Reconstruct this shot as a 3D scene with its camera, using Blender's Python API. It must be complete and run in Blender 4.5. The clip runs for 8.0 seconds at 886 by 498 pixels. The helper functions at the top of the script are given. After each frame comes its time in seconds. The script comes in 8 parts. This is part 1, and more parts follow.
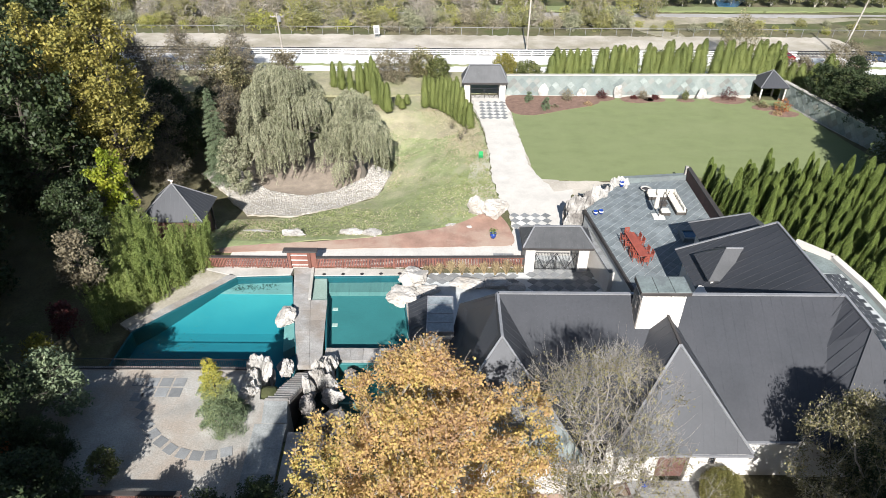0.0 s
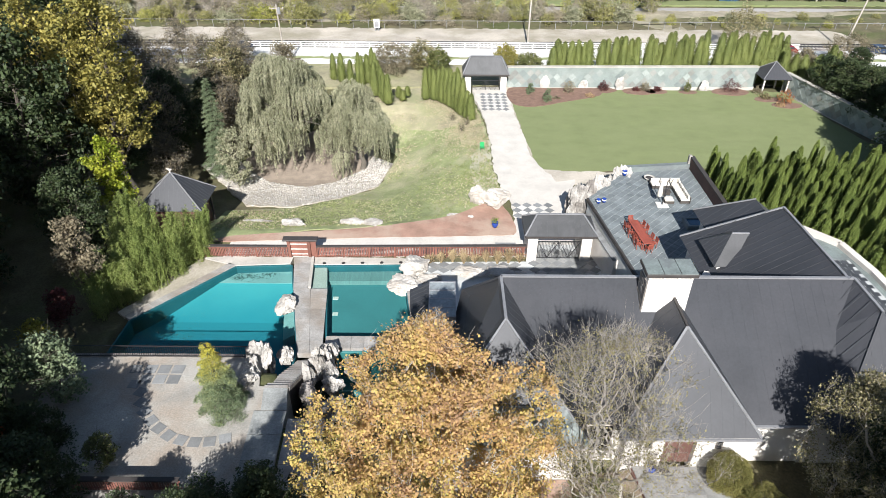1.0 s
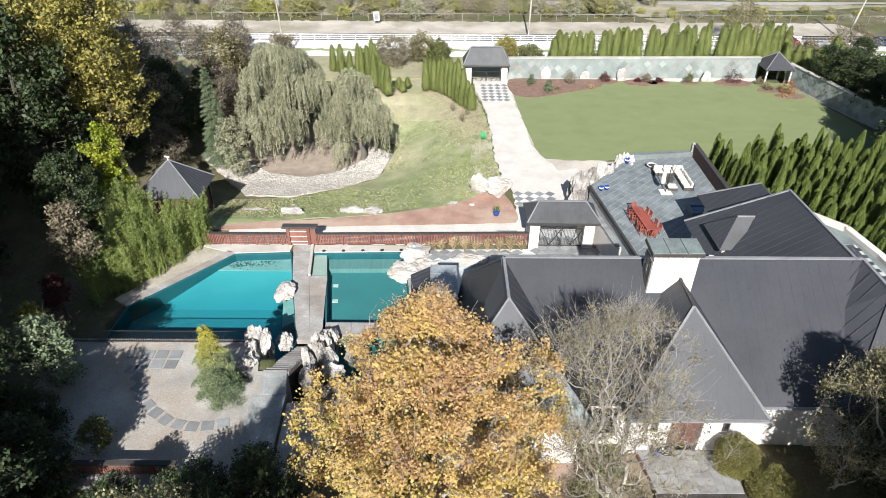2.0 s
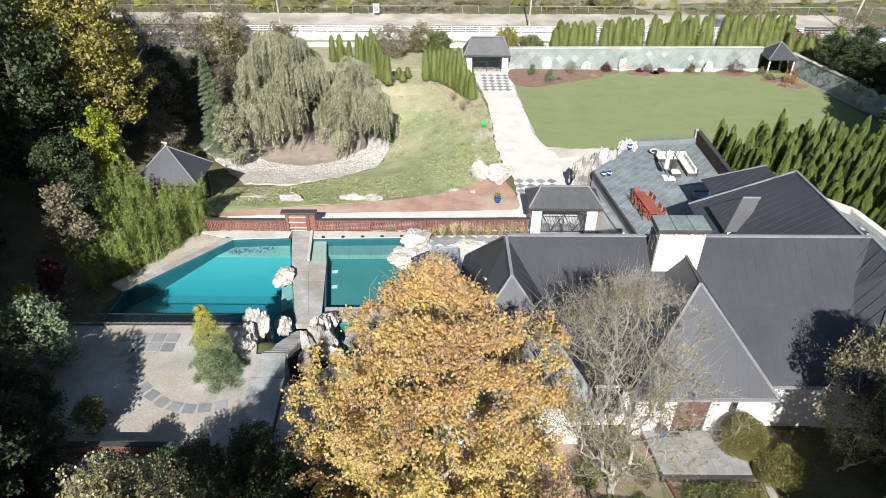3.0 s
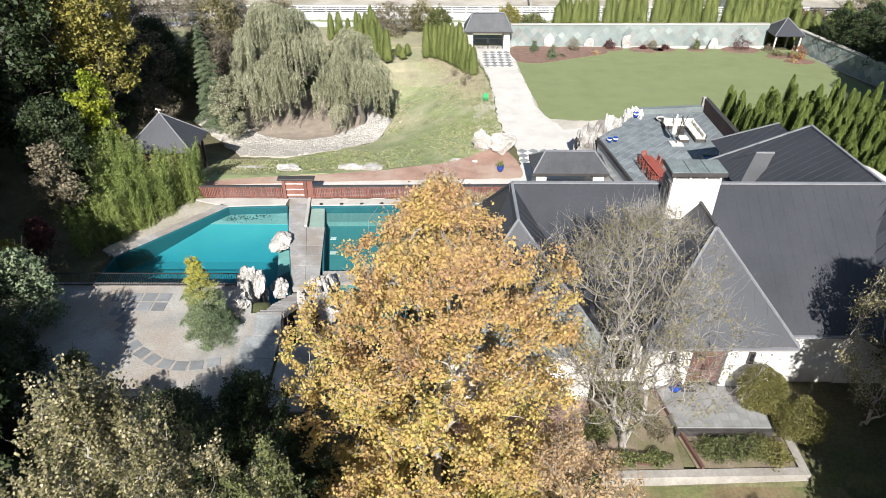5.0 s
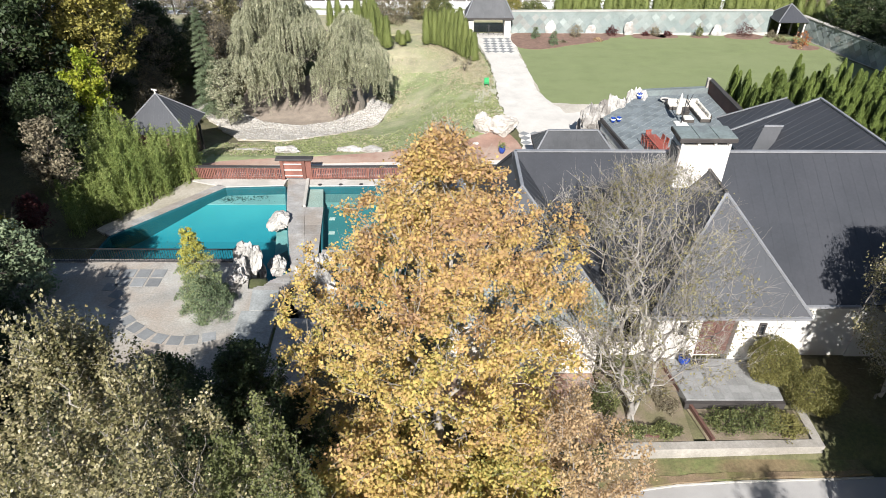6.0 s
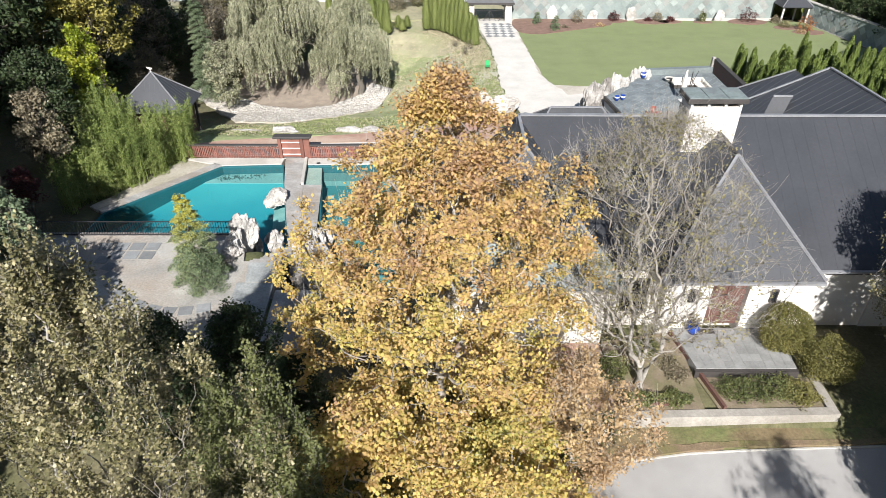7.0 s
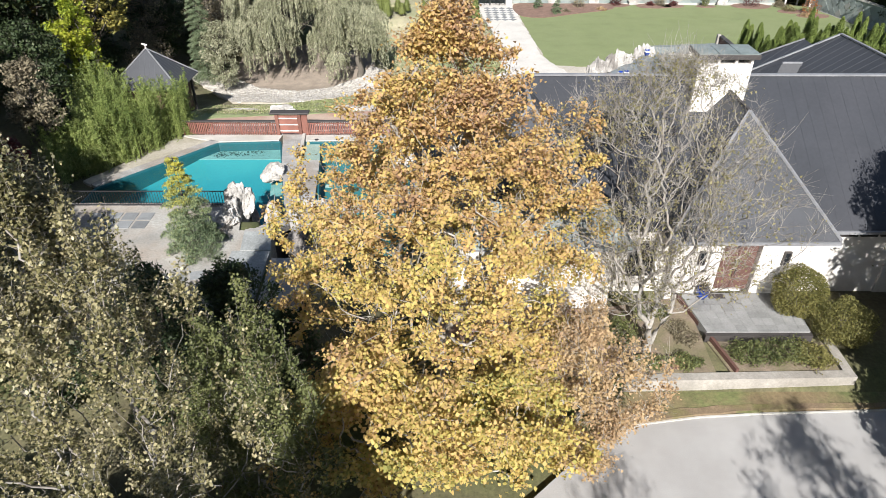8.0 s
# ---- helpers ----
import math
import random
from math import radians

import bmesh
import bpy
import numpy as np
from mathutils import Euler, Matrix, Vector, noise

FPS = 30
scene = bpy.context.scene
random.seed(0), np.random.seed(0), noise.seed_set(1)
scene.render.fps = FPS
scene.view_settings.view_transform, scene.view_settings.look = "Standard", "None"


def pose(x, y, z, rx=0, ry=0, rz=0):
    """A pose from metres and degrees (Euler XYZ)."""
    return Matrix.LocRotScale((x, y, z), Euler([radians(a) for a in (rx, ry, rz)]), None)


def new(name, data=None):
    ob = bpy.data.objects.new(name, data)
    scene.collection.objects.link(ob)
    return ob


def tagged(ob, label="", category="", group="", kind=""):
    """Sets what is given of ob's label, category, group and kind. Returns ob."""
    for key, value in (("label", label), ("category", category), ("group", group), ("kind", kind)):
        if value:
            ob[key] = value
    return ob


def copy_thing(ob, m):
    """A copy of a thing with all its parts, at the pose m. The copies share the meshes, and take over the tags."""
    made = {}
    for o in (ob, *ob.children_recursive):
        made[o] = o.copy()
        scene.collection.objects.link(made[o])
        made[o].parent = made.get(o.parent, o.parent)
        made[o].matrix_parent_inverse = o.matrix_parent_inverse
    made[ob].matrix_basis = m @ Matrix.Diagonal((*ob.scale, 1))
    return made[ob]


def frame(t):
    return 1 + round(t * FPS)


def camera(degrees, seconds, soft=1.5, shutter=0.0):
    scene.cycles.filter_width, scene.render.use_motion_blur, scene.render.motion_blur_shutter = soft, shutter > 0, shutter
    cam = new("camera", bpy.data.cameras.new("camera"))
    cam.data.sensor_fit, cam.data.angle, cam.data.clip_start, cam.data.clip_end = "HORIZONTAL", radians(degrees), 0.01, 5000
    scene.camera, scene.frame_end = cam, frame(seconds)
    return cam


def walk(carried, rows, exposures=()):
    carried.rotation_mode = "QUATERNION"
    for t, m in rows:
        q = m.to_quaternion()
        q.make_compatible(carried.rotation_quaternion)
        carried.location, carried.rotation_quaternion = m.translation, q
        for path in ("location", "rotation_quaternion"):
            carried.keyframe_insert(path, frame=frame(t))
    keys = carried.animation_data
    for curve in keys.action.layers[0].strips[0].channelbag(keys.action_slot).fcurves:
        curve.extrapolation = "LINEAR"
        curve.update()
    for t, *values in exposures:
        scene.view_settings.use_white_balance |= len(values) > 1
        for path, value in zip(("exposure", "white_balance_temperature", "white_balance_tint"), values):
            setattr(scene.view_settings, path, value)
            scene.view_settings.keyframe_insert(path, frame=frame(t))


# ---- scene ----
cam = camera(69.50, 8.0, 0.8)
# seconds, eye, yaw, pitch, roll
ROWS = [
    (0.0, -0.299, -1.066, 35.962, 0.000, -34.759, 0.415),
    (0.5, -0.378, -1.093, 35.351, -0.010, -34.753, 0.397),
    (1.0, -0.443, -1.143, 34.725, -0.020, -34.747, 0.380),
    (1.5, -0.498, -1.208, 34.080, -0.030, -34.742, 0.363),
    (2.0, -0.545, -1.283, 33.409, -0.040, -34.736, 0.345),
    (2.5, -0.587, -1.362, 32.709, -0.051, -34.730, 0.328),
    (3.0, -0.626, -1.443, 31.976, -0.061, -34.724, 0.311),
    (3.5, -0.664, -1.523, 31.209, -0.071, -34.719, 0.293),
    (4.0, -0.703, -1.599, 30.405, -0.081, -34.713, 0.276),
    (4.5, -0.742, -1.671, 29.563, -0.091, -34.707, 0.259),
    (5.0, -0.783, -1.739, 28.685, -0.101, -34.701, 0.241),
    (5.5, -0.825, -1.805, 27.770, -0.111, -34.696, 0.224),
    (6.0, -0.867, -1.870, 26.821, -0.121, -34.690, 0.207),
    (6.5, -0.908, -1.938, 25.839, -0.131, -34.684, 0.189),
    (7.0, -0.947, -2.014, 24.830, -0.142, -34.678, 0.172),
    (7.5, -0.981, -2.102, 23.796, -0.152, -34.673, 0.155),
    (8.0, -1.008, -2.209, 22.744, -0.162, -34.667, 0.137),
]
walk(cam, [(t, pose(x, y, z, 0, 0, yaw) @ pose(0, 0, 0, 90 + pitch) @ pose(0, 0, 0, 0, 0, roll)) for t, x, y, z, yaw, pitch, roll in ROWS])

# ---- light ----
SUN_WAY = Vector((0.06, 1.42, -1.0)).normalized()
world = bpy.data.worlds.new("sky")
scene.world = world
world.use_nodes = True
wn = world.node_tree.nodes
sky = wn.new("ShaderNodeTexSky")
sky.sky_type = 'NISHITA'
sky.sun_disc = False
sky.sun_elevation = math.asin(-SUN_WAY.z)
sky.sun_rotation = math.atan2(-SUN_WAY.x, -SUN_WAY.y)
sky.air_density = 1.0
sky.dust_density = 0.6
wn["Background"].inputs["Strength"].default_value = 0.055
world.node_tree.links.new(sky.outputs["Color"], wn["Background"].inputs["Color"])
sun = new("sun", bpy.data.lights.new("sun", 'SUN'))
sun.data.energy = 5.0
sun.data.angle = radians(0.55)
sun.data.color = (1.0, 0.985, 0.965)
sun.rotation_mode = 'QUATERNION'
sun.rotation_quaternion = SUN_WAY.to_track_quat("-Z", "Y")
sun.location = (0, -40, 60)
scene.view_settings.exposure = 0.95

# ---- materials ----


def ramp(nt, fac, stops):
    r = nt.nodes.new("ShaderNodeValToRGB")
    while len(r.color_ramp.elements) < len(stops):
        r.color_ramp.elements.new(0.5)
    for e, (p, c) in zip(r.color_ramp.elements, stops):
        e.position, e.color = p, (*c, 1)
    nt.links.new(fac, r.inputs["Fac"])
    return r.outputs["Color"]


def noise_node(nt, scale, detail=4.0, rough=0.6, vector=None):
    n = nt.nodes.new("ShaderNodeTexNoise")
    n.inputs["Scale"].default_value = scale
    n.inputs["Detail"].default_value = detail
    n.inputs["Roughness"].default_value = rough
    if vector is not None:
        nt.links.new(vector, n.inputs["Vector"])
    return n.outputs["Fac"]


def mixed(nt, fac, a, b, how='MIX'):
    m = nt.nodes.new("ShaderNodeMix")
    m.data_type, m.blend_type = 'RGBA', how
    for sock, v in ((m.inputs[0], fac), (m.inputs[6], a), (m.inputs[7], b)):
        if isinstance(v, (int, float)):
            sock.default_value = v
        elif isinstance(v, tuple):
            sock.default_value = (*v, 1)
        else:
            nt.links.new(v, sock)
    return m.outputs[2]


def scaled(c, k):
    return tuple(min(1.0, v * k) for v in c)


def material(name, color, rough=0.8, scale=0.6, fine=14.0, vary=0.35, bump=0.3, metal=0.0, second=None, second_at=(0.45, 0.62),
             island=0.0, per_object=0.0, spec=0.5, stretch=None, bump_size=0.03, transmit=0.0):
    """A surface with large patches, fine grain and relief; second is a second colour that comes in patches."""
    m = bpy.data.materials.new(name)
    m.use_nodes = True
    nt = m.node_tree
    b = nt.nodes["Principled BSDF"]
    geo = nt.nodes.new("ShaderNodeNewGeometry")
    vec = geo.outputs["Position"]
    if stretch:
        mp = nt.nodes.new("ShaderNodeMapping")
        mp.inputs["Scale"].default_value = stretch
        nt.links.new(vec, mp.inputs["Vector"])
        vec = mp.outputs["Vector"]
    big = noise_node(nt, scale, 5.0, 0.6, vec)
    small = noise_node(nt, fine, 3.0, 0.7, vec)
    col = ramp(nt, big, [(0.3, scaled(color, 1 - vary)), (0.72, scaled(color, 1 + vary * 0.6))])
    if second:
        patch = noise_node(nt, scale * 0.37, 5.0, 0.65, vec)
        sel = ramp(nt, patch, [(second_at[0], (0, 0, 0)), (second_at[1], (1, 1, 1))])
        col = mixed(nt, sel, col, second)
    grain = ramp(nt, small, [(0.25, (1 - vary,) * 3), (0.75, (1 + vary * 0.4,) * 3)])
    col = mixed(nt, 1.0, col, grain, 'MULTIPLY')
    if island or per_object:
        if island:
            rnd, k = geo.outputs["Random Per Island"], island
        else:
            rnd, k = nt.nodes.new("ShaderNodeObjectInfo").outputs["Random"], per_object
        col = mixed(nt, 1.0, col, ramp(nt, rnd, [(0.0, (1 - k,) * 3), (1.0, (1 + k,) * 3)]), 'MULTIPLY')
    nt.links.new(col, b.inputs["Base Color"])
    b.inputs["Roughness"].default_value = rough
    b.inputs["Metallic"].default_value = metal
    b.inputs["Specular IOR Level"].default_value = spec
    if bump:
        bp = nt.nodes.new("ShaderNodeBump")
        bp.inputs["Strength"].default_value = bump
        bp.inputs["Distance"].default_value = bump_size
        nt.links.new(small, bp.inputs["Height"])
        nt.links.new(bp.outputs["Normal"], b.inputs["Normal"])
    return m


def leaf_material(name, stops, gloss=0.45, through_light=0.35, rise=None, each=0.55):
    """Leaves: each takes a colour of its own from the stops, and lets some light through."""
    m = bpy.data.materials.new(name)
    m.use_nodes = True
    nt = m.node_tree
    b = nt.nodes["Principled BSDF"]
    geo = nt.nodes.new("ShaderNodeNewGeometry")
    big = noise_node(nt, 0.35, 3.0, 0.6, geo.outputs["Position"])
    add = nt.nodes.new("ShaderNodeMath")
    add.operation = 'MULTIPLY_ADD'
    nt.links.new(geo.outputs["Random Per Island"], add.inputs[0])
    add.inputs[1].default_value = each
    sub = nt.nodes.new("ShaderNodeMath")
    sub.operation = 'MULTIPLY_ADD'
    nt.links.new(big, sub.inputs[0])
    sub.inputs[1].default_value, sub.inputs[2].default_value = 1.1, -0.32 + (0.55 - each) / 2
    nt.links.new(sub.outputs[0], add.inputs[2])
    if rise:
        xyz = nt.nodes.new("ShaderNodeSeparateXYZ")
        nt.links.new(geo.outputs["Position"], xyz.inputs[0])
        rm = nt.nodes.new("ShaderNodeMapRange")
        rm.inputs["From Min"].default_value, rm.inputs["From Max"].default_value = rise[0], rise[1]
        rm.inputs["To Min"].default_value, rm.inputs["To Max"].default_value = rise[2], rise[3]
        nt.links.new(xyz.outputs["Z"], rm.inputs["Value"])
        plus = nt.nodes.new("ShaderNodeMath")
        nt.links.new(add.outputs[0], plus.inputs[0])
        nt.links.new(rm.outputs[0], plus.inputs[1])
        add = plus
    n = len(stops)
    col = ramp(nt, add.outputs[0], [(k / max(1, n - 1), c) for k, c in enumerate(stops)])
    nt.links.new(col, b.inputs["Base Color"])
    b.inputs["Roughness"].default_value = gloss
    b.inputs["Specular IOR Level"].default_value = 0.35
    tr = nt.nodes.new("ShaderNodeBsdfTranslucent")
    nt.links.new(col, tr.inputs["Color"])
    mx = nt.nodes.new("ShaderNodeMixShader")
    mx.inputs[0].default_value = through_light
    nt.links.new(b.outputs[0], mx.inputs[1])
    nt.links.new(tr.outputs[0], mx.inputs[2])
    nt.links.new(mx.outputs[0], nt.nodes["Material Output"].inputs["Surface"])
    return m


def water_material(name, tint, ripple=0.04, scale=3.0):
    """Clear tinted water: what lies below shows through, and the sky glints on it."""
    m = bpy.data.materials.new(name)
    m.use_nodes = True
    nt = m.node_tree
    nt.nodes.remove(nt.nodes["Principled BSDF"])
    t = nt.nodes.new("ShaderNodeBsdfTransparent")
    t.inputs["Color"].default_value = (*tint, 1)
    g = nt.nodes.new("ShaderNodeBsdfGlossy")
    g.inputs["Roughness"].default_value = 0.06
    f = nt.nodes.new("ShaderNodeFresnel")
    f.inputs["IOR"].default_value = 1.33
    bp = nt.nodes.new("ShaderNodeBump")
    bp.inputs["Strength"].default_value = ripple
    geo = nt.nodes.new("ShaderNodeNewGeometry")
    nt.links.new(noise_node(nt, scale, 4.0, 0.6, geo.outputs["Position"]), bp.inputs["Height"])
    nt.links.new(bp.outputs["Normal"], g.inputs["Normal"])
    nt.links.new(bp.outputs["Normal"], f.inputs["Normal"])
    mx = nt.nodes.new("ShaderNodeMixShader")
    nt.links.new(f.outputs[0], mx.inputs[0])
    nt.links.new(t.outputs[0], mx.inputs[1])
    nt.links.new(g.outputs[0], mx.inputs[2])
    nt.links.new(mx.outputs[0], nt.nodes["Material Output"].inputs["Surface"])
    return m


M_GROUND = material("wild_ground", (0.16, 0.14, 0.075), 0.95, 0.25, 6.0, 0.45, 0.6, second=(0.085, 0.1, 0.03))
M_MEADOW = material("rough_meadow", (0.265, 0.3, 0.138), 0.95, 0.5, 7.0, 0.35, 0.7, second=(0.41, 0.37, 0.25), second_at=(0.48, 0.72))
M_LAWN = material("mown_lawn", (0.172, 0.203, 0.084), 0.95, 0.5, 9.0, 0.17, 0.6, second=(0.195, 0.222, 0.1), second_at=(0.3, 0.75), stretch=(0.85, 1.25, 1))
M_GRAVEL = material("pale_gravel", (0.56, 0.525, 0.475), 0.95, 0.5, 8.0, 0.16, 0.5)
M_REDPATH = material("red_gravel", (0.36, 0.22, 0.165), 0.95, 0.6, 18.0, 0.25, 0.5, second=(0.42, 0.31, 0.24))
M_MULCH = material("mulch", (0.22, 0.135, 0.1), 0.95, 1.5, 20.0, 0.35, 0.6)
M_SAND = material("sandy_verge", (0.5, 0.45, 0.38), 0.95, 0.2, 5.0, 0.25, 0.4, second=(0.3, 0.27, 0.2))
M_ASPHALT = material("worn_asphalt", (0.36, 0.345, 0.33), 0.9, 0.4, 25.0, 0.12, 0.3, second=(0.3, 0.285, 0.27))
M_ROADFAR = material("pale_road", (0.6, 0.59, 0.57), 0.9, 0.3, 10.0, 0.1, 0.2)
M_CONCRETE = material("pale_concrete", (0.5, 0.475, 0.43), 0.85, 0.7, 16.0, 0.22, 0.3, second=(0.4, 0.375, 0.33))
M_LIMESTONE = material("limestone", (0.56, 0.53, 0.49), 0.9, 1.3, 7.0, 0.35, 0.9, second=(0.3, 0.275, 0.245), bump_size=0.08)
M_DARKROCK = material("weathered_rock", (0.33, 0.3, 0.275), 0.9, 0.8, 6.0, 0.45, 0.8, second=(0.16, 0.145, 0.13), bump_size=0.08)
M_STUCCO = material("white_stucco", (0.64, 0.605, 0.56), 0.9, 0.5, 18.0, 0.1, 0.25, second=(0.54, 0.495, 0.445))
M_ROOF = material("dark_metal_roof", (0.042, 0.044, 0.05), 0.52, 0.35, 6.0, 0.16, 0.05, second=(0.048, 0.049, 0.055), spec=0.42)
# paler than the roof: sun caught on the seams is put into the colour
M_SEAM = material("lit_tone_roof_seam", (0.062, 0.065, 0.071), 0.42, 0.6, 6.0, 0.2, 0.0, spec=0.6)
M_ROOFTRIM = material("grey_metal_flashing", (0.3, 0.3, 0.31), 0.5, 0.8, 9.0, 0.2, 0.1, metal=0.3)
M_DARKTRIM = material("dark_trim", (0.055, 0.048, 0.045), 0.6, 1.0, 9.0, 0.25, 0.1)
M_ROOFGREY = material("weathered_grey_roof", (0.06, 0.061, 0.063), 0.55, 0.6, 6.0, 0.2, 0.05, second=(0.075, 0.075, 0.078), stretch=(2, 2, 0.4))
M_CRAG = material("grey_crag", (0.47, 0.445, 0.41), 0.9, 1.3, 7.0, 0.35, 0.9, second=(0.2, 0.18, 0.16), bump_size=0.08)
M_COPPER = material("green_grey_roof", (0.2, 0.235, 0.225), 0.6, 0.9, 7.0, 0.3, 0.1, second=(0.15, 0.165, 0.165))
M_SLATE = material("slate_tile", (0.17, 0.193, 0.2), 0.7, 1.3, 9.0, 0.25, 0.2, per_object=0.12, second=(0.205, 0.23, 0.235))
M_SLATESTUFF = material("slate_tile_joined", (0.175, 0.198, 0.205), 0.7, 1.3, 9.0, 0.25, 0.2, island=0.12)
M_GROUT = material("pale_joint", (0.5, 0.51, 0.5), 0.9, 1.0, 20.0, 0.15, 0.2)
M_PAVER = material("grey_paver", (0.22, 0.225, 0.225), 0.85, 1.2, 12.0, 0.2, 0.2, per_object=0.2)
M_PALEPAVER = material("pale_paver", (0.58, 0.56, 0.52), 0.85, 1.2, 12.0, 0.15, 0.2, per_object=0.08)
M_REDWOOD = material("red_stained_wood", (0.2, 0.082, 0.06), 0.7, 1.2, 18.0, 0.25, 0.2, per_object=0.25)
M_BROWNWALL = material("brown_panel_wall", (0.12, 0.058, 0.045), 0.7, 0.8, 12.0, 0.25, 0.15)
M_IRON = material("black_iron", (0.025, 0.024, 0.025), 0.5, 2.0, 20.0, 0.2, 0.1)
M_GREYBARK = material("pale_grey_bark", (0.37, 0.34, 0.3), 0.95, 1.2, 10.0, 0.35, 0.5, second=(0.24, 0.21, 0.175))
M_BARK = material("grey_bark", (0.16, 0.14, 0.115), 0.95, 1.5, 14.0, 0.35, 0.6, stretch=(1, 1, 0.35))
M_PALEBARK = material("pale_bark", (0.46, 0.42, 0.37), 0.95, 1.2, 10.0, 0.35, 0.5, second=(0.3, 0.265, 0.22))
M_DARKBARK = material("dark_bark", (0.09, 0.075, 0.06), 0.95, 1.5, 12.0, 0.35, 0.5)
def depth_tinted_plaster(name, stops, near, far):
    """Plaster that pales from the deep end to the shallow one: the water's depth put into its colour, unevenly edged.
    """
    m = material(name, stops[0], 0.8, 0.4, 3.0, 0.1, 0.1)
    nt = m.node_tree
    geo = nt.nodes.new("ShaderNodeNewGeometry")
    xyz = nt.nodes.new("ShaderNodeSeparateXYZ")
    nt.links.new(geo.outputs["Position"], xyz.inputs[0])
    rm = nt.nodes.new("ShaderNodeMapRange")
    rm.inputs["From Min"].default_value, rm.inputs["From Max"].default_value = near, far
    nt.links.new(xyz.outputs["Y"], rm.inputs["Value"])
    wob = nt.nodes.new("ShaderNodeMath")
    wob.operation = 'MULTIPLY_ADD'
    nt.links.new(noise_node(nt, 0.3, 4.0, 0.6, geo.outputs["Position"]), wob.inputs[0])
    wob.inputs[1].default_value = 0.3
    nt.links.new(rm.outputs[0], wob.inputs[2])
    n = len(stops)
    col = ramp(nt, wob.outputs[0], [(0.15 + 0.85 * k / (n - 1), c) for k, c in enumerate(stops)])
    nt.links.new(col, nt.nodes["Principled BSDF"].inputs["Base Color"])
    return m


# deep teal to pale: light lost with water depth is painted into the floor
M_POOLTEAL = depth_tinted_plaster("depth_tinted_teal_plaster", [(0.01, 0.155, 0.21), (0.012, 0.18, 0.235), (0.016, 0.215, 0.26), (0.05, 0.3, 0.32)], 33.0, 46.0)
M_POOLTEAL2 = material("green_teal_pool_plaster", (0.05, 0.19, 0.195), 0.8, 0.35, 8.0, 0.12, 0.1)
# the stripes stand for the fence's reflection in the water above the shelf
M_LAPSHELF = material("lap_shelf_reflection_stripes", (0.15, 0.25, 0.235), 0.8, 0.8, 8.0, 0.2, 0.1, stretch=(9, 0.4, 1))
M_POOLSHELF = material("pool_shelf_plaster", (0.25, 0.4, 0.38), 0.8, 0.8, 8.0, 0.2, 0.1)
M_POOLWALL = material("dark_pool_tile", (0.012, 0.1, 0.12), 0.6, 0.6, 9.0, 0.2, 0.05)
M_WATER = water_material("pool_water", (0.6, 0.85, 0.85))
M_TUBWATER = water_material("tub_water", (0.5, 0.72, 0.68), 0.15, 6.0)

# ---- mesh tools ----


def part(name, bm, mat, parent=None, label="", smooth=False):
    """Links a bmesh, made in world places, as one mesh object under a thing or a part."""
    me = bpy.data.meshes.new(name)
    if parent is not None:
        base = Vector(parent.location)
        up = parent.parent
        while up is not None:
            base += up.location
            up = up.parent
        bmesh.ops.translate(bm, verts=bm.verts, vec=-base)
    bmesh.ops.recalc_face_normals(bm, faces=bm.faces)
    bm.to_mesh(me)
    bm.free()
    me.materials.append(mat)
    if smooth:
        me.polygons.foreach_set("use_smooth", [True] * len(me.polygons))
    ob = new(name, me)
    ob.parent = parent
    if label:
        ob["label"] = label
    return ob


def thing(name, at, label, category, group=""):
    ob = new(name)
    ob.empty_display_size = 0.3
    ob.location = at
    return tagged(ob, label, category, group)


def arrays(name, verts, faces, mat, parent=None, smooth=False):
    """A mesh object from arrays of places (local to its parent) and of faces with equal corner counts."""
    verts, faces = np.asarray(verts, np.float32), np.asarray(faces, np.int32)
    me = bpy.data.meshes.new(name)
    k = faces.shape[1]
    me.vertices.add(len(verts))
    me.vertices.foreach_set("co", verts.ravel())
    me.loops.add(faces.size)
    me.loops.foreach_set("vertex_index", faces.ravel())
    me.polygons.add(len(faces))
    me.polygons.foreach_set("loop_start", np.arange(0, faces.size, k, dtype=np.int32))
    me.polygons.foreach_set("loop_total", np.full(len(faces), k, np.int32))
    if smooth:
        me.polygons.foreach_set("use_smooth", np.ones(len(faces), bool))
    me.update(calc_edges=True)
    me.validate()
    me.materials.append(mat)
    ob = new(name, me)
    ob.parent = parent
    return ob


def box(bm, x0, x1, y0, y1, z0, z1, bevel=0.0, m=None):
    vs = [bm.verts.new((x, y, z)) for z in (z0, z1) for x, y in ((x0, y0), (x1, y0), (x1, y1), (x0, y1))]
    fs = [bm.faces.new([vs[i] for i in f]) for f in ((3, 2, 1, 0), (4, 5, 6, 7), (0, 1, 5, 4), (1, 2, 6, 5), (2, 3, 7, 6), (3, 0, 4, 7))]
    if m is not None:
        bmesh.ops.transform(bm, matrix=m, verts=vs)
    if bevel:
        bmesh.ops.bevel(bm, geom=list({e for f in fs for e in f.edges}), offset=bevel, segments=1, affect='EDGES')
    return bm


def prism(bm, poly, z0, z1):
    """A flat polygon of (x, y), drawn up from z0 to z1."""
    lo = [bm.verts.new((x, y, z0)) for x, y in poly]
    hi = [bm.verts.new((x, y, z1)) for x, y in poly]
    n = len(poly)
    bm.faces.new(lo[::-1])
    bm.faces.new(hi)
    for i in range(n):
        bm.faces.new((lo[i], lo[(i + 1) % n], hi[(i + 1) % n], hi[i]))
    return bm


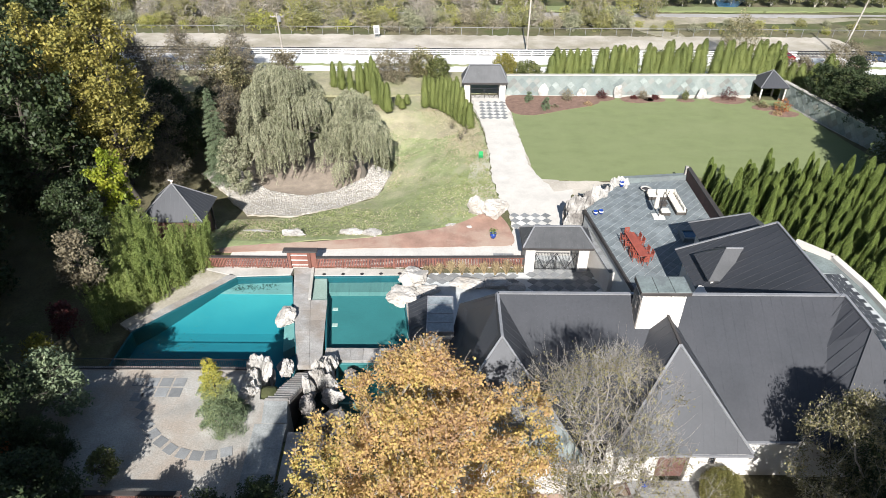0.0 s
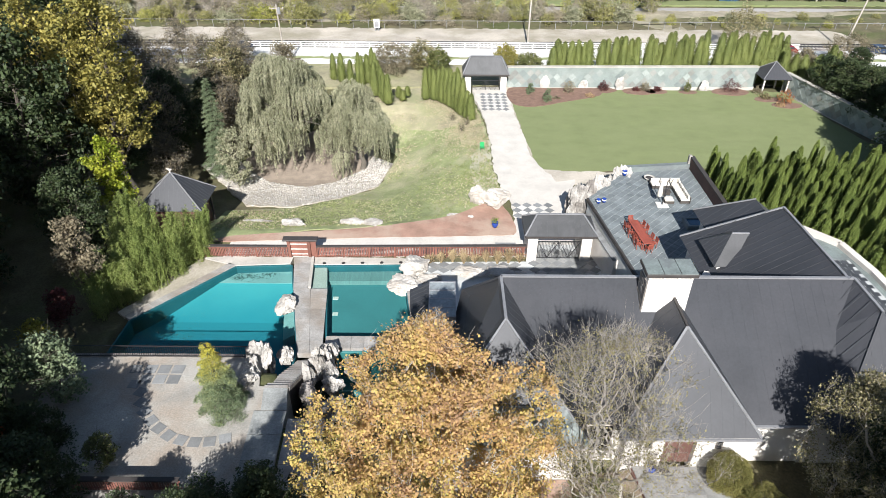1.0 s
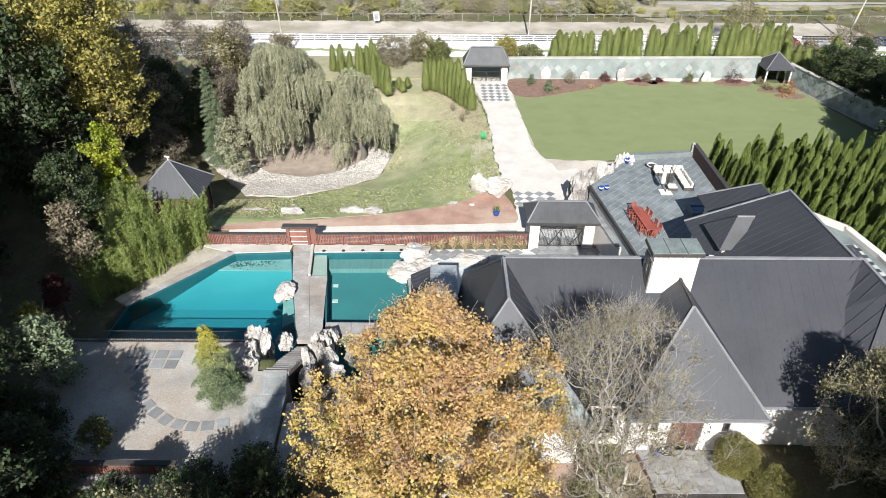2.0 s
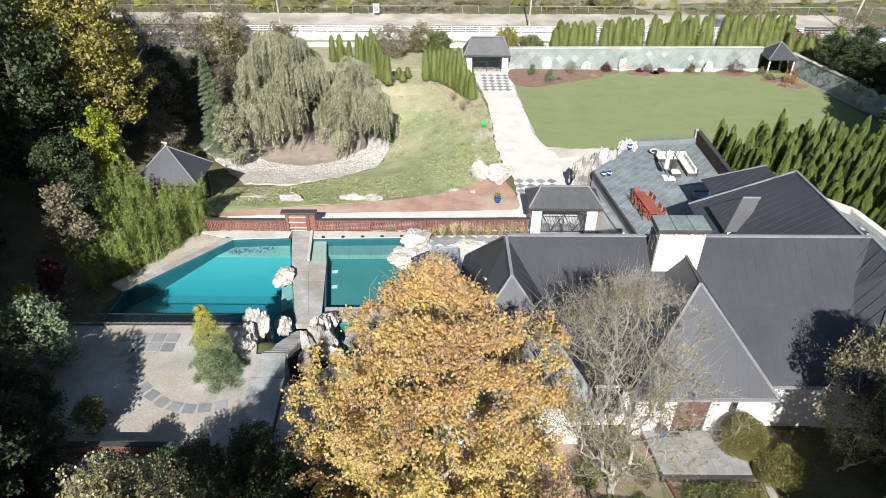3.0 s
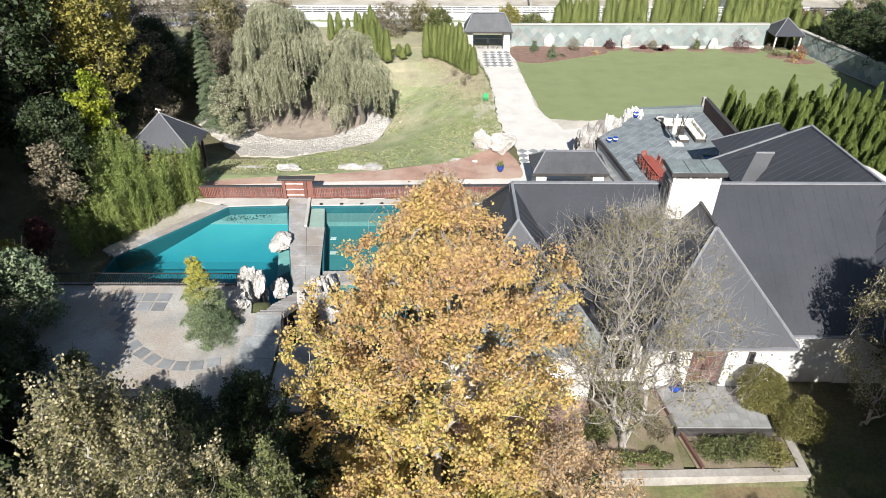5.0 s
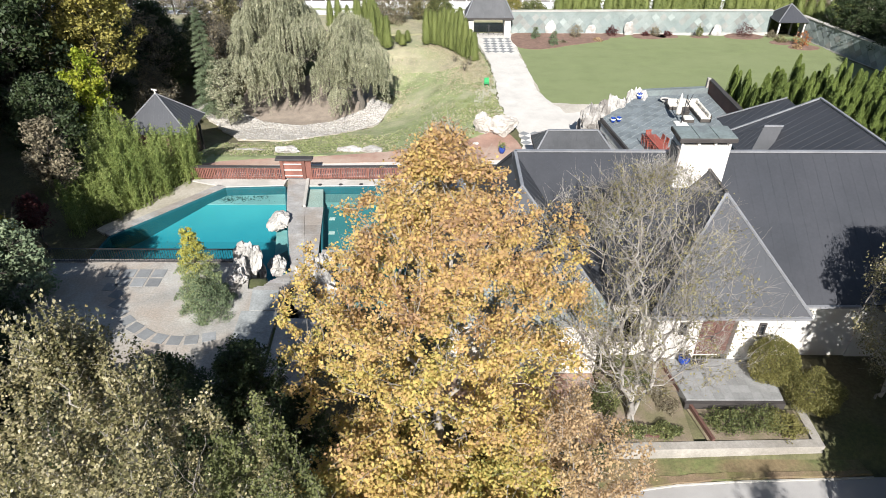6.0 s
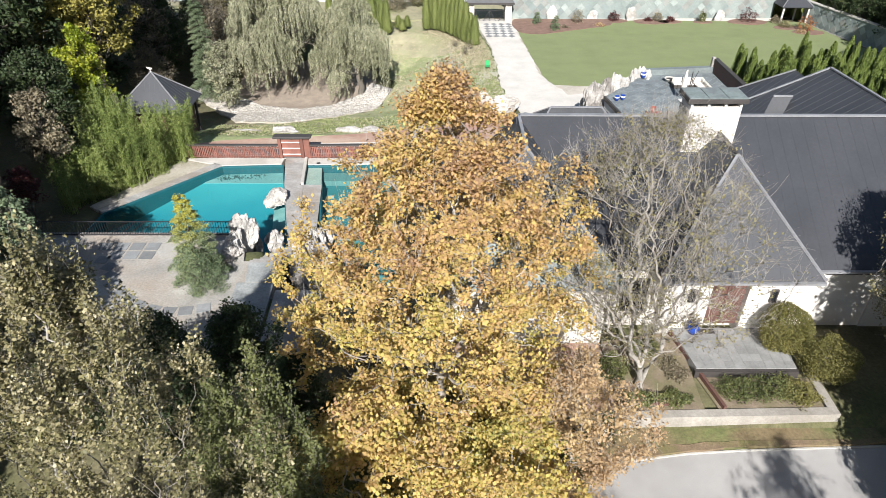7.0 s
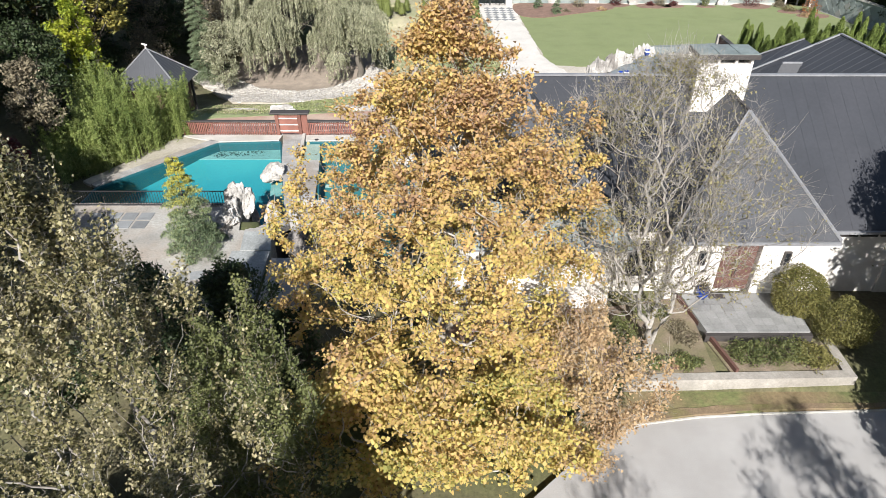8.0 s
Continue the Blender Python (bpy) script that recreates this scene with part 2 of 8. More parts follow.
def beam(bm, a, b, w, h, up=(0, 0, 1)):
    """A bar of width w and height h from a to b."""
    a, b = Vector(a), Vector(b)
    d = (b - a).normalized()
    s = d.cross(Vector(up))
    s = (s if s.length > 1e-4 else d.cross(Vector((1, 0, 0)))).normalized() * (w / 2)
    t = s.cross(d).normalized() * (h / 2)
    vs = [bm.verts.new(p + i * s + j * t) for p in (a, b) for i, j in ((-1, -1), (1, -1), (1, 1), (-1, 1))]
    for f in ((3, 2, 1, 0), (4, 5, 6, 7), (0, 1, 5, 4), (1, 2, 6, 5), (2, 3, 7, 6), (3, 0, 4, 7)):
        bm.faces.new([vs[i] for i in f])
    return bm


def rod(bm, a, b, r0, r1=None, n=8):
    """A round bar from a to b."""
    r1 = r0 if r1 is None else r1
    a, b = Vector(a), Vector(b)
    q = (b - a).to_track_quat("Z", "Y").to_matrix()
    rings = [[bm.verts.new(p + q @ Vector((r * math.cos(k * math.tau / n), r * math.sin(k * math.tau / n), 0))) for k in range(n)]
             for p, r in ((a, r0), (b, r1))]
    for k in range(n):
        bm.faces.new((rings[0][k], rings[0][(k + 1) % n], rings[1][(k + 1) % n], rings[1][k]))
    bm.faces.new(rings[0][::-1])
    bm.faces.new(rings[1])
    return bm


def lathe(bm, profile, at=(0, 0, 0), n=20):
    """Turns a profile of (radius, height) round the upright through at."""
    rings = [[bm.verts.new((at[0] + r * math.cos(k * math.tau / n), at[1] + r * math.sin(k * math.tau / n), at[2] + z)) for k in range(n)]
             for r, z in profile]
    for lo, hi in zip(rings, rings[1:]):
        for k in range(n):
            bm.faces.new((lo[k], lo[(k + 1) % n], hi[(k + 1) % n], hi[k]))
    bm.faces.new(rings[0][::-1])
    bm.faces.new(rings[-1])
    return bm


def inside(poly, x, y):
    hit = False
    for (xa, ya), (xb, yb) in zip(poly, poly[1:] + poly[:1]):
        if (ya > y) != (yb > y) and x < (xb - xa) * (y - ya) / (yb - ya) + xa:
            hit = not hit
    return hit


def smoothstep(v, a, b):
    t = min(1.0, max(0.0, (v - a) / (b - a)))
    return t * t * (3 - 2 * t)


def curved(points, n=6):
    """A smooth closed line through the points (Catmull-Rom)."""
    out, k = [], len(points)
    for i in range(k):
        p0, p1, p2, p3 = (Vector(points[(i + j) % k]) for j in (-1, 0, 1, 2))
        for s in range(n):
            t = s / n
            v = 0.5 * (2 * p1 + (p2 - p0) * t + (2 * p0 - 5 * p1 + 4 * p2 - p3) * t * t + (3 * p1 - p0 - 3 * p2 + p3) * t ** 3)
            out.append((v.x, v.y))
    return out


def rock(name, at, size, label, mat=None, seed=0, group="", sharp=0.55, lean=(0, 0), detail=4, category="rock"):
    """A craggy boulder: a ball pushed about by ridged noise and cut by planes, with a flat foot in the ground."""
    rnd = random.Random(seed)
    bm = bmesh.new()
    bmesh.ops.create_icosphere(bm, subdivisions=detail, radius=1.0)
    shift = Vector((rnd.uniform(-50, 50), rnd.uniform(-50, 50), rnd.uniform(-50, 50)))
    planes = [(Vector((rnd.gauss(0, 1), rnd.gauss(0, 1), rnd.gauss(0, 0.7))).normalized(), rnd.uniform(0.55, 0.95)) for _ in range(9)]
    for v in bm.verts:
        p = v.co.copy()
        for nrm, d in planes:
            over = p.dot(nrm) - d
            if over > 0:
                p -= nrm * over * 0.85
        k = 1 + sharp * (noise.noise(p * 1.7 + shift) * 0.6 + (0.5 - abs(noise.noise(p * 3.3 + shift))) * 0.5 - max(0.0, 0.12 - abs(noise.noise(Vector((p.x * 2.4, p.y * 2.4, p.z * 1.1)) + shift * 2))) * 2.2 + noise.noise(p * 7 + shift) * 0.2 + noise.noise(p * 15 + shift) * 0.08)
        p *= k
        v.co = Vector((p.x * size[0] / 2, p.y * size[1] / 2, p.z * size[2] / 2 + size[2] * 0.42))
        v.co.x += lean[0] * v.co.z
        v.co.y += lean[1] * v.co.z
        v.co.z = max(v.co.z, -0.15)
        v.co += Vector(at)
    ob = part(name, bm, mat or M_LIMESTONE)
    return tagged(ob, label, category, group)


# ---- plants ----


def tubes(paths, sides=5):
    """Tapered tubes along lines of (place, radius): arrays of verts and quads."""
    vs, fs, n = [], [], 0
    ang = np.arange(sides) * (2 * np.pi / sides)
    for pts, rad in paths:
        pts, rad = np.asarray(pts, float), np.asarray(rad, float)
        d = np.gradient(pts, axis=0)
        d /= np.linalg.norm(d, axis=1, keepdims=True) + 1e-9
        ref = np.where(np.abs(d[:, 2:3]) > 0.9, [[1.0, 0, 0]], [[0, 0, 1.0]])
        u = np.cross(d, ref)
        u /= np.linalg.norm(u, axis=1, keepdims=True) + 1e-9
        w = np.cross(d, u)
        ring = pts[:, None] + rad[:, None, None] * (np.cos(ang)[None, :, None] * u[:, None] + np.sin(ang)[None, :, None] * w[:, None])
        vs.append(ring.reshape(-1, 3))
        k = len(pts)
        i = np.arange(k - 1)[:, None] * sides + np.arange(sides)[None]
        j = np.arange(k - 1)[:, None] * sides + (np.arange(sides)[None] + 1) % sides
        fs.append(np.stack([i, j, j + sides, i + sides], -1).reshape(-1, 4) + n)
        n += k * sides
    return np.concatenate(vs), np.concatenate(fs)


def leaves(rng, centres, size, aspect=0.6, up=0.5, hang=0.0):
    """A small folded-flat blade at each centre, turned at random: arrays of verts and quads."""
    n = len(centres)
    a = rng.normal(size=(n, 3))
    a[:, 2] = a[:, 2] * (1 - hang) - hang * 2.5
    a /= np.linalg.norm(a, axis=1, keepdims=True)
    nrm = rng.normal(size=(n, 3))
    nrm[:, 2] = np.abs(nrm[:, 2]) + up * 2
    b = np.cross(nrm, a)
    b /= np.linalg.norm(b, axis=1, keepdims=True) + 1e-9
    s = size * rng.uniform(0.6, 1.35, (n, 1))
    c = np.cross(a, b) * s * 0.18
    v = np.stack([centres - a * s * 0.5, centres + b * s * aspect * 0.5 + c, centres + a * s * 0.5, centres - b * s * aspect * 0.5 + c], 1)
    f = np.arange(4 * n).reshape(n, 4)
    return v.reshape(-1, 3), f


def limb(rng, a, b, r0, r1, n=6, bend=0.12, rise=0.0):
    a, b = np.asarray(a, float), np.asarray(b, float)
    t = np.linspace(0, 1, n)[:, None]
    p = a + (b - a) * t
    size = np.linalg.norm(b - a)
    p[1:-1] += rng.normal(size=(n - 2, 3)) * size * bend * 0.35
    p[:, 2] += (np.sin(np.pi * t) * rise * size)[:, 0]
    return p, r0 + (r1 - r0) * t[:, 0] ** 0.8


def tree(name, at, height, radius, label, leaf_mat, bark=None, seed=0, crown_from=0.2, limbs=16, clumps=120, per=60, leaf=0.2,
         clump=0.7, shape=1.0, lean=(0, 0), trunk=0.22, twigs=3, stems=1, aspect=0.6, hang=0.0, category="tree", group="", twig_r=0.012,
         fill=0.55, width_at=0.4, squash=0.8):
    """A broadleaf tree: tapered trunk, limbs that reach into the crown, twigs, and leaves in uneven clumps with gaps."""
    rng = np.random.default_rng(seed)
    root = thing(name, at, label, category, group)
    top = np.array([lean[0], lean[1], height])
    z0 = height * crown_from

    def reach(z):
        h = (z - z0) / max(0.01, height - z0)
        h = np.clip(h, 0, 1)
        up = np.where(h < width_at, 0.55 + 0.45 * np.sin(h / width_at * np.pi / 2), np.cos((h - width_at) / (1 - width_at) * np.pi / 2) ** shape)
        return radius * np.maximum(up, 0.06)

    paths, stem_paths, nodes = [], [], []
    for s in range(stems):
        end = top * 0.93 + (rng.normal(size=3) * [radius * 0.25, radius * 0.25, 0] if stems > 1 else 0)
        foot = rng.normal(size=3) * [0.18, 0.18, 0] if stems > 1 else np.zeros(3)
        p, r = limb(rng, foot - [0, 0, 0.3], end, trunk, trunk * 0.12, 9, 0.06)
        stem_paths.append((p, r))
        nodes += [(q, rr) for q, rr in zip(p[3:], r[3:])]
        main = p
        for k in range(max(2, limbs // stems)):
            h = rng.uniform(max(0.12, crown_from * 0.8), 0.85)
            i = h * (len(main) - 1)
            start = main[int(i)] + (main[min(len(main) - 1, int(i) + 1)] - main[int(i)]) * (i % 1)
            z = min(height * 0.97, start[2] + rng.uniform(0.08, 0.3) * height)
            ang = rng.uniform(0, 2 * np.pi) + k * 2.4
            d = reach(z) * rng.uniform(0.55, 0.9)
            tip = top * (z / height) * [1, 1, 0] + [np.cos(ang) * d, np.sin(ang) * d, z]
            q, r = limb(rng, start, tip, trunk * (0.55 - 0.35 * h), twig_r * 2, 6, 0.14, 0.04)
            paths.append((q, r))
            nodes += [(x, y) for x, y in zip(q[2:], r[2:])]
    at_nodes = np.array([q for q, _ in nodes])
    z = z0 + (height - z0) * rng.beta(1.25, 1.25, clumps)
    ang = rng.uniform(0, 2 * np.pi, clumps)
    d = reach(z) * rng.uniform(0, 1, clumps) ** (1 - fill) * (0.86 + 0.2 * np.sin(ang * 3 + seed) * np.cos(z * 0.9 + seed))
    heart = np.stack([np.cos(ang) * d + lean[0] * z / height, np.sin(ang) * d + lean[1] * z / height, z], 1)
    twig_paths = []
    for c in heart:
        k = np.argmin(((at_nodes - c) ** 2 * [1, 1, 1.6]).sum(1) + (at_nodes[:, 2] > c[2]) * 2.0)
        twig_paths.append(limb(rng, at_nodes[k], c, max(twig_r * 1.6, nodes[k][1] * 0.5), twig_r, 4, 0.12))
        for _ in range(twigs):
            e = c + rng.normal(size=3) * clump * [0.8, 0.8, 0.6]
            twig_paths.append(limb(rng, c, e, twig_r, twig_r * 0.4, 3, 0.15))
    v, f = tubes(stem_paths, 8)
    arrays("trunk", v, f, bark or M_BARK, root, True)
    v, f = tubes(paths, 6)
    tagged(arrays("limbwork", v, f, bark or M_BARK, root, True), kind="stuff")
    v, f = tubes(twig_paths, 3)
    tagged(arrays("branchwork", v, f, bark or M_BARK, root, True), kind="stuff")
    if per:
        n = rng.poisson(per, clumps)
        at_leaf = np.repeat(heart, n, 0)
        size = np.repeat(rng.uniform(0.7, 1.25, clumps), n)[:, None] * clump
        g = rng.normal(size=(len(at_leaf), 3))
        g /= np.linalg.norm(g, axis=1, keepdims=True)
        at_leaf = at_leaf + g * size * rng.uniform(0.2, 1.0, (len(at_leaf), 1)) ** 0.6 * [1, 1, squash]
        v, f = leaves(rng, at_leaf, leaf, aspect, 0.5, hang)
        arrays("crown", v, f, leaf_mat, root)
    return root


def grown_tree(name, at, height, radius, label, leaf_mat, bark, seed, crown_from=0.2, points=900, per=70, leaf=0.11, spread=0.3, shape=0.8, lean=(0, 0), fork=0.2,
               direct=0.5, gaps=-0.12, gap_size=0.45, upright=1.0, width_at=0.45, tip=0.008, twigs=2, twig_len=0.4, stems=1, fill=0.4, leaf_share=1.0, flat=0.7, category="tree", aspect=0.6, along=(0.35, 1.15), lobes=0.16, shoots=0):
    """A tree whose branches grow from its trunk to points spread through an uneven crown, thinner with every fork, and carry their leaves at the ends."""
    rng = np.random.default_rng(seed)
    root = thing(name, at, label, category)
    z0 = height * crown_from
    nodes, parent, run = [], [], []
    for s in range(stems):
        foot = rng.normal(size=3) * [0.16, 0.16, 0] if stems > 1 else np.zeros(3)
        out = rng.normal(size=3) * [0.5, 0.5, 0] if stems > 1 else np.zeros(3)
        for k in range(6):
            t = k / 5
            nodes.append(foot + out * t * t + np.array([lean[0] * t * fork, lean[1] * t * fork, -0.3 + (height * fork + 0.3) * t]) + (rng.normal(size=3) * 0.05 if k else 0))
            parent.append(len(nodes) - 2 if k else -1)
            run.append(0.0)
    spots = []
    while len(spots) < points:
        h = rng.beta(1.3, 1.15)
        reach = radius * max(0.07, 0.45 + 0.55 * math.sin(h / width_at * math.pi / 2) if h < width_at else math.cos((h - width_at) / (1 - width_at) * math.pi / 2) ** shape)
        a = rng.uniform(0, 2 * math.pi)
        reach *= 1 + lobes * math.sin(a * 3 + seed + h * 4) + 0.1 * math.sin(a * 5 + h * 9)
        d = reach * rng.uniform(0, 1) ** (1 - fill)
        z = z0 + (height - z0) * h
        p = np.array([math.cos(a) * d + lean[0] * z / height, math.sin(a) * d + lean[1] * z / height, z])
        if noise.noise(Vector((p[0] * gap_size, p[1] * gap_size, p[2] * gap_size / upright)) + Vector((seed * 3.7, 1.3, 2.1))) > gaps:
            spots.append(p)
    hub = np.array([lean[0] * fork, lean[1] * fork, height * fork])
    spots.sort(key=lambda p: np.linalg.norm((p - hub) * [1, 1, 0.8]))
    n0 = len(nodes)
    place = np.zeros((n0 + points, 3))
    place[:n0] = nodes
    length = np.zeros(n0 + points)
    tried = [k for k in range(n0) if k % 6 >= 3]
    usable = np.zeros(n0 + points, bool)
    usable[tried] = True
    for k, p in enumerate(spots):
        i = n0 + k
        d = np.linalg.norm(place[:i] - p, axis=1)
        cost = d + direct * length[:i] + np.maximum(0, place[:i, 2] - p[2]) * 0.7 + np.where(usable[:i], 0, 1e6)
        j = int(np.argmin(cost))
        place[i], length[i] = p, length[j] + d[j]
        parent.append(j)
        usable[i] = True
    total = n0 + points
    load = np.zeros(total)
    for i in range(total - 1, -1, -1):
        load[i] = max(load[i], 1.0)
        if parent[i] >= 0:
            load[parent[i]] += load[i]
    thick = tip * load ** 0.46
    for i in range(n0):
        thick[i] *= 1.0 + 0.25 * (1 - (i % 6) / 5)
    trunks, limbs, fine = [], [], []
    for s in range(stems):
        trunks.append((place[s * 6:s * 6 + 6], thick[s * 6:s * 6 + 6]))
    for i in range(n0, total):
        a, b = place[parent[i]], place[i]
        size = np.linalg.norm(b - a)
        t = np.linspace(0, 1, 4)[:, None]
        line = a + (b - a) * t
        line[1:3] += rng.normal(size=(2, 3)) * size * 0.06
        line[1:3, 2] -= size * 0.05
        r0 = min(thick[parent[i]] * 0.95, thick[i] * 1.25)
        (limbs if load[i] > 12 else fine).append((line, r0 + (thick[i] - r0) * t[:, 0]))
    ends = [i for i in range(n0, total) if load[i] <= 5]
    for i in ends:
        way = place[i] - place[parent[i]]
        way /= np.linalg.norm(way) + 1e-6
        for _ in range(twigs):
            e = place[i] + (way * 0.7 + rng.normal(size=3) * 0.5 + [0, 0, 0.25]) * twig_len * rng.uniform(0.5, 1.2)
            fine.append(limb(rng, place[i], e, tip * 0.8, tip * 0.35, 3, 0.2))
    shoot_leaves = []
    high = [i for i in ends if place[i][2] > z0 + (height - z0) * 0.4]
    for _ in range(shoots):
        i = high[rng.integers(len(high))]
        rise = rng.uniform(0.5, 1.7)
        e = place[i] + np.array([rng.normal() * 0.12, rng.normal() * 0.12, 1.0]) * rise
        p, r = limb(rng, place[i], e, tip, tip * 0.35, 5, 0.06)
        fine.append((p, r))
        m = int(rise * 26)
        w = rng.uniform(0.1, 1, m) * 3.999
        k = w.astype(int)
        shoot_leaves.append(p[k] + (p[k + 1] - p[k]) * (w - k)[:, None] + rng.normal(size=(m, 3)) * [0.07, 0.07, 0.05])
    v, f = tubes(trunks, 9)
    arrays("trunk", v, f, bark, root, True)
    if limbs:
        v, f = tubes(limbs, 6)
        tagged(arrays("limbwork", v, f, bark, root, True), kind="stuff")
    v, f = tubes(fine, 3)
    tagged(arrays("branchwork", v, f, bark, root, True), kind="stuff")
    if per:
        ends = [i for i in ends if rng.uniform() < leaf_share]
        count = rng.poisson(per, len(ends))
        a, b = np.repeat(place[[parent[i] for i in ends]], count, 0), np.repeat(place[ends], count, 0)
        t = rng.uniform(*along, (len(a), 1))
        size = np.repeat(rng.uniform(0.6, 1.3, len(ends)), count)[:, None] * spread
        at_leaf = np.concatenate([a + (b - a) * t + rng.normal(size=a.shape) * size * [1, 1, flat]] + shoot_leaves)
        v, f = leaves(rng, at_leaf, leaf, aspect, 1.1)
        arrays("crown", v, f, leaf_mat, root)
    return root


def column_tree(name, height, radius, label, mat, seed=0, count=1500, leaf=0.14, power=0.75, category="tree", group=""):
    """A columnar evergreen: an uneven core with flat sprays all over it, drawn to a point."""
    rng = np.random.default_rng(seed)
    root = thing(name, (0, 0, 0), label, category, group)

    def wide(h, ang):
        lump = 1 + 0.16 * np.sin(ang * 3 + seed + h * 5) + 0.12 * np.sin(ang * 7 - h * 17 + seed * 2)
        return radius * np.minimum(1, (h * 6 + 0.5)) * np.maximum(0.0, 1 - h ** 1.7) ** power * lump

    hs, an = np.linspace(0.02, 0.97, 12), np.arange(10) * 2 * np.pi / 10
    H, A = np.meshgrid(hs, an, indexing="ij")
    R = wide(H, A) * 0.8
    v = np.stack([R * np.cos(A), R * np.sin(A), H * height], -1).reshape(-1, 3)
    i = np.arange(11)[:, None] * 10 + np.arange(10)
    j = np.arange(11)[:, None] * 10 + (np.arange(10) + 1) % 10
    arrays("core", v, np.stack([i, j, j + 10, i + 10], -1).reshape(-1, 4), mat, root, True)
    h, a = rng.uniform(0, 1, count) ** 1.15, rng.uniform(0, 2 * np.pi, count)
    r = wide(h, a) * rng.uniform(0.75, 1.1, count)
    v, f = leaves(rng, np.stack([r * np.cos(a), r * np.sin(a), 0.05 + h * height], 1), leaf, 0.55, 0.1, -0.35)
    arrays("foliage", v, f, mat, root)
    v, f = tubes([(np.array([[0, 0, -0.2], [0, 0, height * 0.3]]), np.array([0.08, 0.06]))], 6)
    arrays("trunk", v, f, M_DARKBARK, root)
    return root


def shrub(name, at, size, label, mat, seed=0, count=1400, leaf=0.12, ragged=0.25, category="shrub", group="", stems=8, aspect=0.6):
    """A bush: stems that fan out from the foot and leaves through an uneven mound."""
    rng = np.random.default_rng(seed)
    root = thing(name, at, label, category, group)
    paths = []
    for k in range(stems):
        a, d = rng.uniform(0, 2 * np.pi), rng.uniform(0.3, 0.9)
        paths.append(limb(rng, (0, 0, -0.1), (math.cos(a) * size[0] / 2 * d, math.sin(a) * size[1] / 2 * d, size[2] * rng.uniform(0.5, 0.9)), 0.025, 0.008, 4, 0.2))
    v, f = tubes(paths, 4)
    tagged(arrays("stemwork", v, f, M_BARK, root), kind="stuff")
    g = rng.normal(size=(count, 3))
    g /= np.linalg.norm(g, axis=1, keepdims=True)
    lump = 1 + ragged * (np.sin(g[:, 0] * 5 + seed) * np.cos(g[:, 1] * 4 + seed * 2) + 0.6 * np.sin(g[:, 2] * 9 + g[:, 0] * 7))
    g *= (rng.uniform(0.35, 1, (count, 1)) ** 0.45) * lump[:, None]
    p = g * [size[0] / 2, size[1] / 2, size[2] / 2] + [0, 0, size[2] * 0.5]
    p[:, 2] = np.maximum(p[:, 2], 0.03)
    v, f = leaves(rng, p, leaf, aspect, 0.4)
    arrays("foliage", v, f, mat, root)
    return root

# ---- the ground ----
POOL_L = [(-19.25, 45.7), (-14.3, 46.0), (-11.75, 34.9), (-11.75, 31.9), (-26.2, 31.9), (-25.9, 38.2)]
POOL_R = [(-12.2, 45.9), (-4.2, 46.1), (-2.8, 36.5), (-9.6, 36.5), (-10.45, 42.4), (-11.95, 42.4)]
TUB = [(-8.5, 34.95), (-3.6, 35.0), (-3.2, 31.0), (-7.9, 31.0)]
HOLLOW = [(-11.6, 33.9), (-8.6, 34.9), (-8.0, 26.2), (-10.6, 26.2)]
PATIO = [(-27.0, 31.75), (-13.3, 31.75), (-12.75, 28.9), (-10.75, 28.7), (-10.4, 20.0), (-27.0, 20.0)]


HOLLOW_Y, HOLLOW_Z = (51.5, 54, 56.5, 60, 65.5, 69, 78, 87), (0, -0.6, -1.45, -2.3, -3.5, -4.0, -3.6, -0.3)


def hollow_height(x, y):
    """The dry pond lies in a hollow that sinks away from the pool fence and from the gravel path."""
    if not (51.5 < y < 100) or x > 4:
        return 0.0
    return float(np.interp(y, HOLLOW_Y, HOLLOW_Z)) * smoothstep(-x, -4, 8) * (1 - smoothstep(-x, 29, 44))


def ground_height(x, y):
    """Flat garden with a hollow round the willow; a bank up to the front of the house and to the gravel patio; basins for the pools."""
    for basin, depth in ((POOL_L, -2.6), (POOL_R, -2.4), (TUB, -1.6), (HOLLOW, -1.6)):
        if any(inside(basin, x + a, y + b) for a, b in ((0, 0), (0.55, 0), (-0.55, 0), (0, 0.55), (0, -0.55))):
            return depth
    z = -0.6 * smoothstep(y, 72, 95) + hollow_height(x, y)
    if x < -8:
        z += 2.45 * (1 - smoothstep(y, 30.2, 31.6)) * smoothstep(x, -60, -34 if y < 31.9 else -60.1)
    else:
        front = 2.85 - 0.8 * (1 - smoothstep(y, 16.2, 17.4)) - 0.3 * (1 - smoothstep(x, 0, 8))
        z += front * (1 - smoothstep(y, 22.5, 30.0))
    if y > 136:
        z -= 1.2 * smoothstep(y, 137, 142)
    far = smoothstep(abs(x), 60, 90) * smoothstep(y, 30, 60)
    z += 0.25 * noise.noise(Vector((x * 0.06, y * 0.06, 3.1))) * (1.0 if (x < -30 or y > 100 or x > 56) else 0.0) + far * 0.4
    return z


def grid_line(lo, hi, near0, near1, fine, coarse):
    out, v = [], near0
    while v < near1:
        out.append(v)
        v += fine
    up, step = near1, fine
    while up < hi:
        out.append(up)
        step = min(coarse, step * 1.25)
        up += step
    out.append(hi)
    dn, step, low = near0, fine, []
    while dn > lo:
        step = min(coarse, step * 1.25)
        dn -= step
        low.append(max(dn, lo))
    return low[::-1] + out


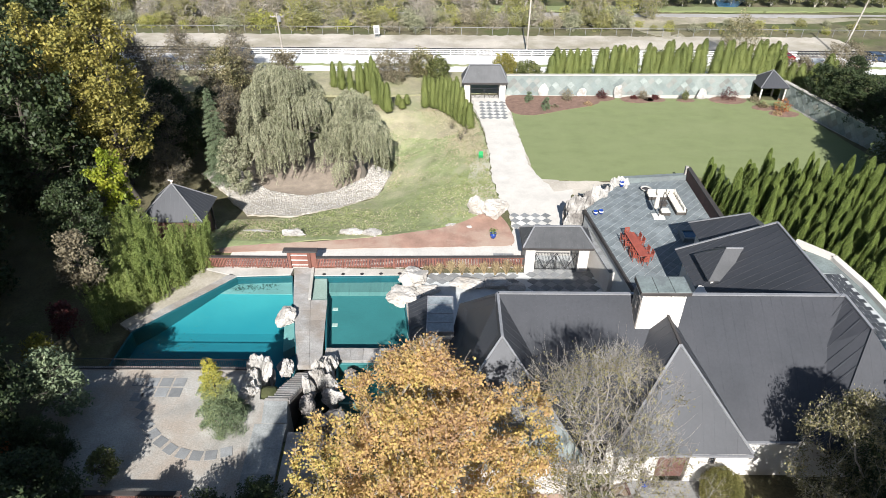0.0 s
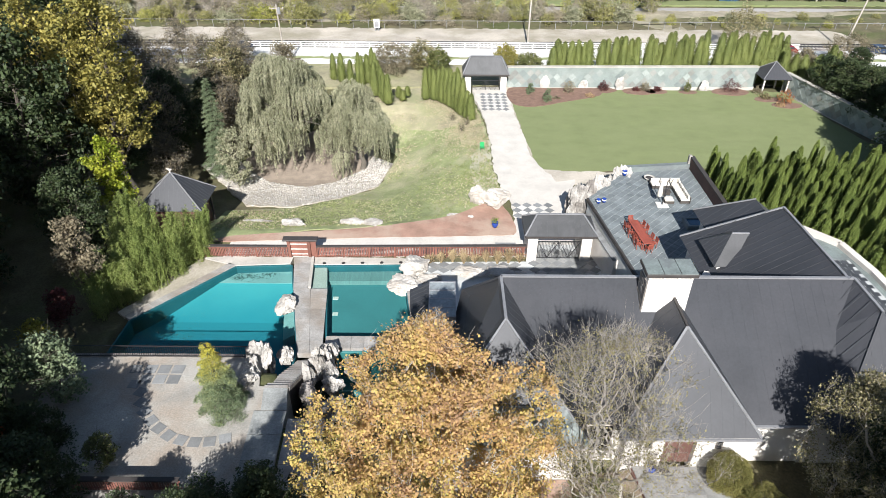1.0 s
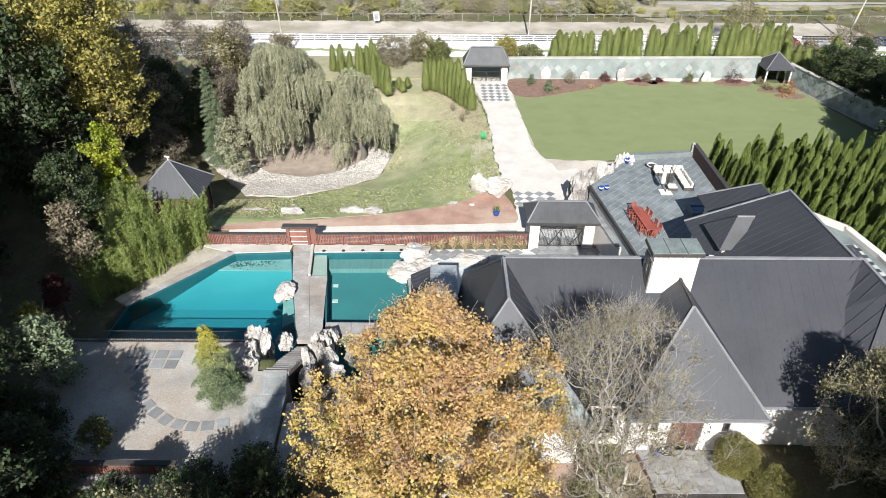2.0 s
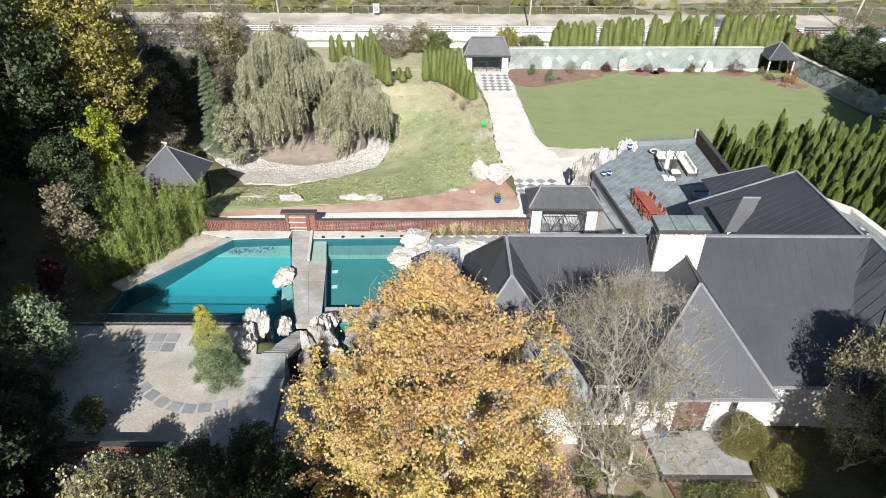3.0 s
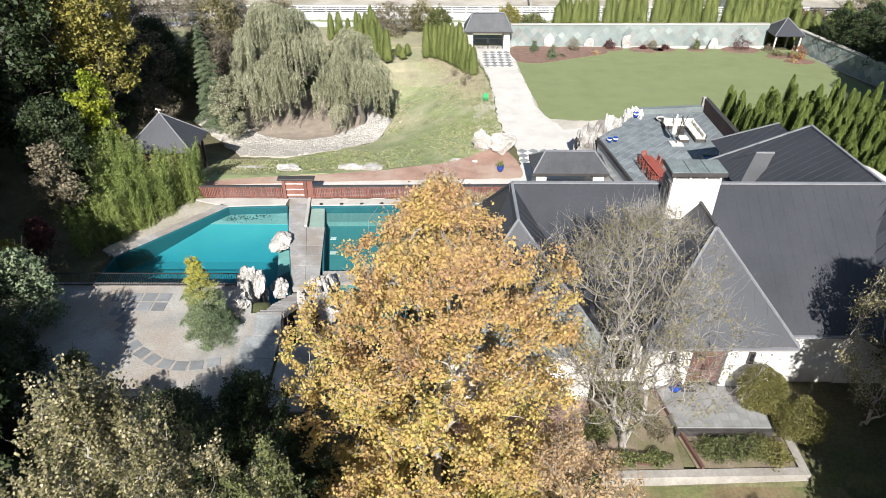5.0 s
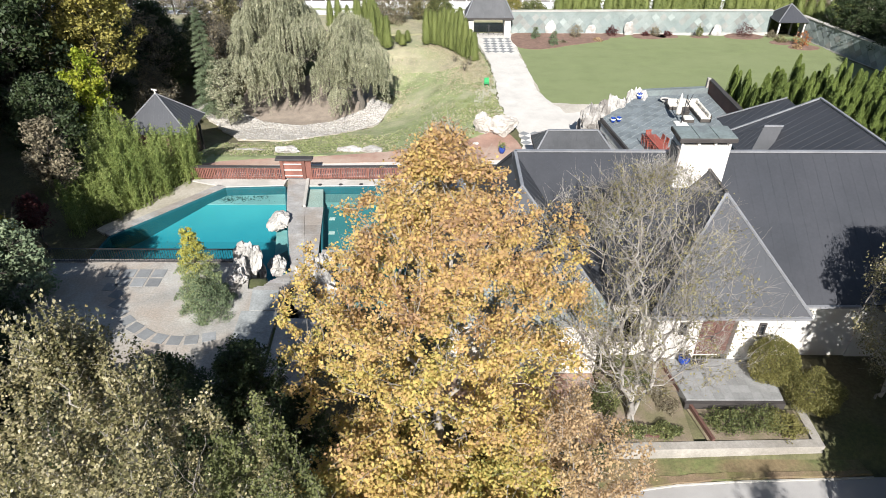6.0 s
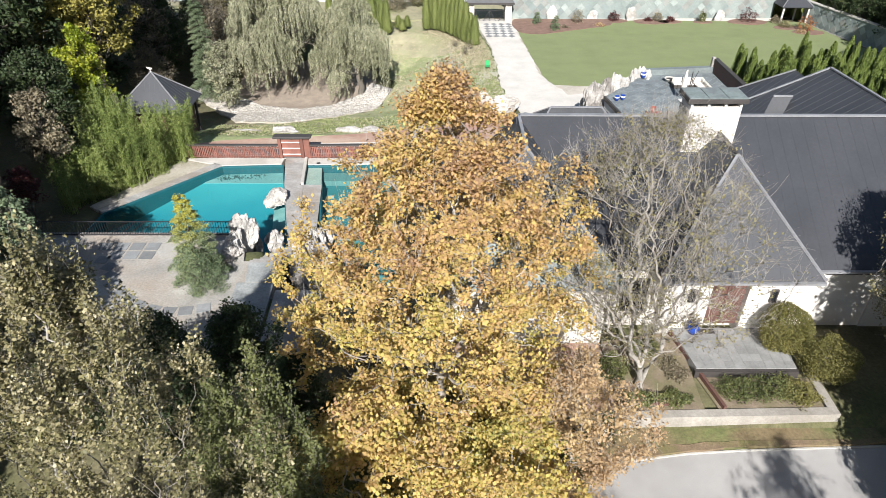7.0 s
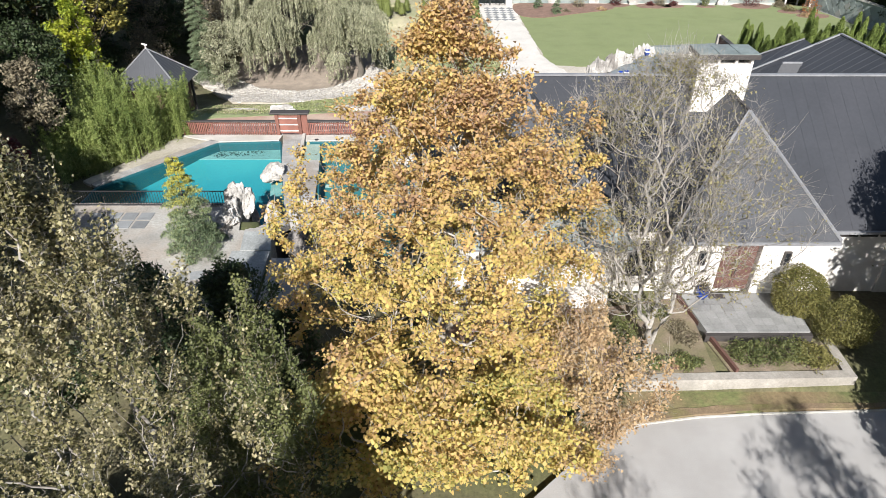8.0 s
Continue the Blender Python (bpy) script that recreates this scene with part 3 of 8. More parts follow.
def build_ground():
    xs = grid_line(-1500, 1500, -40, 34, 0.5, 120)
    ys = grid_line(-600, 2500, 10, 90, 0.5, 120)
    vs = np.array([(x, y, ground_height(x, y) - 0.05) for y in ys for x in xs])
    nx = len(xs)
    i = (np.arange(len(ys) - 1)[:, None] * nx + np.arange(nx - 1)[None]).ravel()
    g = arrays("ground", vs, np.stack([i, i + 1, i + nx + 1, i + nx], 1), M_GROUND)
    tagged(g, "dry autumn ground of grass and soil round the house", "ground", kind="structure")


build_ground()


def sheet(name, poly, z, mat, label, thick=0.12, category="ground", edge=0.0, seed=0):
    """A slab of ground cover with an edge that wanders a little."""
    if edge:
        rnd = random.Random(seed)
        out = []
        for (xa, ya), (xb, yb) in zip(poly, poly[1:] + poly[:1]):
            n = max(1, int(math.hypot(xb - xa, yb - ya) / 0.7))
            for k in range(n):
                t = k / n
                out.append((xa + (xb - xa) * t + rnd.uniform(-edge, edge), ya + (yb - ya) * t + rnd.uniform(-edge, edge)))
        poly = out
    bm = prism(bmesh.new(), poly, z - thick, z)
    return tagged(part(name, bm, mat), label, category, kind="structure")


def draped(name, poly, mat, label, lift=0.03, category="ground", edge=0.0, seed=0, step=0.8):
    """Ground cover that follows the fall of the land, with a wandering edge."""
    rnd = random.Random(seed)
    out = []
    for (xa, ya), (xb, yb) in zip(poly, poly[1:] + poly[:1]):
        n = max(1, int(math.hypot(xb - xa, yb - ya) / 0.7))
        for k in range(n):
            t = k / n
            out.append((xa + (xb - xa) * t + rnd.uniform(-edge, edge), ya + (yb - ya) * t + rnd.uniform(-edge, edge)))
    bm = bmesh.new()
    bm.faces.new([bm.verts.new((x, y, 0)) for x, y in out])
    for axis in (0, 1):
        lo, hi = min(p[axis] for p in out), max(p[axis] for p in out)
        v = math.ceil(lo / step) * step
        while v < hi:
            co, no = [0.0, 0.0, 0.0], [0.0, 0.0, 0.0]
            co[axis], no[axis] = v, 1.0
            bmesh.ops.bisect_plane(bm, geom=bm.verts[:] + bm.edges[:] + bm.faces[:], plane_co=co, plane_no=no)
            v += step
    bmesh.ops.triangulate(bm, faces=bm.faces)
    for v in bm.verts:
        v.co.z = max(ground_height(v.co.x + a, v.co.y + b) for a, b in ((0, 0), (0.3, 0.3), (-0.3, 0.3), (0.3, -0.3), (-0.3, -0.3))) - 0.05 + lift
    edge_faces = bmesh.ops.extrude_face_region(bm, geom=bm.faces[:])
    for v in edge_faces["geom"]:
        if isinstance(v, bmesh.types.BMVert):
            v.co.z -= 0.3
    return tagged(part(name, bm, mat), label, category, kind="structure")


LAWN = [(9.3, 83.6), (10.4, 67.8), (11.0, 65.3), (16.5, 64.8), (29, 66.5), (38, 62), (52, 58), (54, 70), (50, 90.4), (46, 90.9), (9.6, 90.9), (9.2, 88)]
sheet("lawn", LAWN, -0.02, M_LAWN, "mown green lawn with faint mowing stripes inside the garden wall", 0.8, "lawn", 0.15, 2)
draped("meadow", [(-24, 50.2), (4.4, 55.8), (5.9, 60), (5.2, 66), (5.3, 74), (4.7, 81), (3.6, 87), (-3, 92.6), (-12.1, 92.8), (-9.5, 82.6), (-6.6, 75.4), (-8.8, 66.8), (-17.1, 59.9), (-24.4, 59)],
       M_MEADOW, "patchy unmown grass with bare spots that falls towards the dry pond", 0.05, "meadow", 0.25, 3)
sheet("gravel_path", [(3.9, 91.6), (4.0, 87), (5.0, 80), (5.45, 73.5), (5.45, 66), (5.9, 61), (6.9, 57.6), (6.7, 51.4), (3, 51.5), (-10, 50.9), (-21, 50.3), (-21, 47.5), (13.2, 47.9), (12.6, 57), (14.6, 62.8), (12.4, 62.4),
                      (11.5, 64.7), (10.25, 67.8), (9.75, 75.6), (9.2, 84), (8.8, 88), (8.9, 91.6)],
      0.02, M_GRAVEL, "pale trodden gravel path from the far gate to the courtyard", 0.8, "path", 0.16, 4)
sheet("path_verge", [(8.6, 92), (8.6, 84), (9.4, 75), (9.8, 68), (10.8, 64.6), (12, 62.3), (13.6, 62.3), (13.2, 65.7), (11.4, 67.8), (10.8, 75), (10.2, 84), (10, 92)], -0.03, M_SAND, "worn sandy verge between path and lawn", 0.5, "ground")
sheet("sandy_patch", [(11.7, 64.8), (12.8, 62.4), (16.5, 61.2), (18.5, 60.5), (24, 60.8), (26, 64), (17, 64.9)], -0.005, M_SAND, "bare sandy strip between lawn and terrace", 0.5, "ground", 0.15, 5)
sheet("red_path", curved([(-22, 49.9), (-10, 50.6), (3.0, 51.2), (6.4, 51.5), (6.8, 53.5), (5.6, 57.5), (3.6, 57.2), (0.3, 54.9), (-6, 53.0), (-12, 52.0), (-21, 50.9)]),
      0.045, M_REDPATH, "reddish crushed stone path along the pool fence", 0.6, "path", 0.05, 6)
sheet("mulch_bed", curved([(9.3, 91.3), (9.4, 85.4), (12.5, 84.3), (16.5, 86.0), (20, 87.4), (22.5, 88.9), (22.6, 91.4), (15, 91.5)]), 0.03, M_MULCH, "dark brown mulch bed along the stone wall", 0.6, "bed", 0.06, 7)
for k, (mx, my, mr) in enumerate([(23.4, 90.8, 1.4), (28.6, 90.4, 1.8), (31.2, 90.4, 1.2), (35.8, 90.2, 1.0), (42.2, 90.4, 2.0), (46.6, 87.5, 1.4), (48.4, 85.4, 1.6)]):
    sheet("mulch_bed", [(mx + mr * math.cos(a) * 1.4, my + mr * 0.75 * math.sin(a)) for a in np.linspace(0, math.tau, 14)[:-1]], 0.02, M_MULCH,
          "round mulch bed under a young shrub by the wall", 0.6, "bed", 0.08, 70 + k)
sheet("poolside_apron", [(-22.6, 46.9), (-19.3, 45.85), (-14.4, 46.15), (-14.3, 47.15), (-22.3, 47.15)], 0.2, M_CONCRETE, "pale concrete apron between fence and pool", 0.6, "pavement")
sheet("poolside_apron", [(-12.3, 46.05), (-4.2, 46.25), (-3.2, 47.15), (-12.35, 47.15)], 0.2, M_CONCRETE, "pale concrete apron between fence and pool", 0.6, "pavement")
sheet("sandy_pool_rim", [(-22.9, 46.9), (-20.0, 46.0), (-26.6, 38.7), (-27.3, 39.2), (-25.4, 42.2)], 0.16, M_SAND, "sandy strip between bamboo and pool coping", 0.5, "ground", 0.08, 9)
sheet("patio", PATIO, 2.55, material("gravel_patio", (0.4, 0.385, 0.35), 0.95, 0.45, 9.0, 0.35, 0.5, second=(0.34, 0.29, 0.24)), "beige gravel patio above the pool, strewn with leaves", 2.9, "patio")
sheet("courtyard", [(-3.0, 46.6), (-2.4, 36.5), (14.4, 36.5), (14.0, 49.6), (7.3, 49.6), (7.3, 46.8)], 0.12, M_GROUT, "courtyard base of pale mortar", 0.5, "pavement")
sheet("driveway", [(-40, -60), (60, -60), (60, 15.7), (18.5, 15.85), (12, 15.6), (9.6, 15.42), (7.0, 15.05), (4.2, 13.4), (1.8, 11.2), (-2, 8.0), (-12, 4), (-40, 1)], 2.16, M_ASPHALT, "pale grey asphalt driveway with tree shadows", 0.5, "road")
sheet("grass_verge", [(3.4, 13.3), (7.0, 15.15), (9.6, 15.5), (12, 15.7), (18.4, 15.95), (18, 17.6), (6.6, 16.9), (2, 17)], 2.3, material("shaggy_verge", (0.15, 0.165, 0.06), 0.95, 0.8, 6.0, 0.4, 0.7, second=(0.2, 0.15, 0.08)), "strip of worn grass between planter wall and driveway", 0.5, "lawn", 0.1, 12)
sheet("leaf_litter_edge", [(4.1, 13.4), (7.0, 15.08), (9.6, 15.45), (12, 15.63), (18.4, 15.88), (18.4, 16.1), (12, 15.98), (8.9, 15.75), (6.6, 15.4), (3.8, 13.8)], 2.325, material("leaf_litter", (0.23, 0.165, 0.1), 0.95, 1.2, 16.0, 0.35, 0.6, second=(0.17, 0.15, 0.06)), "rusty leaf litter along the driveway edge", 0.3, "ground", 0.06, 13)
bm = bmesh.new()
for a, b in zip([(4.2, 13.36), (7.0, 15.02), (9.6, 15.4), (12, 15.57)], [(7.0, 15.02), (9.6, 15.4), (12, 15.57), (18.5, 15.82)]):
    beam(bm, (*a, 2.16), (*b, 2.16), 0.07, 0.12)
tagged(part("kerb", bm, M_CONCRETE), "low pale concrete kerb of the driveway", "kerb", kind="structure")

M_VERGE = material("dry_verge_grass", (0.34, 0.31, 0.2), 0.95, 0.4, 5.0, 0.35, 0.6, second=(0.27, 0.27, 0.14))
sheet("roadside_grass", [(-60, 94.5), (-12, 92.6), (2.0, 93.8), (60, 95.0), (60, 103.6), (-60, 103.6)], -0.55, M_VERGE, "dry grass between garden wall and road", 0.4, "verge", 0.2, 21)
draped("dry_grass", curved([(-9.4, 84.2), (-6.0, 81.5), (-2.4, 79.6), (0.6, 78.8), (2.2, 80.5), (3.2, 84.6), (2.4, 91.1), (-4, 93.2), (-11.6, 92.8), (-10.7, 86.4)], 4), material("dry_tan_grass", (0.37, 0.335, 0.22), 0.95, 0.5, 9.0, 0.3, 0.6, second=(0.3, 0.3, 0.165)), "dry tan grass between the evergreens", 0.09, "meadow", 0.3, 22)
draped("sandy_track", [(4.9, 58.2), (5.5, 61), (5.2, 66), (5.3, 73), (4.2, 73), (3.2, 69.5), (2.7, 66), (3.0, 62), (3.3, 58.6)], material("trodden_sand", (0.43, 0.41, 0.32), 0.95, 0.7, 8.0, 0.25, 0.5, second=(0.34, 0.345, 0.21)), "pale trodden sand beside the gravel path", 0.08, "path", 0.3, 24)
M_SCRUB = material("dry_scrub_ground", (0.36, 0.32, 0.24), 0.95, 0.3, 4.0, 0.35, 0.6, second=(0.25, 0.235, 0.14))
sheet("scrubland", [(-200, 124.3), (200, 124.3), (200, 139.5), (-200, 138.5)], -0.72, M_SCRUB, "dry scrub and grass beyond the railway", 0.5, "verge", 0.5, 23)
# the far side: railway, road, verge, second road and river
sheet("far_road", [(-300, 103.5), (300, 103.5), (300, 112.0), (-300, 112.0)], -0.5, M_ROADFAR, "pale sunlit road beyond the garden", 0.4, "road")
sheet("far_verge", [(-300, 106.0), (300, 106.0), (300, 107.2), (-300, 107.2)], -0.47, M_MEADOW, "grass strip in the middle of the far road", 0.4, "verge", 0.3, 14)
sheet("sandy_verge", [(-300, 112.6), (300, 112.6), (300, 124.0), (-300, 124.0)], -0.45, M_SAND, "sandy service strip along the railway", 0.4, "verge", 0.4, 15)
sheet("river_road", [(-300, 140.6), (300, 141.5), (300, 144.2), (-300, 143.3)], -1.25, M_ASPHALT, "grey road behind the shrubs near the river", 0.4, "road")
sheet("car_park", [(-30, 134), (-6, 134), (-4, 139), (-30, 139)], -1.2, M_ASPHALT, "grey paved yard behind the shrubs", 0.4, "road")
sheet("far_meadow", [(10, 146.5), (300, 148), (300, 152), (10, 150)], -1.3, M_LAWN, "green bank beyond the second road", 0.4, "lawn", 0.3, 16)
river = sheet("river", [(62, 150.5), (66, 150.2), (72, 158), (69, 170), (64, 160)], -1.22, material("blue_water", (0.03, 0.09, 0.16), 0.12, 0.3, 3.0, 0.2, 0.2), "strip of blue river beyond the trees", 0.3, "river")


def railway():
    track = thing("railway_track", (20, 113.6, -0.45), "single railway track with dark rails and pale sleepers", "railway")
    bm = prism(bmesh.new(), [(-200, 112.0), (240, 112.0), (240, 115.4), (-200, 115.4)], -0.6, -0.33)
    part("ballast", bm, M_DARKROCK, track)
    for y in (112.95, 114.4):
        part("rail", box(bmesh.new(), -200, 240, y - 0.07, y + 0.07, -0.2, -0.02), M_IRON, track, "dark brown steel rail")
    bm = bmesh.new()
    for k in range(640):
        x = -180 + k * 0.65
        box(bm, x, x + 0.26, 112.4, 114.95, -0.34, -0.2)
    tagged(part("sleeper_bed", bm, M_CONCRETE, track), kind="stuff")


railway()

# ---- the house ----


def roof_face(parent, corners, mat=None, spacing=0.62, thick=0.14, name="roof", seams=True, label=""):
    """One slope of a standing-seam roof: a slab with raised seams that run up the slope. The first two corners are the eave."""
    cs = [Vector(c) for c in corners]
    nrm = Vector((0, 0, 0))
    for a, b in zip(cs, cs[1:] + cs[:1]):
        nrm += a.cross(b)
    nrm.normalize()
    if nrm.z < 0:
        nrm = -nrm
    bm = bmesh.new()
    hi = [bm.verts.new(c) for c in cs]
    lo = [bm.verts.new(c - nrm * thick) for c in cs]
    bm.faces.new(hi)
    bm.faces.new(lo[::-1])
    for i in range(len(cs)):
        j = (i + 1) % len(cs)
        bm.faces.new((hi[i], lo[i], lo[j], hi[j]))
    slope = part(name, bm, mat or M_ROOF, parent, label)
    u = Vector((-nrm.y, nrm.x, 0)).normalized()
    w = nrm.cross(u).normalized()
    flat = [((c - cs[0]).dot(u), (c - cs[0]).dot(w)) for c in cs]
    lo_u, hi_u = min(p[0] for p in flat), max(p[0] for p in flat)
    if seams:
        k = math.ceil((lo_u + 0.1) / spacing)
        while k * spacing < hi_u - 0.1:
            s, hits = k * spacing, []
            for (ua, wa), (ub, wb) in zip(flat, flat[1:] + flat[:1]):
                if (ua > s) != (ub > s):
                    hits.append(wa + (wb - wa) * (s - ua) / (ub - ua))
            if len(hits) >= 2 and max(hits) - min(hits) > 0.25:
                p, q = (cs[0] + u * s + w * h for h in (min(hits) + 0.02, max(hits) - 0.03))
                # front and back slopes keep the roof colour; other seams take the lit tone
                part("seam", beam(bmesh.new(), p + nrm * 0.004, q + nrm * 0.004, 0.014, 0.006 if abs(nrm.x) < 0.1 else 0.022, nrm), M_ROOF if mat is None and abs(nrm.x) < 0.1 else M_SEAM, slope)
            k += 1
    return slope


def cap(parent, a, b, w=0.16, mat=None, name="ridge_cap"):
    bm = beam(bmesh.new(), Vector(a) + Vector((0, 0, 0.05)), Vector(b) + Vector((0, 0, 0.05)), w, 0.09)
    return part(name, bm, mat or M_ROOFTRIM, parent)


def hip_roof(parent, x0, x1, y0, y1, eave, top, along='x', mat=None, spacing=0.62, flush=None):
    """A hipped roof on a rectangle; along: the way of its ridge."""
    if along == 'x':
        run = flush if flush is not None else (y1 - y0) / 2
        ym = (y0 + y1) / 2
        a, b = (x0 + run, ym, top), (x1 - run, ym, top)
        c = [(x0, y0, eave), (x1, y0, eave), (x1, y1, eave), (x0, y1, eave)]
        faces = [(c[0], c[1], b, a), (c[2], c[3], a, b), (c[1], c[2], b), (c[3], c[0], a)]
    else:
        run = flush if flush is not None else (x1 - x0) / 2
        xm = (x0 + x1) / 2
        a, b = (xm, y0 + run, top), (xm, y1 - run, top)
        c = [(x0, y0, eave), (x1, y0, eave), (x1, y1, eave), (x0, y1, eave)]
        faces = [(c[0], c[1], a), (c[1], c[2], b, a), (c[2], c[3], b), (c[3], c[0], a, b)]
    for f in faces:
        roof_face(parent, f, mat, spacing)
    if (Vector(a) - Vector(b)).length > 0.2:
        cap(parent, a, b)
    for p, q in ((c[0], a), (c[1], b if along == 'x' else a), (c[2], b), (c[3], a if along == 'x' else b)):
        cap(parent, p, q, 0.12)


def pane_window(parent, x0, x1, z0, z1, y, glass, south=True, bars=1):
    """A window in a wall that faces the front: frame, panes and sill."""
    s = -1 if south else 1
    w = part("window", box(bmesh.new(), x0 + 0.06, x1 - 0.06, y - 0.01, y + 0.03, z0 + 0.06, z1 - 0.06), glass, parent, "dark window pane")
    bm = bmesh.new()
    for a in ((x0, x0 + 0.07, z0, z1), (x1 - 0.07, x1, z0, z1), (x0 + 0.07, x1 - 0.07, z0, z0 + 0.07), (x0 + 0.07, x1 - 0.07, z1 - 0.07, z1)):
        box(bm, a[0], a[1], y + s * 0.08, y + s * 0.0 + 0.04, a[2], a[3])
    for k in range(bars):
        xc = x0 + (x1 - x0) * (k + 1) / (bars + 1)
        box(bm, xc - 0.02, xc + 0.02, y - 0.06, y + 0.035, z0 + 0.07, z1 - 0.07)
    part("window_frame", bm, M_DARKTRIM, w)
    return w


M_GLASS = material("dark_window_glass", (0.02, 0.023, 0.027), 0.06, 1.0, 3.0, 0.2, 0.0, spec=0.8)
M_SKYGLASS = material("grey_skylight_glass", (0.27, 0.3, 0.31), 0.15, 1.5, 6.0, 0.2, 0.0, spec=0.8)
RIDGE, EAVE, RY, SY = 11.6, 6.9, 29.35, 22.2


def build_house():
    h = thing("house", (12, 29, 0), "large white stucco house with a dark standing-seam metal roof", "house")
    # walls of the main block and the wings, down to the lower garden level
    for poly, top in (([(0.4, 23.0), (24.5, 23.0), (24.5, 33.4), (1.3, 33.4)], 6.85),
                      ([(-0.7, 21.6), (6.95, 21.6), (6.95, 23.0), (-0.7, 23.0)], 6.8),
                      ([(18.9, 33.4), (26.2, 33.4), (26.2, 40.4), (18.9, 40.4)], 6.9),
                      ([(20.6, 22.9), (27.5, 22.9), (27.5, 23.0), (20.6, 23.0)], 6.85)):
        part("wall", prism(bmesh.new(), poly, -0.3, top), M_STUCCO, h)
    # front walls beside the entrance, with a recess for the doors
    for x0, x1 in ((9.9, 12.15), (13.95, 16.1)):
        part("wall", box(bmesh.new(), x0, x1, 22.2, 23.0, 2.8, 6.86, 0.02), M_STUCCO, h)
    part("wall", box(bmesh.new(), 12.15, 13.95, 22.62, 23.0, 6.0, 6.86), M_STUCCO, h)
    for x in (12.17, 13.06):
        d = part("door", box(bmesh.new(), x, x + 0.87, 22.5, 22.58, 3.3, 6.0, 0.01), M_BROWNWALL, h, "dark red-brown wooden entrance door leaf")
        for z in (3.5, 4.4, 5.2):
            part("panel", box(bmesh.new(), x + 0.13, x + 0.74, 22.47, 22.5, z, z + 0.62, 0.015), M_BROWNWALL, d)
        part("handle", rod(bmesh.new(), (x + (0.8 if x < 13 else 0.07), 22.44, 4.2), (x + (0.8 if x < 13 else 0.07), 22.44, 4.6), 0.018), M_IRON, d)
    part("door_surround", box(bmesh.new(), 12.15, 13.95, 22.6, 22.62, 3.25, 6.0), M_BROWNWALL, h)
    for x in (11.05, 15.0):
        pane_window(h, x, x + 0.34, 5.0, 5.75, 22.17, M_GLASS, bars=0)
    for k in range(4):
        pane_window(h, 16.9 + k * 0.95, 17.7 + k * 0.95, 6.1, 6.6, 22.97, M_GLASS, bars=0)
    pane_window(h, 8.0, 9.3, 3.8, 5.8, 22.97, M_GLASS, bars=1)
    # main roof
    roof_face(h, [(2.9, SY, EAVE), (24.2, SY, EAVE), (24.2, RY, RIDGE), (2.9, RY, RIDGE)])
    roof_face(h, [(24.2, 34.0, EAVE), (0.9, 34.0, EAVE), (2.9, RY, RIDGE), (24.2, RY, RIDGE)])
    cap(h, (3.05, RY, RIDGE), (24.2, RY, RIDGE), 0.2)
    # west wing
    wx, x0, x1, ys, yt = 3.05, -1.45, 7.45, 20.8, 25.45
    roof_face(h, [(x0, ys, EAVE), (x1, ys, EAVE), (wx, yt, RIDGE)])
    roof_face(h, [(x0 - 0.15, ys - 0.2, EAVE + 0.02), (x1 + 0.15, ys - 0.2, EAVE + 0.02), (x1 - 1.35, ys + 1.32, EAVE + 1.52), (x0 + 1.35, ys + 1.32, EAVE + 1.52)], M_COPPER, 0.9, 0.1, name="skirt_roof", label="pale green-grey metal skirt roof")
    roof_face(h, [(0.9, 34.0, EAVE), (x0, ys, EAVE), (wx, yt, RIDGE), (wx, RY, RIDGE)])
    roof_face(h, [(x1, ys, EAVE), (x1, 24.6, EAVE + 0.0), (wx, RY, RIDGE), (wx, yt, RIDGE)])
    cap(h, (wx, yt, RIDGE), (wx, RY, RIDGE))
    cap(h, (x0, ys, EAVE), (wx, yt, RIDGE), 0.12)
    cap(h, (x1, ys, EAVE), (wx, yt, RIDGE), 0.12)
    part("gutter", beam(bmesh.new(), (x0, ys - 0.06, EAVE - 0.08), (x1, ys - 0.06, EAVE - 0.08), 0.13, 0.13), M_ROOFTRIM, h)
    # entrance wing
    ex, e0, e1, es, et, ez = 12.93, 9.1, 16.77, 21.3, 25.08, 11.45
    roof_face(h, [(e0, es, EAVE), (e1, es, EAVE), (ex, et, ez)])
    roof_face(h, [(e0, 28.2, EAVE), (e0, es, EAVE), (ex, et, ez), (ex, 28.2, ez)])
    roof_face(h, [(e1, es, EAVE), (e1, 28.2, EAVE), (ex, 28.2, ez), (ex, et, ez)])
    cap(h, (ex, et, ez), (ex, 28.2, ez), 0.14, M_DARKTRIM)
    cap(h, (e0, es, EAVE), (ex, et, ez), 0.12)
    cap(h, (e1, es, EAVE), (ex, et, ez), 0.12)
    part("gutter", beam(bmesh.new(), (e0, es - 0.06, EAVE - 0.08), (e1, es - 0.06, EAVE - 0.08), 0.13, 0.13), M_ROOFTRIM, h)
    part("gutter", beam(bmesh.new(), (e1, SY - 0.05, EAVE - 0.08), (19.6, SY - 0.05, EAVE - 0.08), 0.13, 0.13), M_ROOFTRIM, h)
    # east wing, with its ridge across the main one
    zx = 24.2
    roof_face(h, [(18.2, 40.8, 7.0), (18.2, RY, 7.0), (zx, RY, 11.25), (zx, 38.6, 11.0)])
    roof_face(h, [(26.6, RY, 6.9), (26.6, 40.8, 6.9), (zx, 38.6, 11.0), (zx, RY, 11.25)])
    roof_face(h, [(18.2, 40.8, 7.0), (26.6, 40.8, 6.9), (zx, 38.6, 11.0)])
    cap(h, (zx, 38.6, 11.0), (zx, RY, 11.25))
    cap(h, (18.2, 40.8, 7.0), (zx, 38.6, 11.0), 0.14)
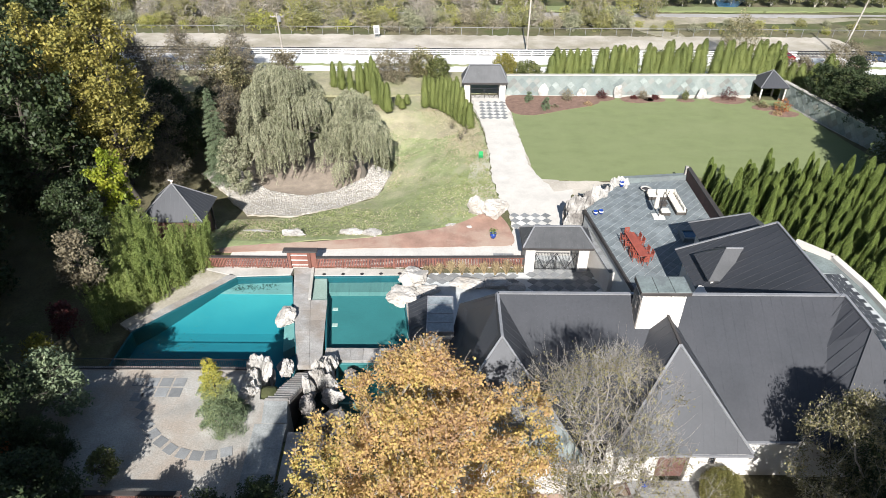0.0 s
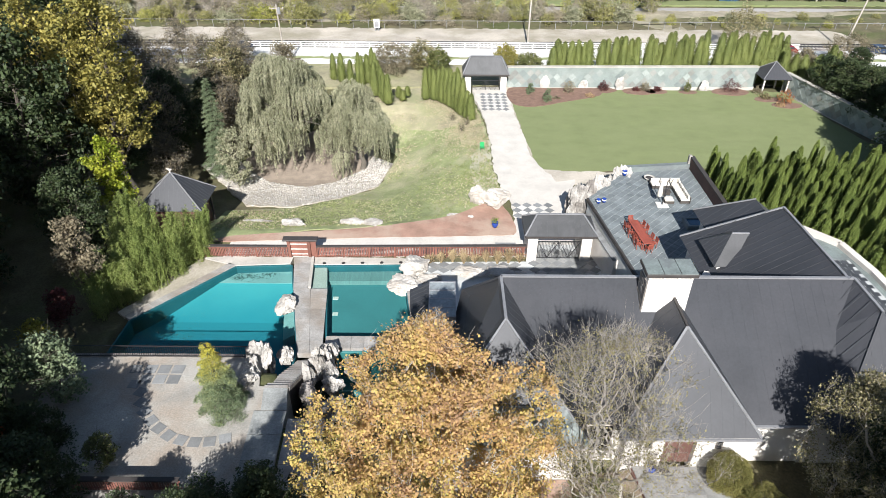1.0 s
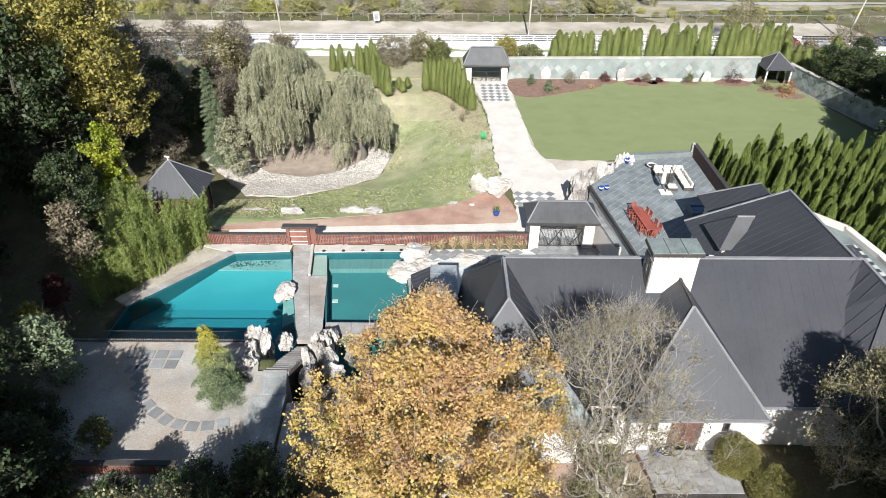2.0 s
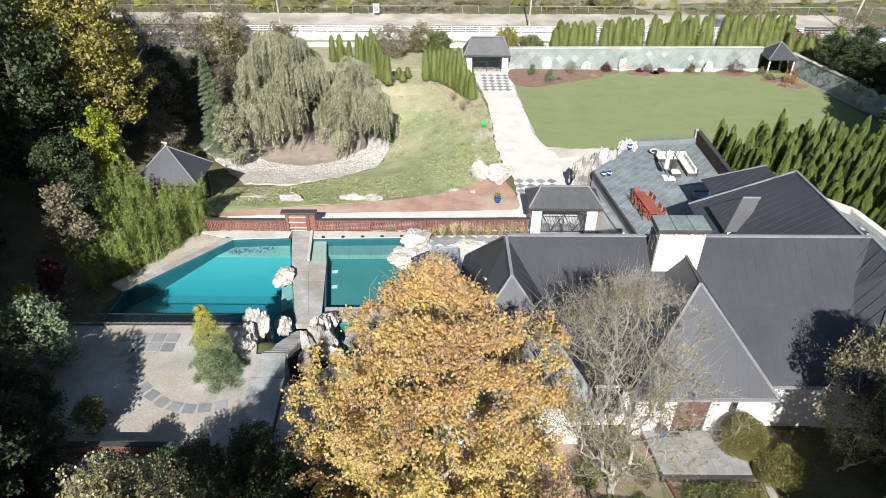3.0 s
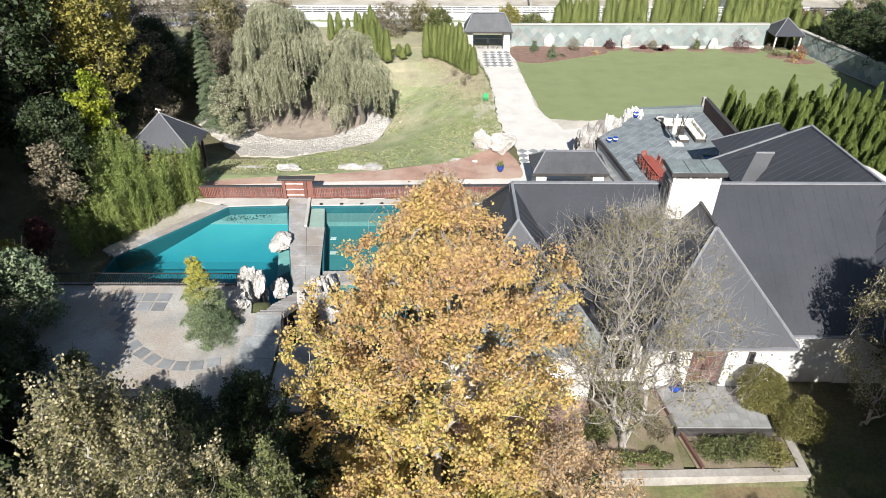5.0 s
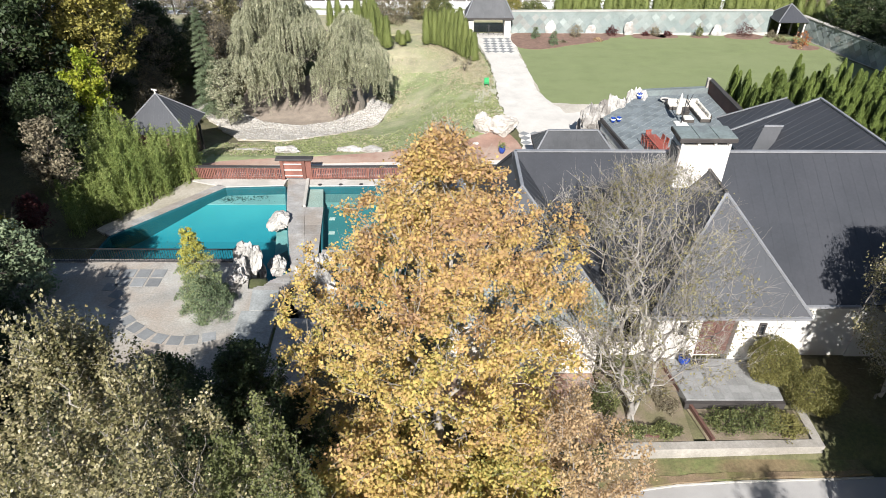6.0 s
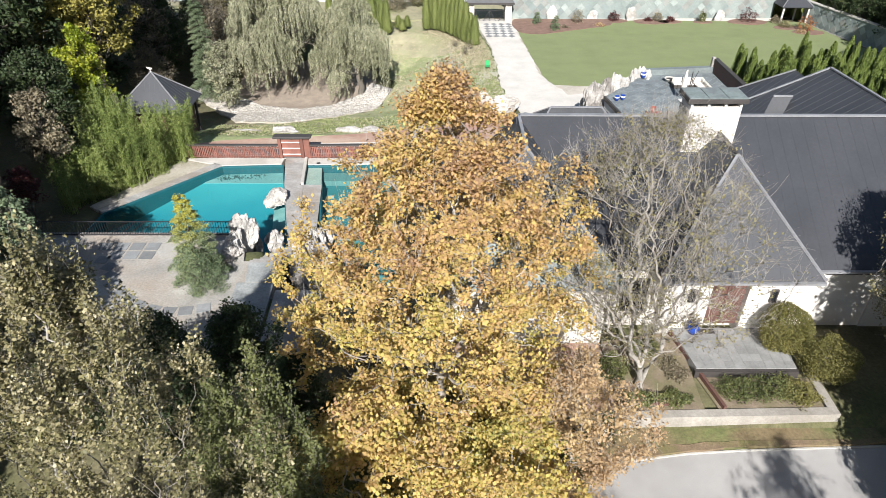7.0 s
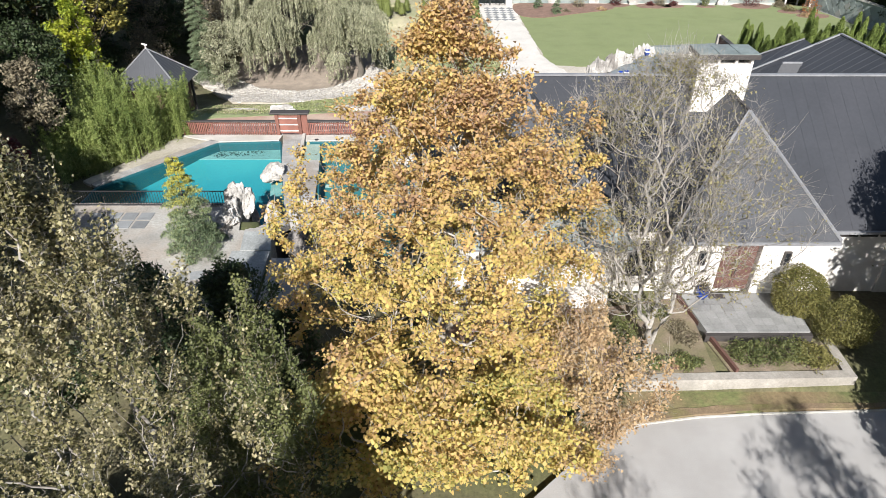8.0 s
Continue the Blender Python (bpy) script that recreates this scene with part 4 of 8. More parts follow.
    roof_face(h, [(20.6, 45.0, 6.9), (20.6, 40.0, 6.9), (23.9, 40.0, 9.7), (23.9, 42.0, 9.7)])
    roof_face(h, [(20.6, 45.0, 6.9), (27.0, 45.0, 6.9), (23.9, 42.0, 9.7)])
    roof_face(h, [(27.0, 40.0, 6.9), (27.0, 45.0, 6.9), (23.9, 42.0, 9.7), (23.9, 40.0, 9.7)])
    cap(h, (20.6, 45.0, 6.9), (23.9, 42.0, 9.7), 0.12)
    part("wall", box(bmesh.new(), 21.2, 26.5, 40.4, 44.3, 3.4, 6.85), M_STUCCO, h)
    # dormer on the east wing
    a, b = (20.32, 37.26, 9.6), (21.56, 37.26, 9.6)
    roof_face(h, [(18.8, 38.8, 8.0), (18.8, 35.4, 8.0), a], M_ROOF, 0.4)
    roof_face(h, [(18.8, 35.4, 8.0), (20.04, 35.4, 8.0), b, a], M_ROOFGREY, 0.6, seams=False)
    roof_face(h, [(21.0, 38.8, 8.8), (18.8, 38.8, 8.0), a, b], M_ROOF, 0.6)
    cap(h, a, b, 0.1)
    part("dormer_wall", prism(bmesh.new(), [(19.1, 35.6), (20.6, 35.6), (20.6, 38.5), (19.1, 38.5)], 6.9, 8.0), M_STUCCO, h)
    part("eave_ledge", prism(bmesh.new(), [(17.5, 34.6), (19.2, 34.2), (19.4, 35.4), (18.4, 35.8)], 6.9, 7.35), M_STUCCO, h, "pale roof ledge beside the dormer")
    # front end of the east wing
    roof_face(h, [(18.0, 27.6, 6.6), (21.0, 21.6, 6.6), (24.4, 26.5, 11.4), (zx, RY, RIDGE)])
    roof_face(h, [(21.0, 21.6, 6.6), (28.0, 21.6, 6.6), (24.4, 26.5, 11.4)])
    roof_face(h, [(28.0, 21.6, 6.6), (27.0, RY + 1.0, 6.6), (zx, RY, RIDGE), (24.4, 26.5, 11.4)])
    cap(h, (24.4, 26.5, 11.4), (zx, RY, RIDGE))
    cap(h, (21.0, 21.6, 6.6), (24.4, 26.5, 11.4), 0.12, M_ROOF)
    # chimney
    ch = part("chimney", prism(bmesh.new(), [(11.2, 27.55), (13.72, 27.55), (13.72, 28.85), (11.2, 28.85)], 8.0, 12.8), M_STUCCO, h, "broad white chimney with a slate cap")
    bm = bmesh.new()
    rnd = random.Random(4)
    for k in range(21):
        y, zz = 27.58, 8.2 + k * 0.21
        while y < 28.8:
            w = rnd.uniform(0.2, 0.5)
            box(bm, 11.14 - rnd.uniform(0, 0.03), 11.2, y, min(y + w, 28.83), zz, zz + 0.19)
            y += w + 0.02
    part("stone_cladding", bm, M_DARKROCK, ch, "grey split-stone facing")
    for x in (11.2, 12.03, 12.86):
        part("corner_pier", box(bmesh.new(), x, x + 0.12, 27.55, 27.67, 12.8, 13.05), M_STUCCO, ch)
    part("corner_pier", box(bmesh.new(), 13.6, 13.72, 27.55, 28.85, 12.8, 13.05), M_STUCCO, ch)
    # solid block: the darkness inside the openings is put into its colour
    part("flue", box(bmesh.new(), 11.5, 13.4, 27.9, 28.75, 12.8, 13.02), M_DARKTRIM, ch, "dark block that stands for the shaded flue opening")
    part("cap", box(bmesh.new(), 11.0, 13.92, 27.35, 28.95, 13.05, 13.28, 0.02), M_DARKTRIM, ch, "dark slab cap")
    for k in range(3):
        part("slate", box(bmesh.new(), 11.03 + k * 0.96, 11.96 + k * 0.96, 27.4, 28.9, 13.28, 13.32, 0.01), M_COPPER, ch)
    # lower flat roof to the east, behind a pale parapet
    part("flat_roof", prism(bmesh.new(), [(26.0, 29.5), (31.6, 29.5), (30.6, 40.5), (27.6, 42.0)], -0.3, 6.6), M_COPPER, h)
    bm = bmesh.new()
    pts = [(31.4, 30.5, 6.75), (31.2, 36.5, 6.75), (30.6, 40.2, 6.75), (28.6, 42.4, 6.75)]
    for p, q in zip(pts, pts[1:]):
        beam(bm, p, q, 0.55, 0.4)
    part("parapet", bm, M_STUCCO, h, "broad cream parapet")
    return h


house = build_house()


def tile_piece(name, pts, thick, mat):
    bm = prism(bmesh.new(), pts, 0, thick)
    me = bpy.data.meshes.new(name)
    bm.to_mesh(me)
    bm.free()
    me.materials.append(mat)
    return me


def terrace():
    poly = [(13.5, 52.1), (18.1, 57.5), (25.2, 58.4), (25.2, 45.0), (18.9, 41.0), (18.9, 36.5), (15.6, 36.5), (15.3, 39.2)]
    t = thing("terrace", (19, 48, 0), "raised roof terrace paved with blue-grey slate tiles", "terrace")
    t["kind"] = "structure"
    part("base", prism(bmesh.new(), poly, -0.3, 3.76), M_GROUT, t, "pale mortar bed on stucco walls")
    # dark trim stands for the shaded west side of the terrace edge
    bm = bmesh.new()
    for a, b in (((13.45, 52.1), (15.25, 39.2)), ((15.25, 39.2), (15.5, 36.5))):
        beam(bm, (*a, 3.7), (*b, 3.7), 0.18, 0.34)
    part("edge_beam", bm, M_DARKTRIM, t, "edge beam, its shadow side put into the dark colour")
    bm = bmesh.new()
    beam(bm, (18.0, 57.75, 4.02), (25.2, 58.65, 4.02), 0.55, 0.62)
    part("ledge", bm, M_COPPER, t, "grey stone ledge")
    w = part("screen_wall", beam(bmesh.new(), (25.3, 58.7, 4.4), (25.3, 44.6, 4.4), 0.22, 1.3), M_BROWNWALL, t, "dark red-brown panelled screen wall")
    part("coping", beam(bmesh.new(), (25.3, 58.75, 5.1), (25.3, 44.6, 5.1), 0.42, 0.1), M_DARKTRIM, w)
    part("end_post", box(bmesh.new(), 24.95, 25.25, 58.45, 58.8, 4.3, 5.25, 0.02), M_LIMESTONE, t, "pale stone end post")
    return t, poly


terrace_thing, TERRACE = terrace()

# ---- the pools ----


def basin(name, poly, floor, rim, mat, label, water_z, water_mat, water_label, wall_mat=None):
    b = thing(name, (sum(p[0] for p in poly) / len(poly), sum(p[1] for p in poly) / len(poly), rim), label, "pool")
    b["kind"] = "structure"
    part("floor", prism(bmesh.new(), poly, floor - 0.2, floor), mat, b)
    bm = bmesh.new()
    n = len(poly)
    for i in range(n):
        (xa, ya), (xb, yb) = poly[i], poly[(i + 1) % n]
        d = Vector((xb - xa, yb - ya, 0)).normalized() * 0.12
        s = Vector((d.y, -d.x, 0))
        area = sum(p[0] * q[1] - q[0] * p[1] for p, q in zip(poly, poly[1:] + poly[:1]))
        s = s if area > 0 else -s
        vs = [bm.verts.new(v) for v in ((xa, ya, floor), (xb, yb, floor), (xb, yb, rim), (xa, ya, rim))]
        ws = [bm.verts.new(Vector(v.co) + s) for v in vs]
        bm.faces.new(vs)
        bm.faces.new(ws[::-1])
        for k in range(4):
            bm.faces.new((vs[k], vs[(k + 1) % 4], ws[(k + 1) % 4], ws[k]))
    part("side_walls", bm, wall_mat or mat, b)
    turned = poly if sum(p[0] * q[1] - q[0] * p[1] for p, q in zip(poly, poly[1:] + poly[:1])) > 0 else poly[::-1]
    wtr = arrays("water", [(x, y, water_z) for x, y in turned], [list(range(len(turned)))], water_mat)
    wtr.visible_shadow = False
    tagged(wtr, water_label, "water", kind="structure")
    return b


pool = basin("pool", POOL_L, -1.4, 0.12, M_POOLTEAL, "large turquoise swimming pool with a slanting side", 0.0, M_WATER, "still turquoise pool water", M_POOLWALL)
shelf = [(-19.3, 45.72), (-14.2, 46.02), (-13.82, 44.25), (-20.6, 44.25)]
bm = prism(bmesh.new(), shelf, -1.42, -0.66)
for v in bm.verts:
    if v.co.y < 45 and v.co.z < -1:
        v.co.x += 1.15 if v.co.x > -17 else -4.1
        v.co.y -= 4.6
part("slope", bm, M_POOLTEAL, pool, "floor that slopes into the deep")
part("shelf", prism(bmesh.new(), shelf, -0.74, -0.62), M_POOLSHELF, pool, "pale shallow shelf with leaves on it")
rng = np.random.default_rng(8)
M_SUNKEN = material("sodden_leaves", (0.035, 0.075, 0.065), 0.9, 2.0, 9.0, 0.3, 0.0)
for cx, cy, cz, w, d, n in ((-17.8, 45.2, -0.6, 1.1, 0.25, 150), (-19.0, 44.9, -0.6, 0.5, 0.2, 60), (-16.2, 45.5, -0.6, 0.5, 0.12, 40), (-21.4, 42.0, -1.3, 0.25, 0.3, 60), (-17.9, 42.1, -1.3, 0.5, 0.18, 60), (-15.4, 40.4, -1.36, 0.35, 0.2, 50), (-22.8, 36.4, -1.37, 1.6, 1.3, 200), (-20.4, 33.6, -1.37, 2.6, 0.8, 200)):
    spots = np.stack([cx + rng.normal(size=n) * w, cy + rng.normal(size=n) * d, np.full(n, cz)], 1)
    spots = spots[[inside(POOL_L, a, b) for a, b, c in spots]]
    v, f = leaves(rng, spots, 0.13, 0.7, 3.0)
    tagged(arrays("sunken_leaves", v, f, M_SUNKEN), "dark sunken leaves on the pool floor", "leaves", kind="stuff")
bm = prism(bmesh.new(), [(-12.95, 40.2), (-12.35, 37.4), (-13.2, 36.6), (-13.8, 40.0)], -1.4, -0.5)
part("step", bm, M_POOLSHELF, pool, "pale underwater step")
lap = basin("lap_pool", POOL_R, -1.0, 0.12, M_POOLTEAL2, "rectangular green-teal pool beside the stone deck", 0.0, M_WATER, "clear green-teal pool water", M_POOLWALL)
part("shelf", prism(bmesh.new(), [(-10.95, 45.9), (-4.3, 46.05), (-4.1, 44.6), (-10.75, 44.5)], -1.0, -0.55), M_LAPSHELF, lap, "pale shallow shelf")
part("ledge", prism(bmesh.new(), [(-12.15, 45.85), (-11.0, 45.88), (-10.5, 42.45), (-11.9, 42.45)], -1.0, -0.05), M_CONCRETE, lap, "grey stone ledge awash at the pool corner")
for x, y in ((-9.85, 42.6), (-9.6, 40.5)):
    part("floor_light", box(bmesh.new(), x - 0.24, x + 0.24, y - 0.2, y + 0.2, -1.0, -0.95, 0.01), M_STUCCO, lap, "small pale square on the pool floor")
tub = basin("hot_tub", TUB, -1.3, -0.05, M_POOLTEAL2, "small round-edged spa pool below the walkway", -0.2, M_TUBWATER, "green spa water")
basin("fish_pond", HOLLOW, -1.4, -0.2, M_DARKROCK, "dark garden pond between the rocks", -0.5, M_TUBWATER, "dark pond water")

M_DECK = material("weathered_deck_stone", (0.36, 0.345, 0.325), 0.8, 0.9, 10.0, 0.3, 0.25, second=(0.27, 0.235, 0.2), per_object=0.12)


def slab_row(name, quads, z, thick, mat, label, category="deck"):
    """A paved strip: each stone is a piece of its own, with open joints."""
    cx = sum(p[0] for q in quads for p in q) / (4 * len(quads))
    cy = sum(p[1] for q in quads for p in q) / (4 * len(quads))
    d = thing(name, (cx, cy, z), label, category)
    d["kind"] = "structure"
    for q in quads:
        mx, my = sum(p[0] for p in q) / 4, sum(p[1] for p in q) / 4
        pts = [(mx + (x - mx) * 0.985, my + (y - my) * 0.985) for x, y in q]
        part("slab", prism(bmesh.new(), pts, z - thick, z), mat, d)
    return d


def strip(a0, a1, b0, b1, n, m=1):
    """Quads between the line a0-a1 and the line b0-b1, n along and m across."""
    out = []
    for i in range(n):
        for j in range(m):
            q = []
            for s, t in ((i / n, j / m), ((i + 1) / n, j / m), ((i + 1) / n, (j + 1) / m), (i / n, (j + 1) / m)):
                p = Vector(a0).lerp(Vector(a1), s).lerp(Vector(b0).lerp(Vector(b1), s), t)
                q.append((p.x, p.y))
            out.append(q)
    return out


slab_row("pool_deck", strip((-14.25, 47.1), (-13.4, 42.4), (-12.45, 47.1), (-12.15, 42.4), 5) + strip((-13.4, 42.4), (-11.55, 34.4), (-10.42, 42.4), (-9.65, 34.4), 6, 2),
         0.26, 0.45, M_DECK, "weathered stone deck between the two pools")
slab_row("pool_walkway", strip((-9.6, 36.4), (-2.6, 36.4), (-9.6, 35.05), (-2.4, 35.05), 7), 0.26, 0.45, M_DECK, "stone walkway between pool and spa")
slab_row("poolside_paving", strip((-4.1, 46.1), (-2.75, 36.5), (-3.4, 46.1), (-2.0, 36.5), 8), 0.24, 0.4, M_DECK, "stone paving beside the pool")
slab_row("pool_coping", strip((-19.3, 45.85), (-26.0, 38.3), (-20.0, 46.2), (-26.55, 38.75), 14), 0.2, 0.3, M_DECK, "row of stone coping along the slanting pool side")
bm = bmesh.new()
beam(bm, (-12.45, 47.0, 0.25), (-12.0, 42.5, 0.25), 0.24, 0.3)
tagged(part("channel_wall", bm, M_CONCRETE), "narrow white rim wall of the pool channel", "wall", kind="structure")
tagged(part("retaining_wall", prism(bmesh.new(), [(-27, 31.9), (-12.8, 31.9), (-12.8, 31.55), (-27, 31.55)], -1.0, 2.6), M_DARKROCK), "dark retaining wall under the patio railing", "wall", kind="structure")

for k in range(5):
    x = -11.3 + 1.75 * k
    o = thing("drain_outlet", (x, 46.15, 0.2), "small dark round outlet in the pool apron", "outlet", "outlets beside the pool")
    part("ring", lathe(bmesh.new(), [(0.08, 0.0), (0.17, 0.0), (0.17, 0.03), (0.1, 0.035)], (x, 46.2 + 0.05 * k, 0.2), 14), M_IRON, o)
    part("grate", lathe(bmesh.new(), [(0.1, 0.012), (0.02, 0.02)], (x, 46.2 + 0.05 * k, 0.2), 12), M_IRON, o)

# ---- fences, gates and garden walls ----


def slat_fence(x0, x1, y0, y1, z0, h, name="fence"):
    n = int(math.hypot(x1 - x0, y1 - y0) / 0.145)
    f = thing(name, ((x0 + x1) / 2, (y0 + y1) / 2, z0), "red-stained wooden slat fence with a dark cap rail beside the pool", "fence", "pool fence")
    d = Vector((x1 - x0, y1 - y0, 0)).normalized()
    me = None
    for k in range(n):
        p = Vector((x0, y0, z0)) + d * (k + 0.5) * 0.145
        if me is None:
            ob = part("slat", box(bmesh.new(), p.x - 0.05, p.x + 0.05, p.y - 0.016, p.y + 0.016, z0 + 0.06, z0 + h - 0.12, 0.005), M_REDWOOD, f)
            me, first = ob.data, p
        else:
            ob = new("slat", me)
            ob.parent = f
            ob.location = p - first
    for z in (z0 + 0.2, z0 + h - 0.3):
        part("rail", beam(bmesh.new(), (x0, y0 + 0.04, z), (x1, y1 + 0.04, z), 0.04, 0.09), M_REDWOOD, f)
    part("cap_rail", beam(bmesh.new(), (x0, y0, z0 + h - 0.06), (x1, y1, z0 + h - 0.06), 0.3, 0.1), M_DARKTRIM, f, "dark cap rail")
    for k in range(int((x1 - x0) / 2.4) + 1):
        p = Vector((x0, y0 + 0.05, z0)) + d * min(k * 2.4, (x1 - x0))
        part("post", box(bmesh.new(), p.x - 0.06, p.x + 0.06, p.y - 0.02, p.y + 0.1, z0 - 0.1, z0 + h - 0.1), M_REDWOOD, f)
    return f


slat_fence(-22.5, -14.75, 47.25, 47.25, 0.12, 1.32)
slat_fence(-12.1, 7.3, 47.25, 47.6, 0.12, 1.32)


def garden_gate():
    g = thing("garden_gate", (-13.4, 47.3, 0.2), "closed red wooden garden gate under a small dark roof", "gate")
    for x in (-14.6, -12.75):
        part("post", box(bmesh.new(), x - 0.14, x + 0.14, 47.1, 47.5, 0.1, 2.05, 0.02), M_REDWOOD, g)
    part("side_panel", box(bmesh.new(), -12.6, -12.1, 47.2, 47.34, 0.15, 2.0, 0.01), M_REDWOOD, g)
    leaf = part("leaf", box(bmesh.new(), -14.44, -12.92, 47.22, 47.28, 0.3, 1.9, 0.01), M_REDWOOD, g)
    for z in (0.5, 1.05, 1.6):
        part("batten", box(bmesh.new(), -14.44, -12.92, 47.17, 47.22, z, z + 0.09), M_PALEPAVER, leaf, "pale batten")
    part("roof", box(bmesh.new(), -15.1, -11.9, 46.95, 47.7, 2.05, 2.2, 0.04), M_DARKTRIM, g, "dark plank roof")


garden_gate()


def gatehouse(name, x0, x1, y0, y1, base, eave, top, wall_right, label, open_gate=True):
    """A gateway with white piers, an iron double gate and a hipped metal roof."""
    g = thing(name, ((x0 + x1) / 2, (y0 + y1) / 2, base), label, "gatehouse")
    hip_roof(g, x0, x1, y0, y1, eave, top, 'x', M_ROOFGREY, 0.5, 1.15)
    bm = bmesh.new()
    for a, b in (((x0 + .05, y0 + .05), (x1 - .05, y0 + .05)), ((x1 - .05, y0 + .05), (x1 - .05, y1 - .05)), ((x1 - .05, y1 - .05), (x0 + .05, y1 - .05)), ((x0 + .05, y1 - .05), (x0 + .05, y0 + .05))):
        beam(bm, (*a, eave - 0.13), (*b, eave - 0.13), 0.12, 0.2)
    part("fascia", bm, M_DARKTRIM, g)
    part("soffit", prism(bmesh.new(), [(x0 + .1, y0 + .1), (x1 - .1, y0 + .1), (x1 - .1, y1 - .1), (x0 + .1, y1 - .1)], eave - 0.18, eave - 0.12), M_DARKTRIM, g)
    ya, yb = y0 + 0.45, y1 - 0.45
    part("pier", box(bmesh.new(), x0 + 0.35, x0 + 1.25, ya, yb, base - 0.2, eave - 0.15, 0.02), M_STUCCO, g)
    part("pier", box(bmesh.new(), wall_right, x1 - 0.3, ya, yb, base - 0.2, eave - 0.15, 0.02), M_STUCCO, g)
    gx0, gx1, gy = x0 + 1.3, wall_right - 0.05, ya + 0.25
    mid = (gx0 + gx1) / 2
    for a, b in ((gx0, mid - 0.02), (mid + 0.02, gx1)):
        leaf = part("gate_leaf", bmesh_frame(a, b, gy, base + 0.1, base + 2.0), M_IRON, g, "black iron gate leaf")
        n = int((b - a) / 0.13)
        bm = bmesh.new()
        for k in range(1, n):
            x = a + (b - a) * k / n
            rod(bm, (x, gy, base + 0.12), (x, gy, base + 1.95), 0.013, n=5)
        part("bars", bm, M_IRON, leaf)
        bm = bmesh.new()
        beam(bm, (a, gy - 0.02, base + 1.95), ((a + b) / 2, gy - 0.02, base + 0.2), 0.04, 0.05)
        beam(bm, (b, gy - 0.02, base + 1.95), ((a + b) / 2, gy - 0.02, base + 0.2), 0.04, 0.05)
        part("brace", bm, M_IRON, leaf)
    return g


def bmesh_frame(x0, x1, y, z0, z1, w=0.06):
    bm = bmesh.new()
    for a in ((x0, x0 + w, z0, z1), (x1 - w, x1, z0, z1), (x0 + w, x1 - w, z0, z0 + w), (x0 + w, x1 - w, z1 - w, z1)):
        box(bm, a[0], a[1], y - 0.025, y + 0.025, a[2], a[3])
    return bm


gatehouse("gatehouse", 6.95, 13.45, 46.5, 50.0, 0.15, 3.1, 4.35, 12.2, "white gatehouse with grey metal hip roof and closed iron gates")
gatehouse("gatehouse", 2.3, 9.1, 89.8, 93.2, -0.5, 2.6, 4.75, 7.9, "white far gatehouse with a dark metal hip roof and closed gates")


def pavilion(name, cx, cy, half, base, eave, top, label, finial=False, walls=False, deep=None):
    p = thing(name, (cx, cy, base), label, "pavilion")
    apex = (cx, cy, top)
    dy = deep or half
    cs = [(cx - half, cy - dy, eave), (cx + half, cy - dy, eave), (cx + half, cy + dy, eave), (cx - half, cy + dy, eave)]
    for a, b in zip(cs, cs[1:] + cs[:1]):
        roof_face(p, [a, b, apex], M_ROOF, 0.45)
        cap(p, a, apex, 0.1)
    for sx in (-1, 1):
        for sy in (-1, 1):
            part("post", box(bmesh.new(), cx + sx * half * 0.8 - 0.1, cx + sx * half * 0.8 + 0.1, cy + sy * dy * 0.8 - 0.1, cy + sy * dy * 0.8 + 0.1, base - 0.1, eave - 0.05, 0.01),
                 M_STUCCO if not walls else M_DARKTRIM, p)
    if walls:
        part("wall", prism(bmesh.new(), [(cx - half * .75, cy - dy * .75), (cx + half * .75, cy - dy * .75), (cx + half * .75, cy + dy * .75), (cx - half * .75, cy + dy * .75)], base - 0.1, eave - 0.06), M_BROWNWALL, p)
    if finial:
        bm = lathe(bmesh.new(), [(0.05, 0), (0.09, 0.1), (0.04, 0.2), (0.1, 0.32), (0.02, 0.5)], (cx, cy, top - 0.05), 10)
        beam(bm, (cx - 0.28, cy, top + 0.42), (cx + 0.2, cy, top + 0.32), 0.06, 0.12)
        part("finial", bm, M_STUCCO, p, "white weathered finial")
    return p


pavilion("garden_pavilion", 48.5, 92.0, 2.2, -0.5, 2.1, 4.1, "small open pavilion with dark pyramid roof at the wall corner")
pavilion("garden_shed", -27.1, 54.2, 3.2, -1.6, 2.25, 5.2, "dark garden shed with a grey metal pyramid roof and white finial", True, True, 2.45)


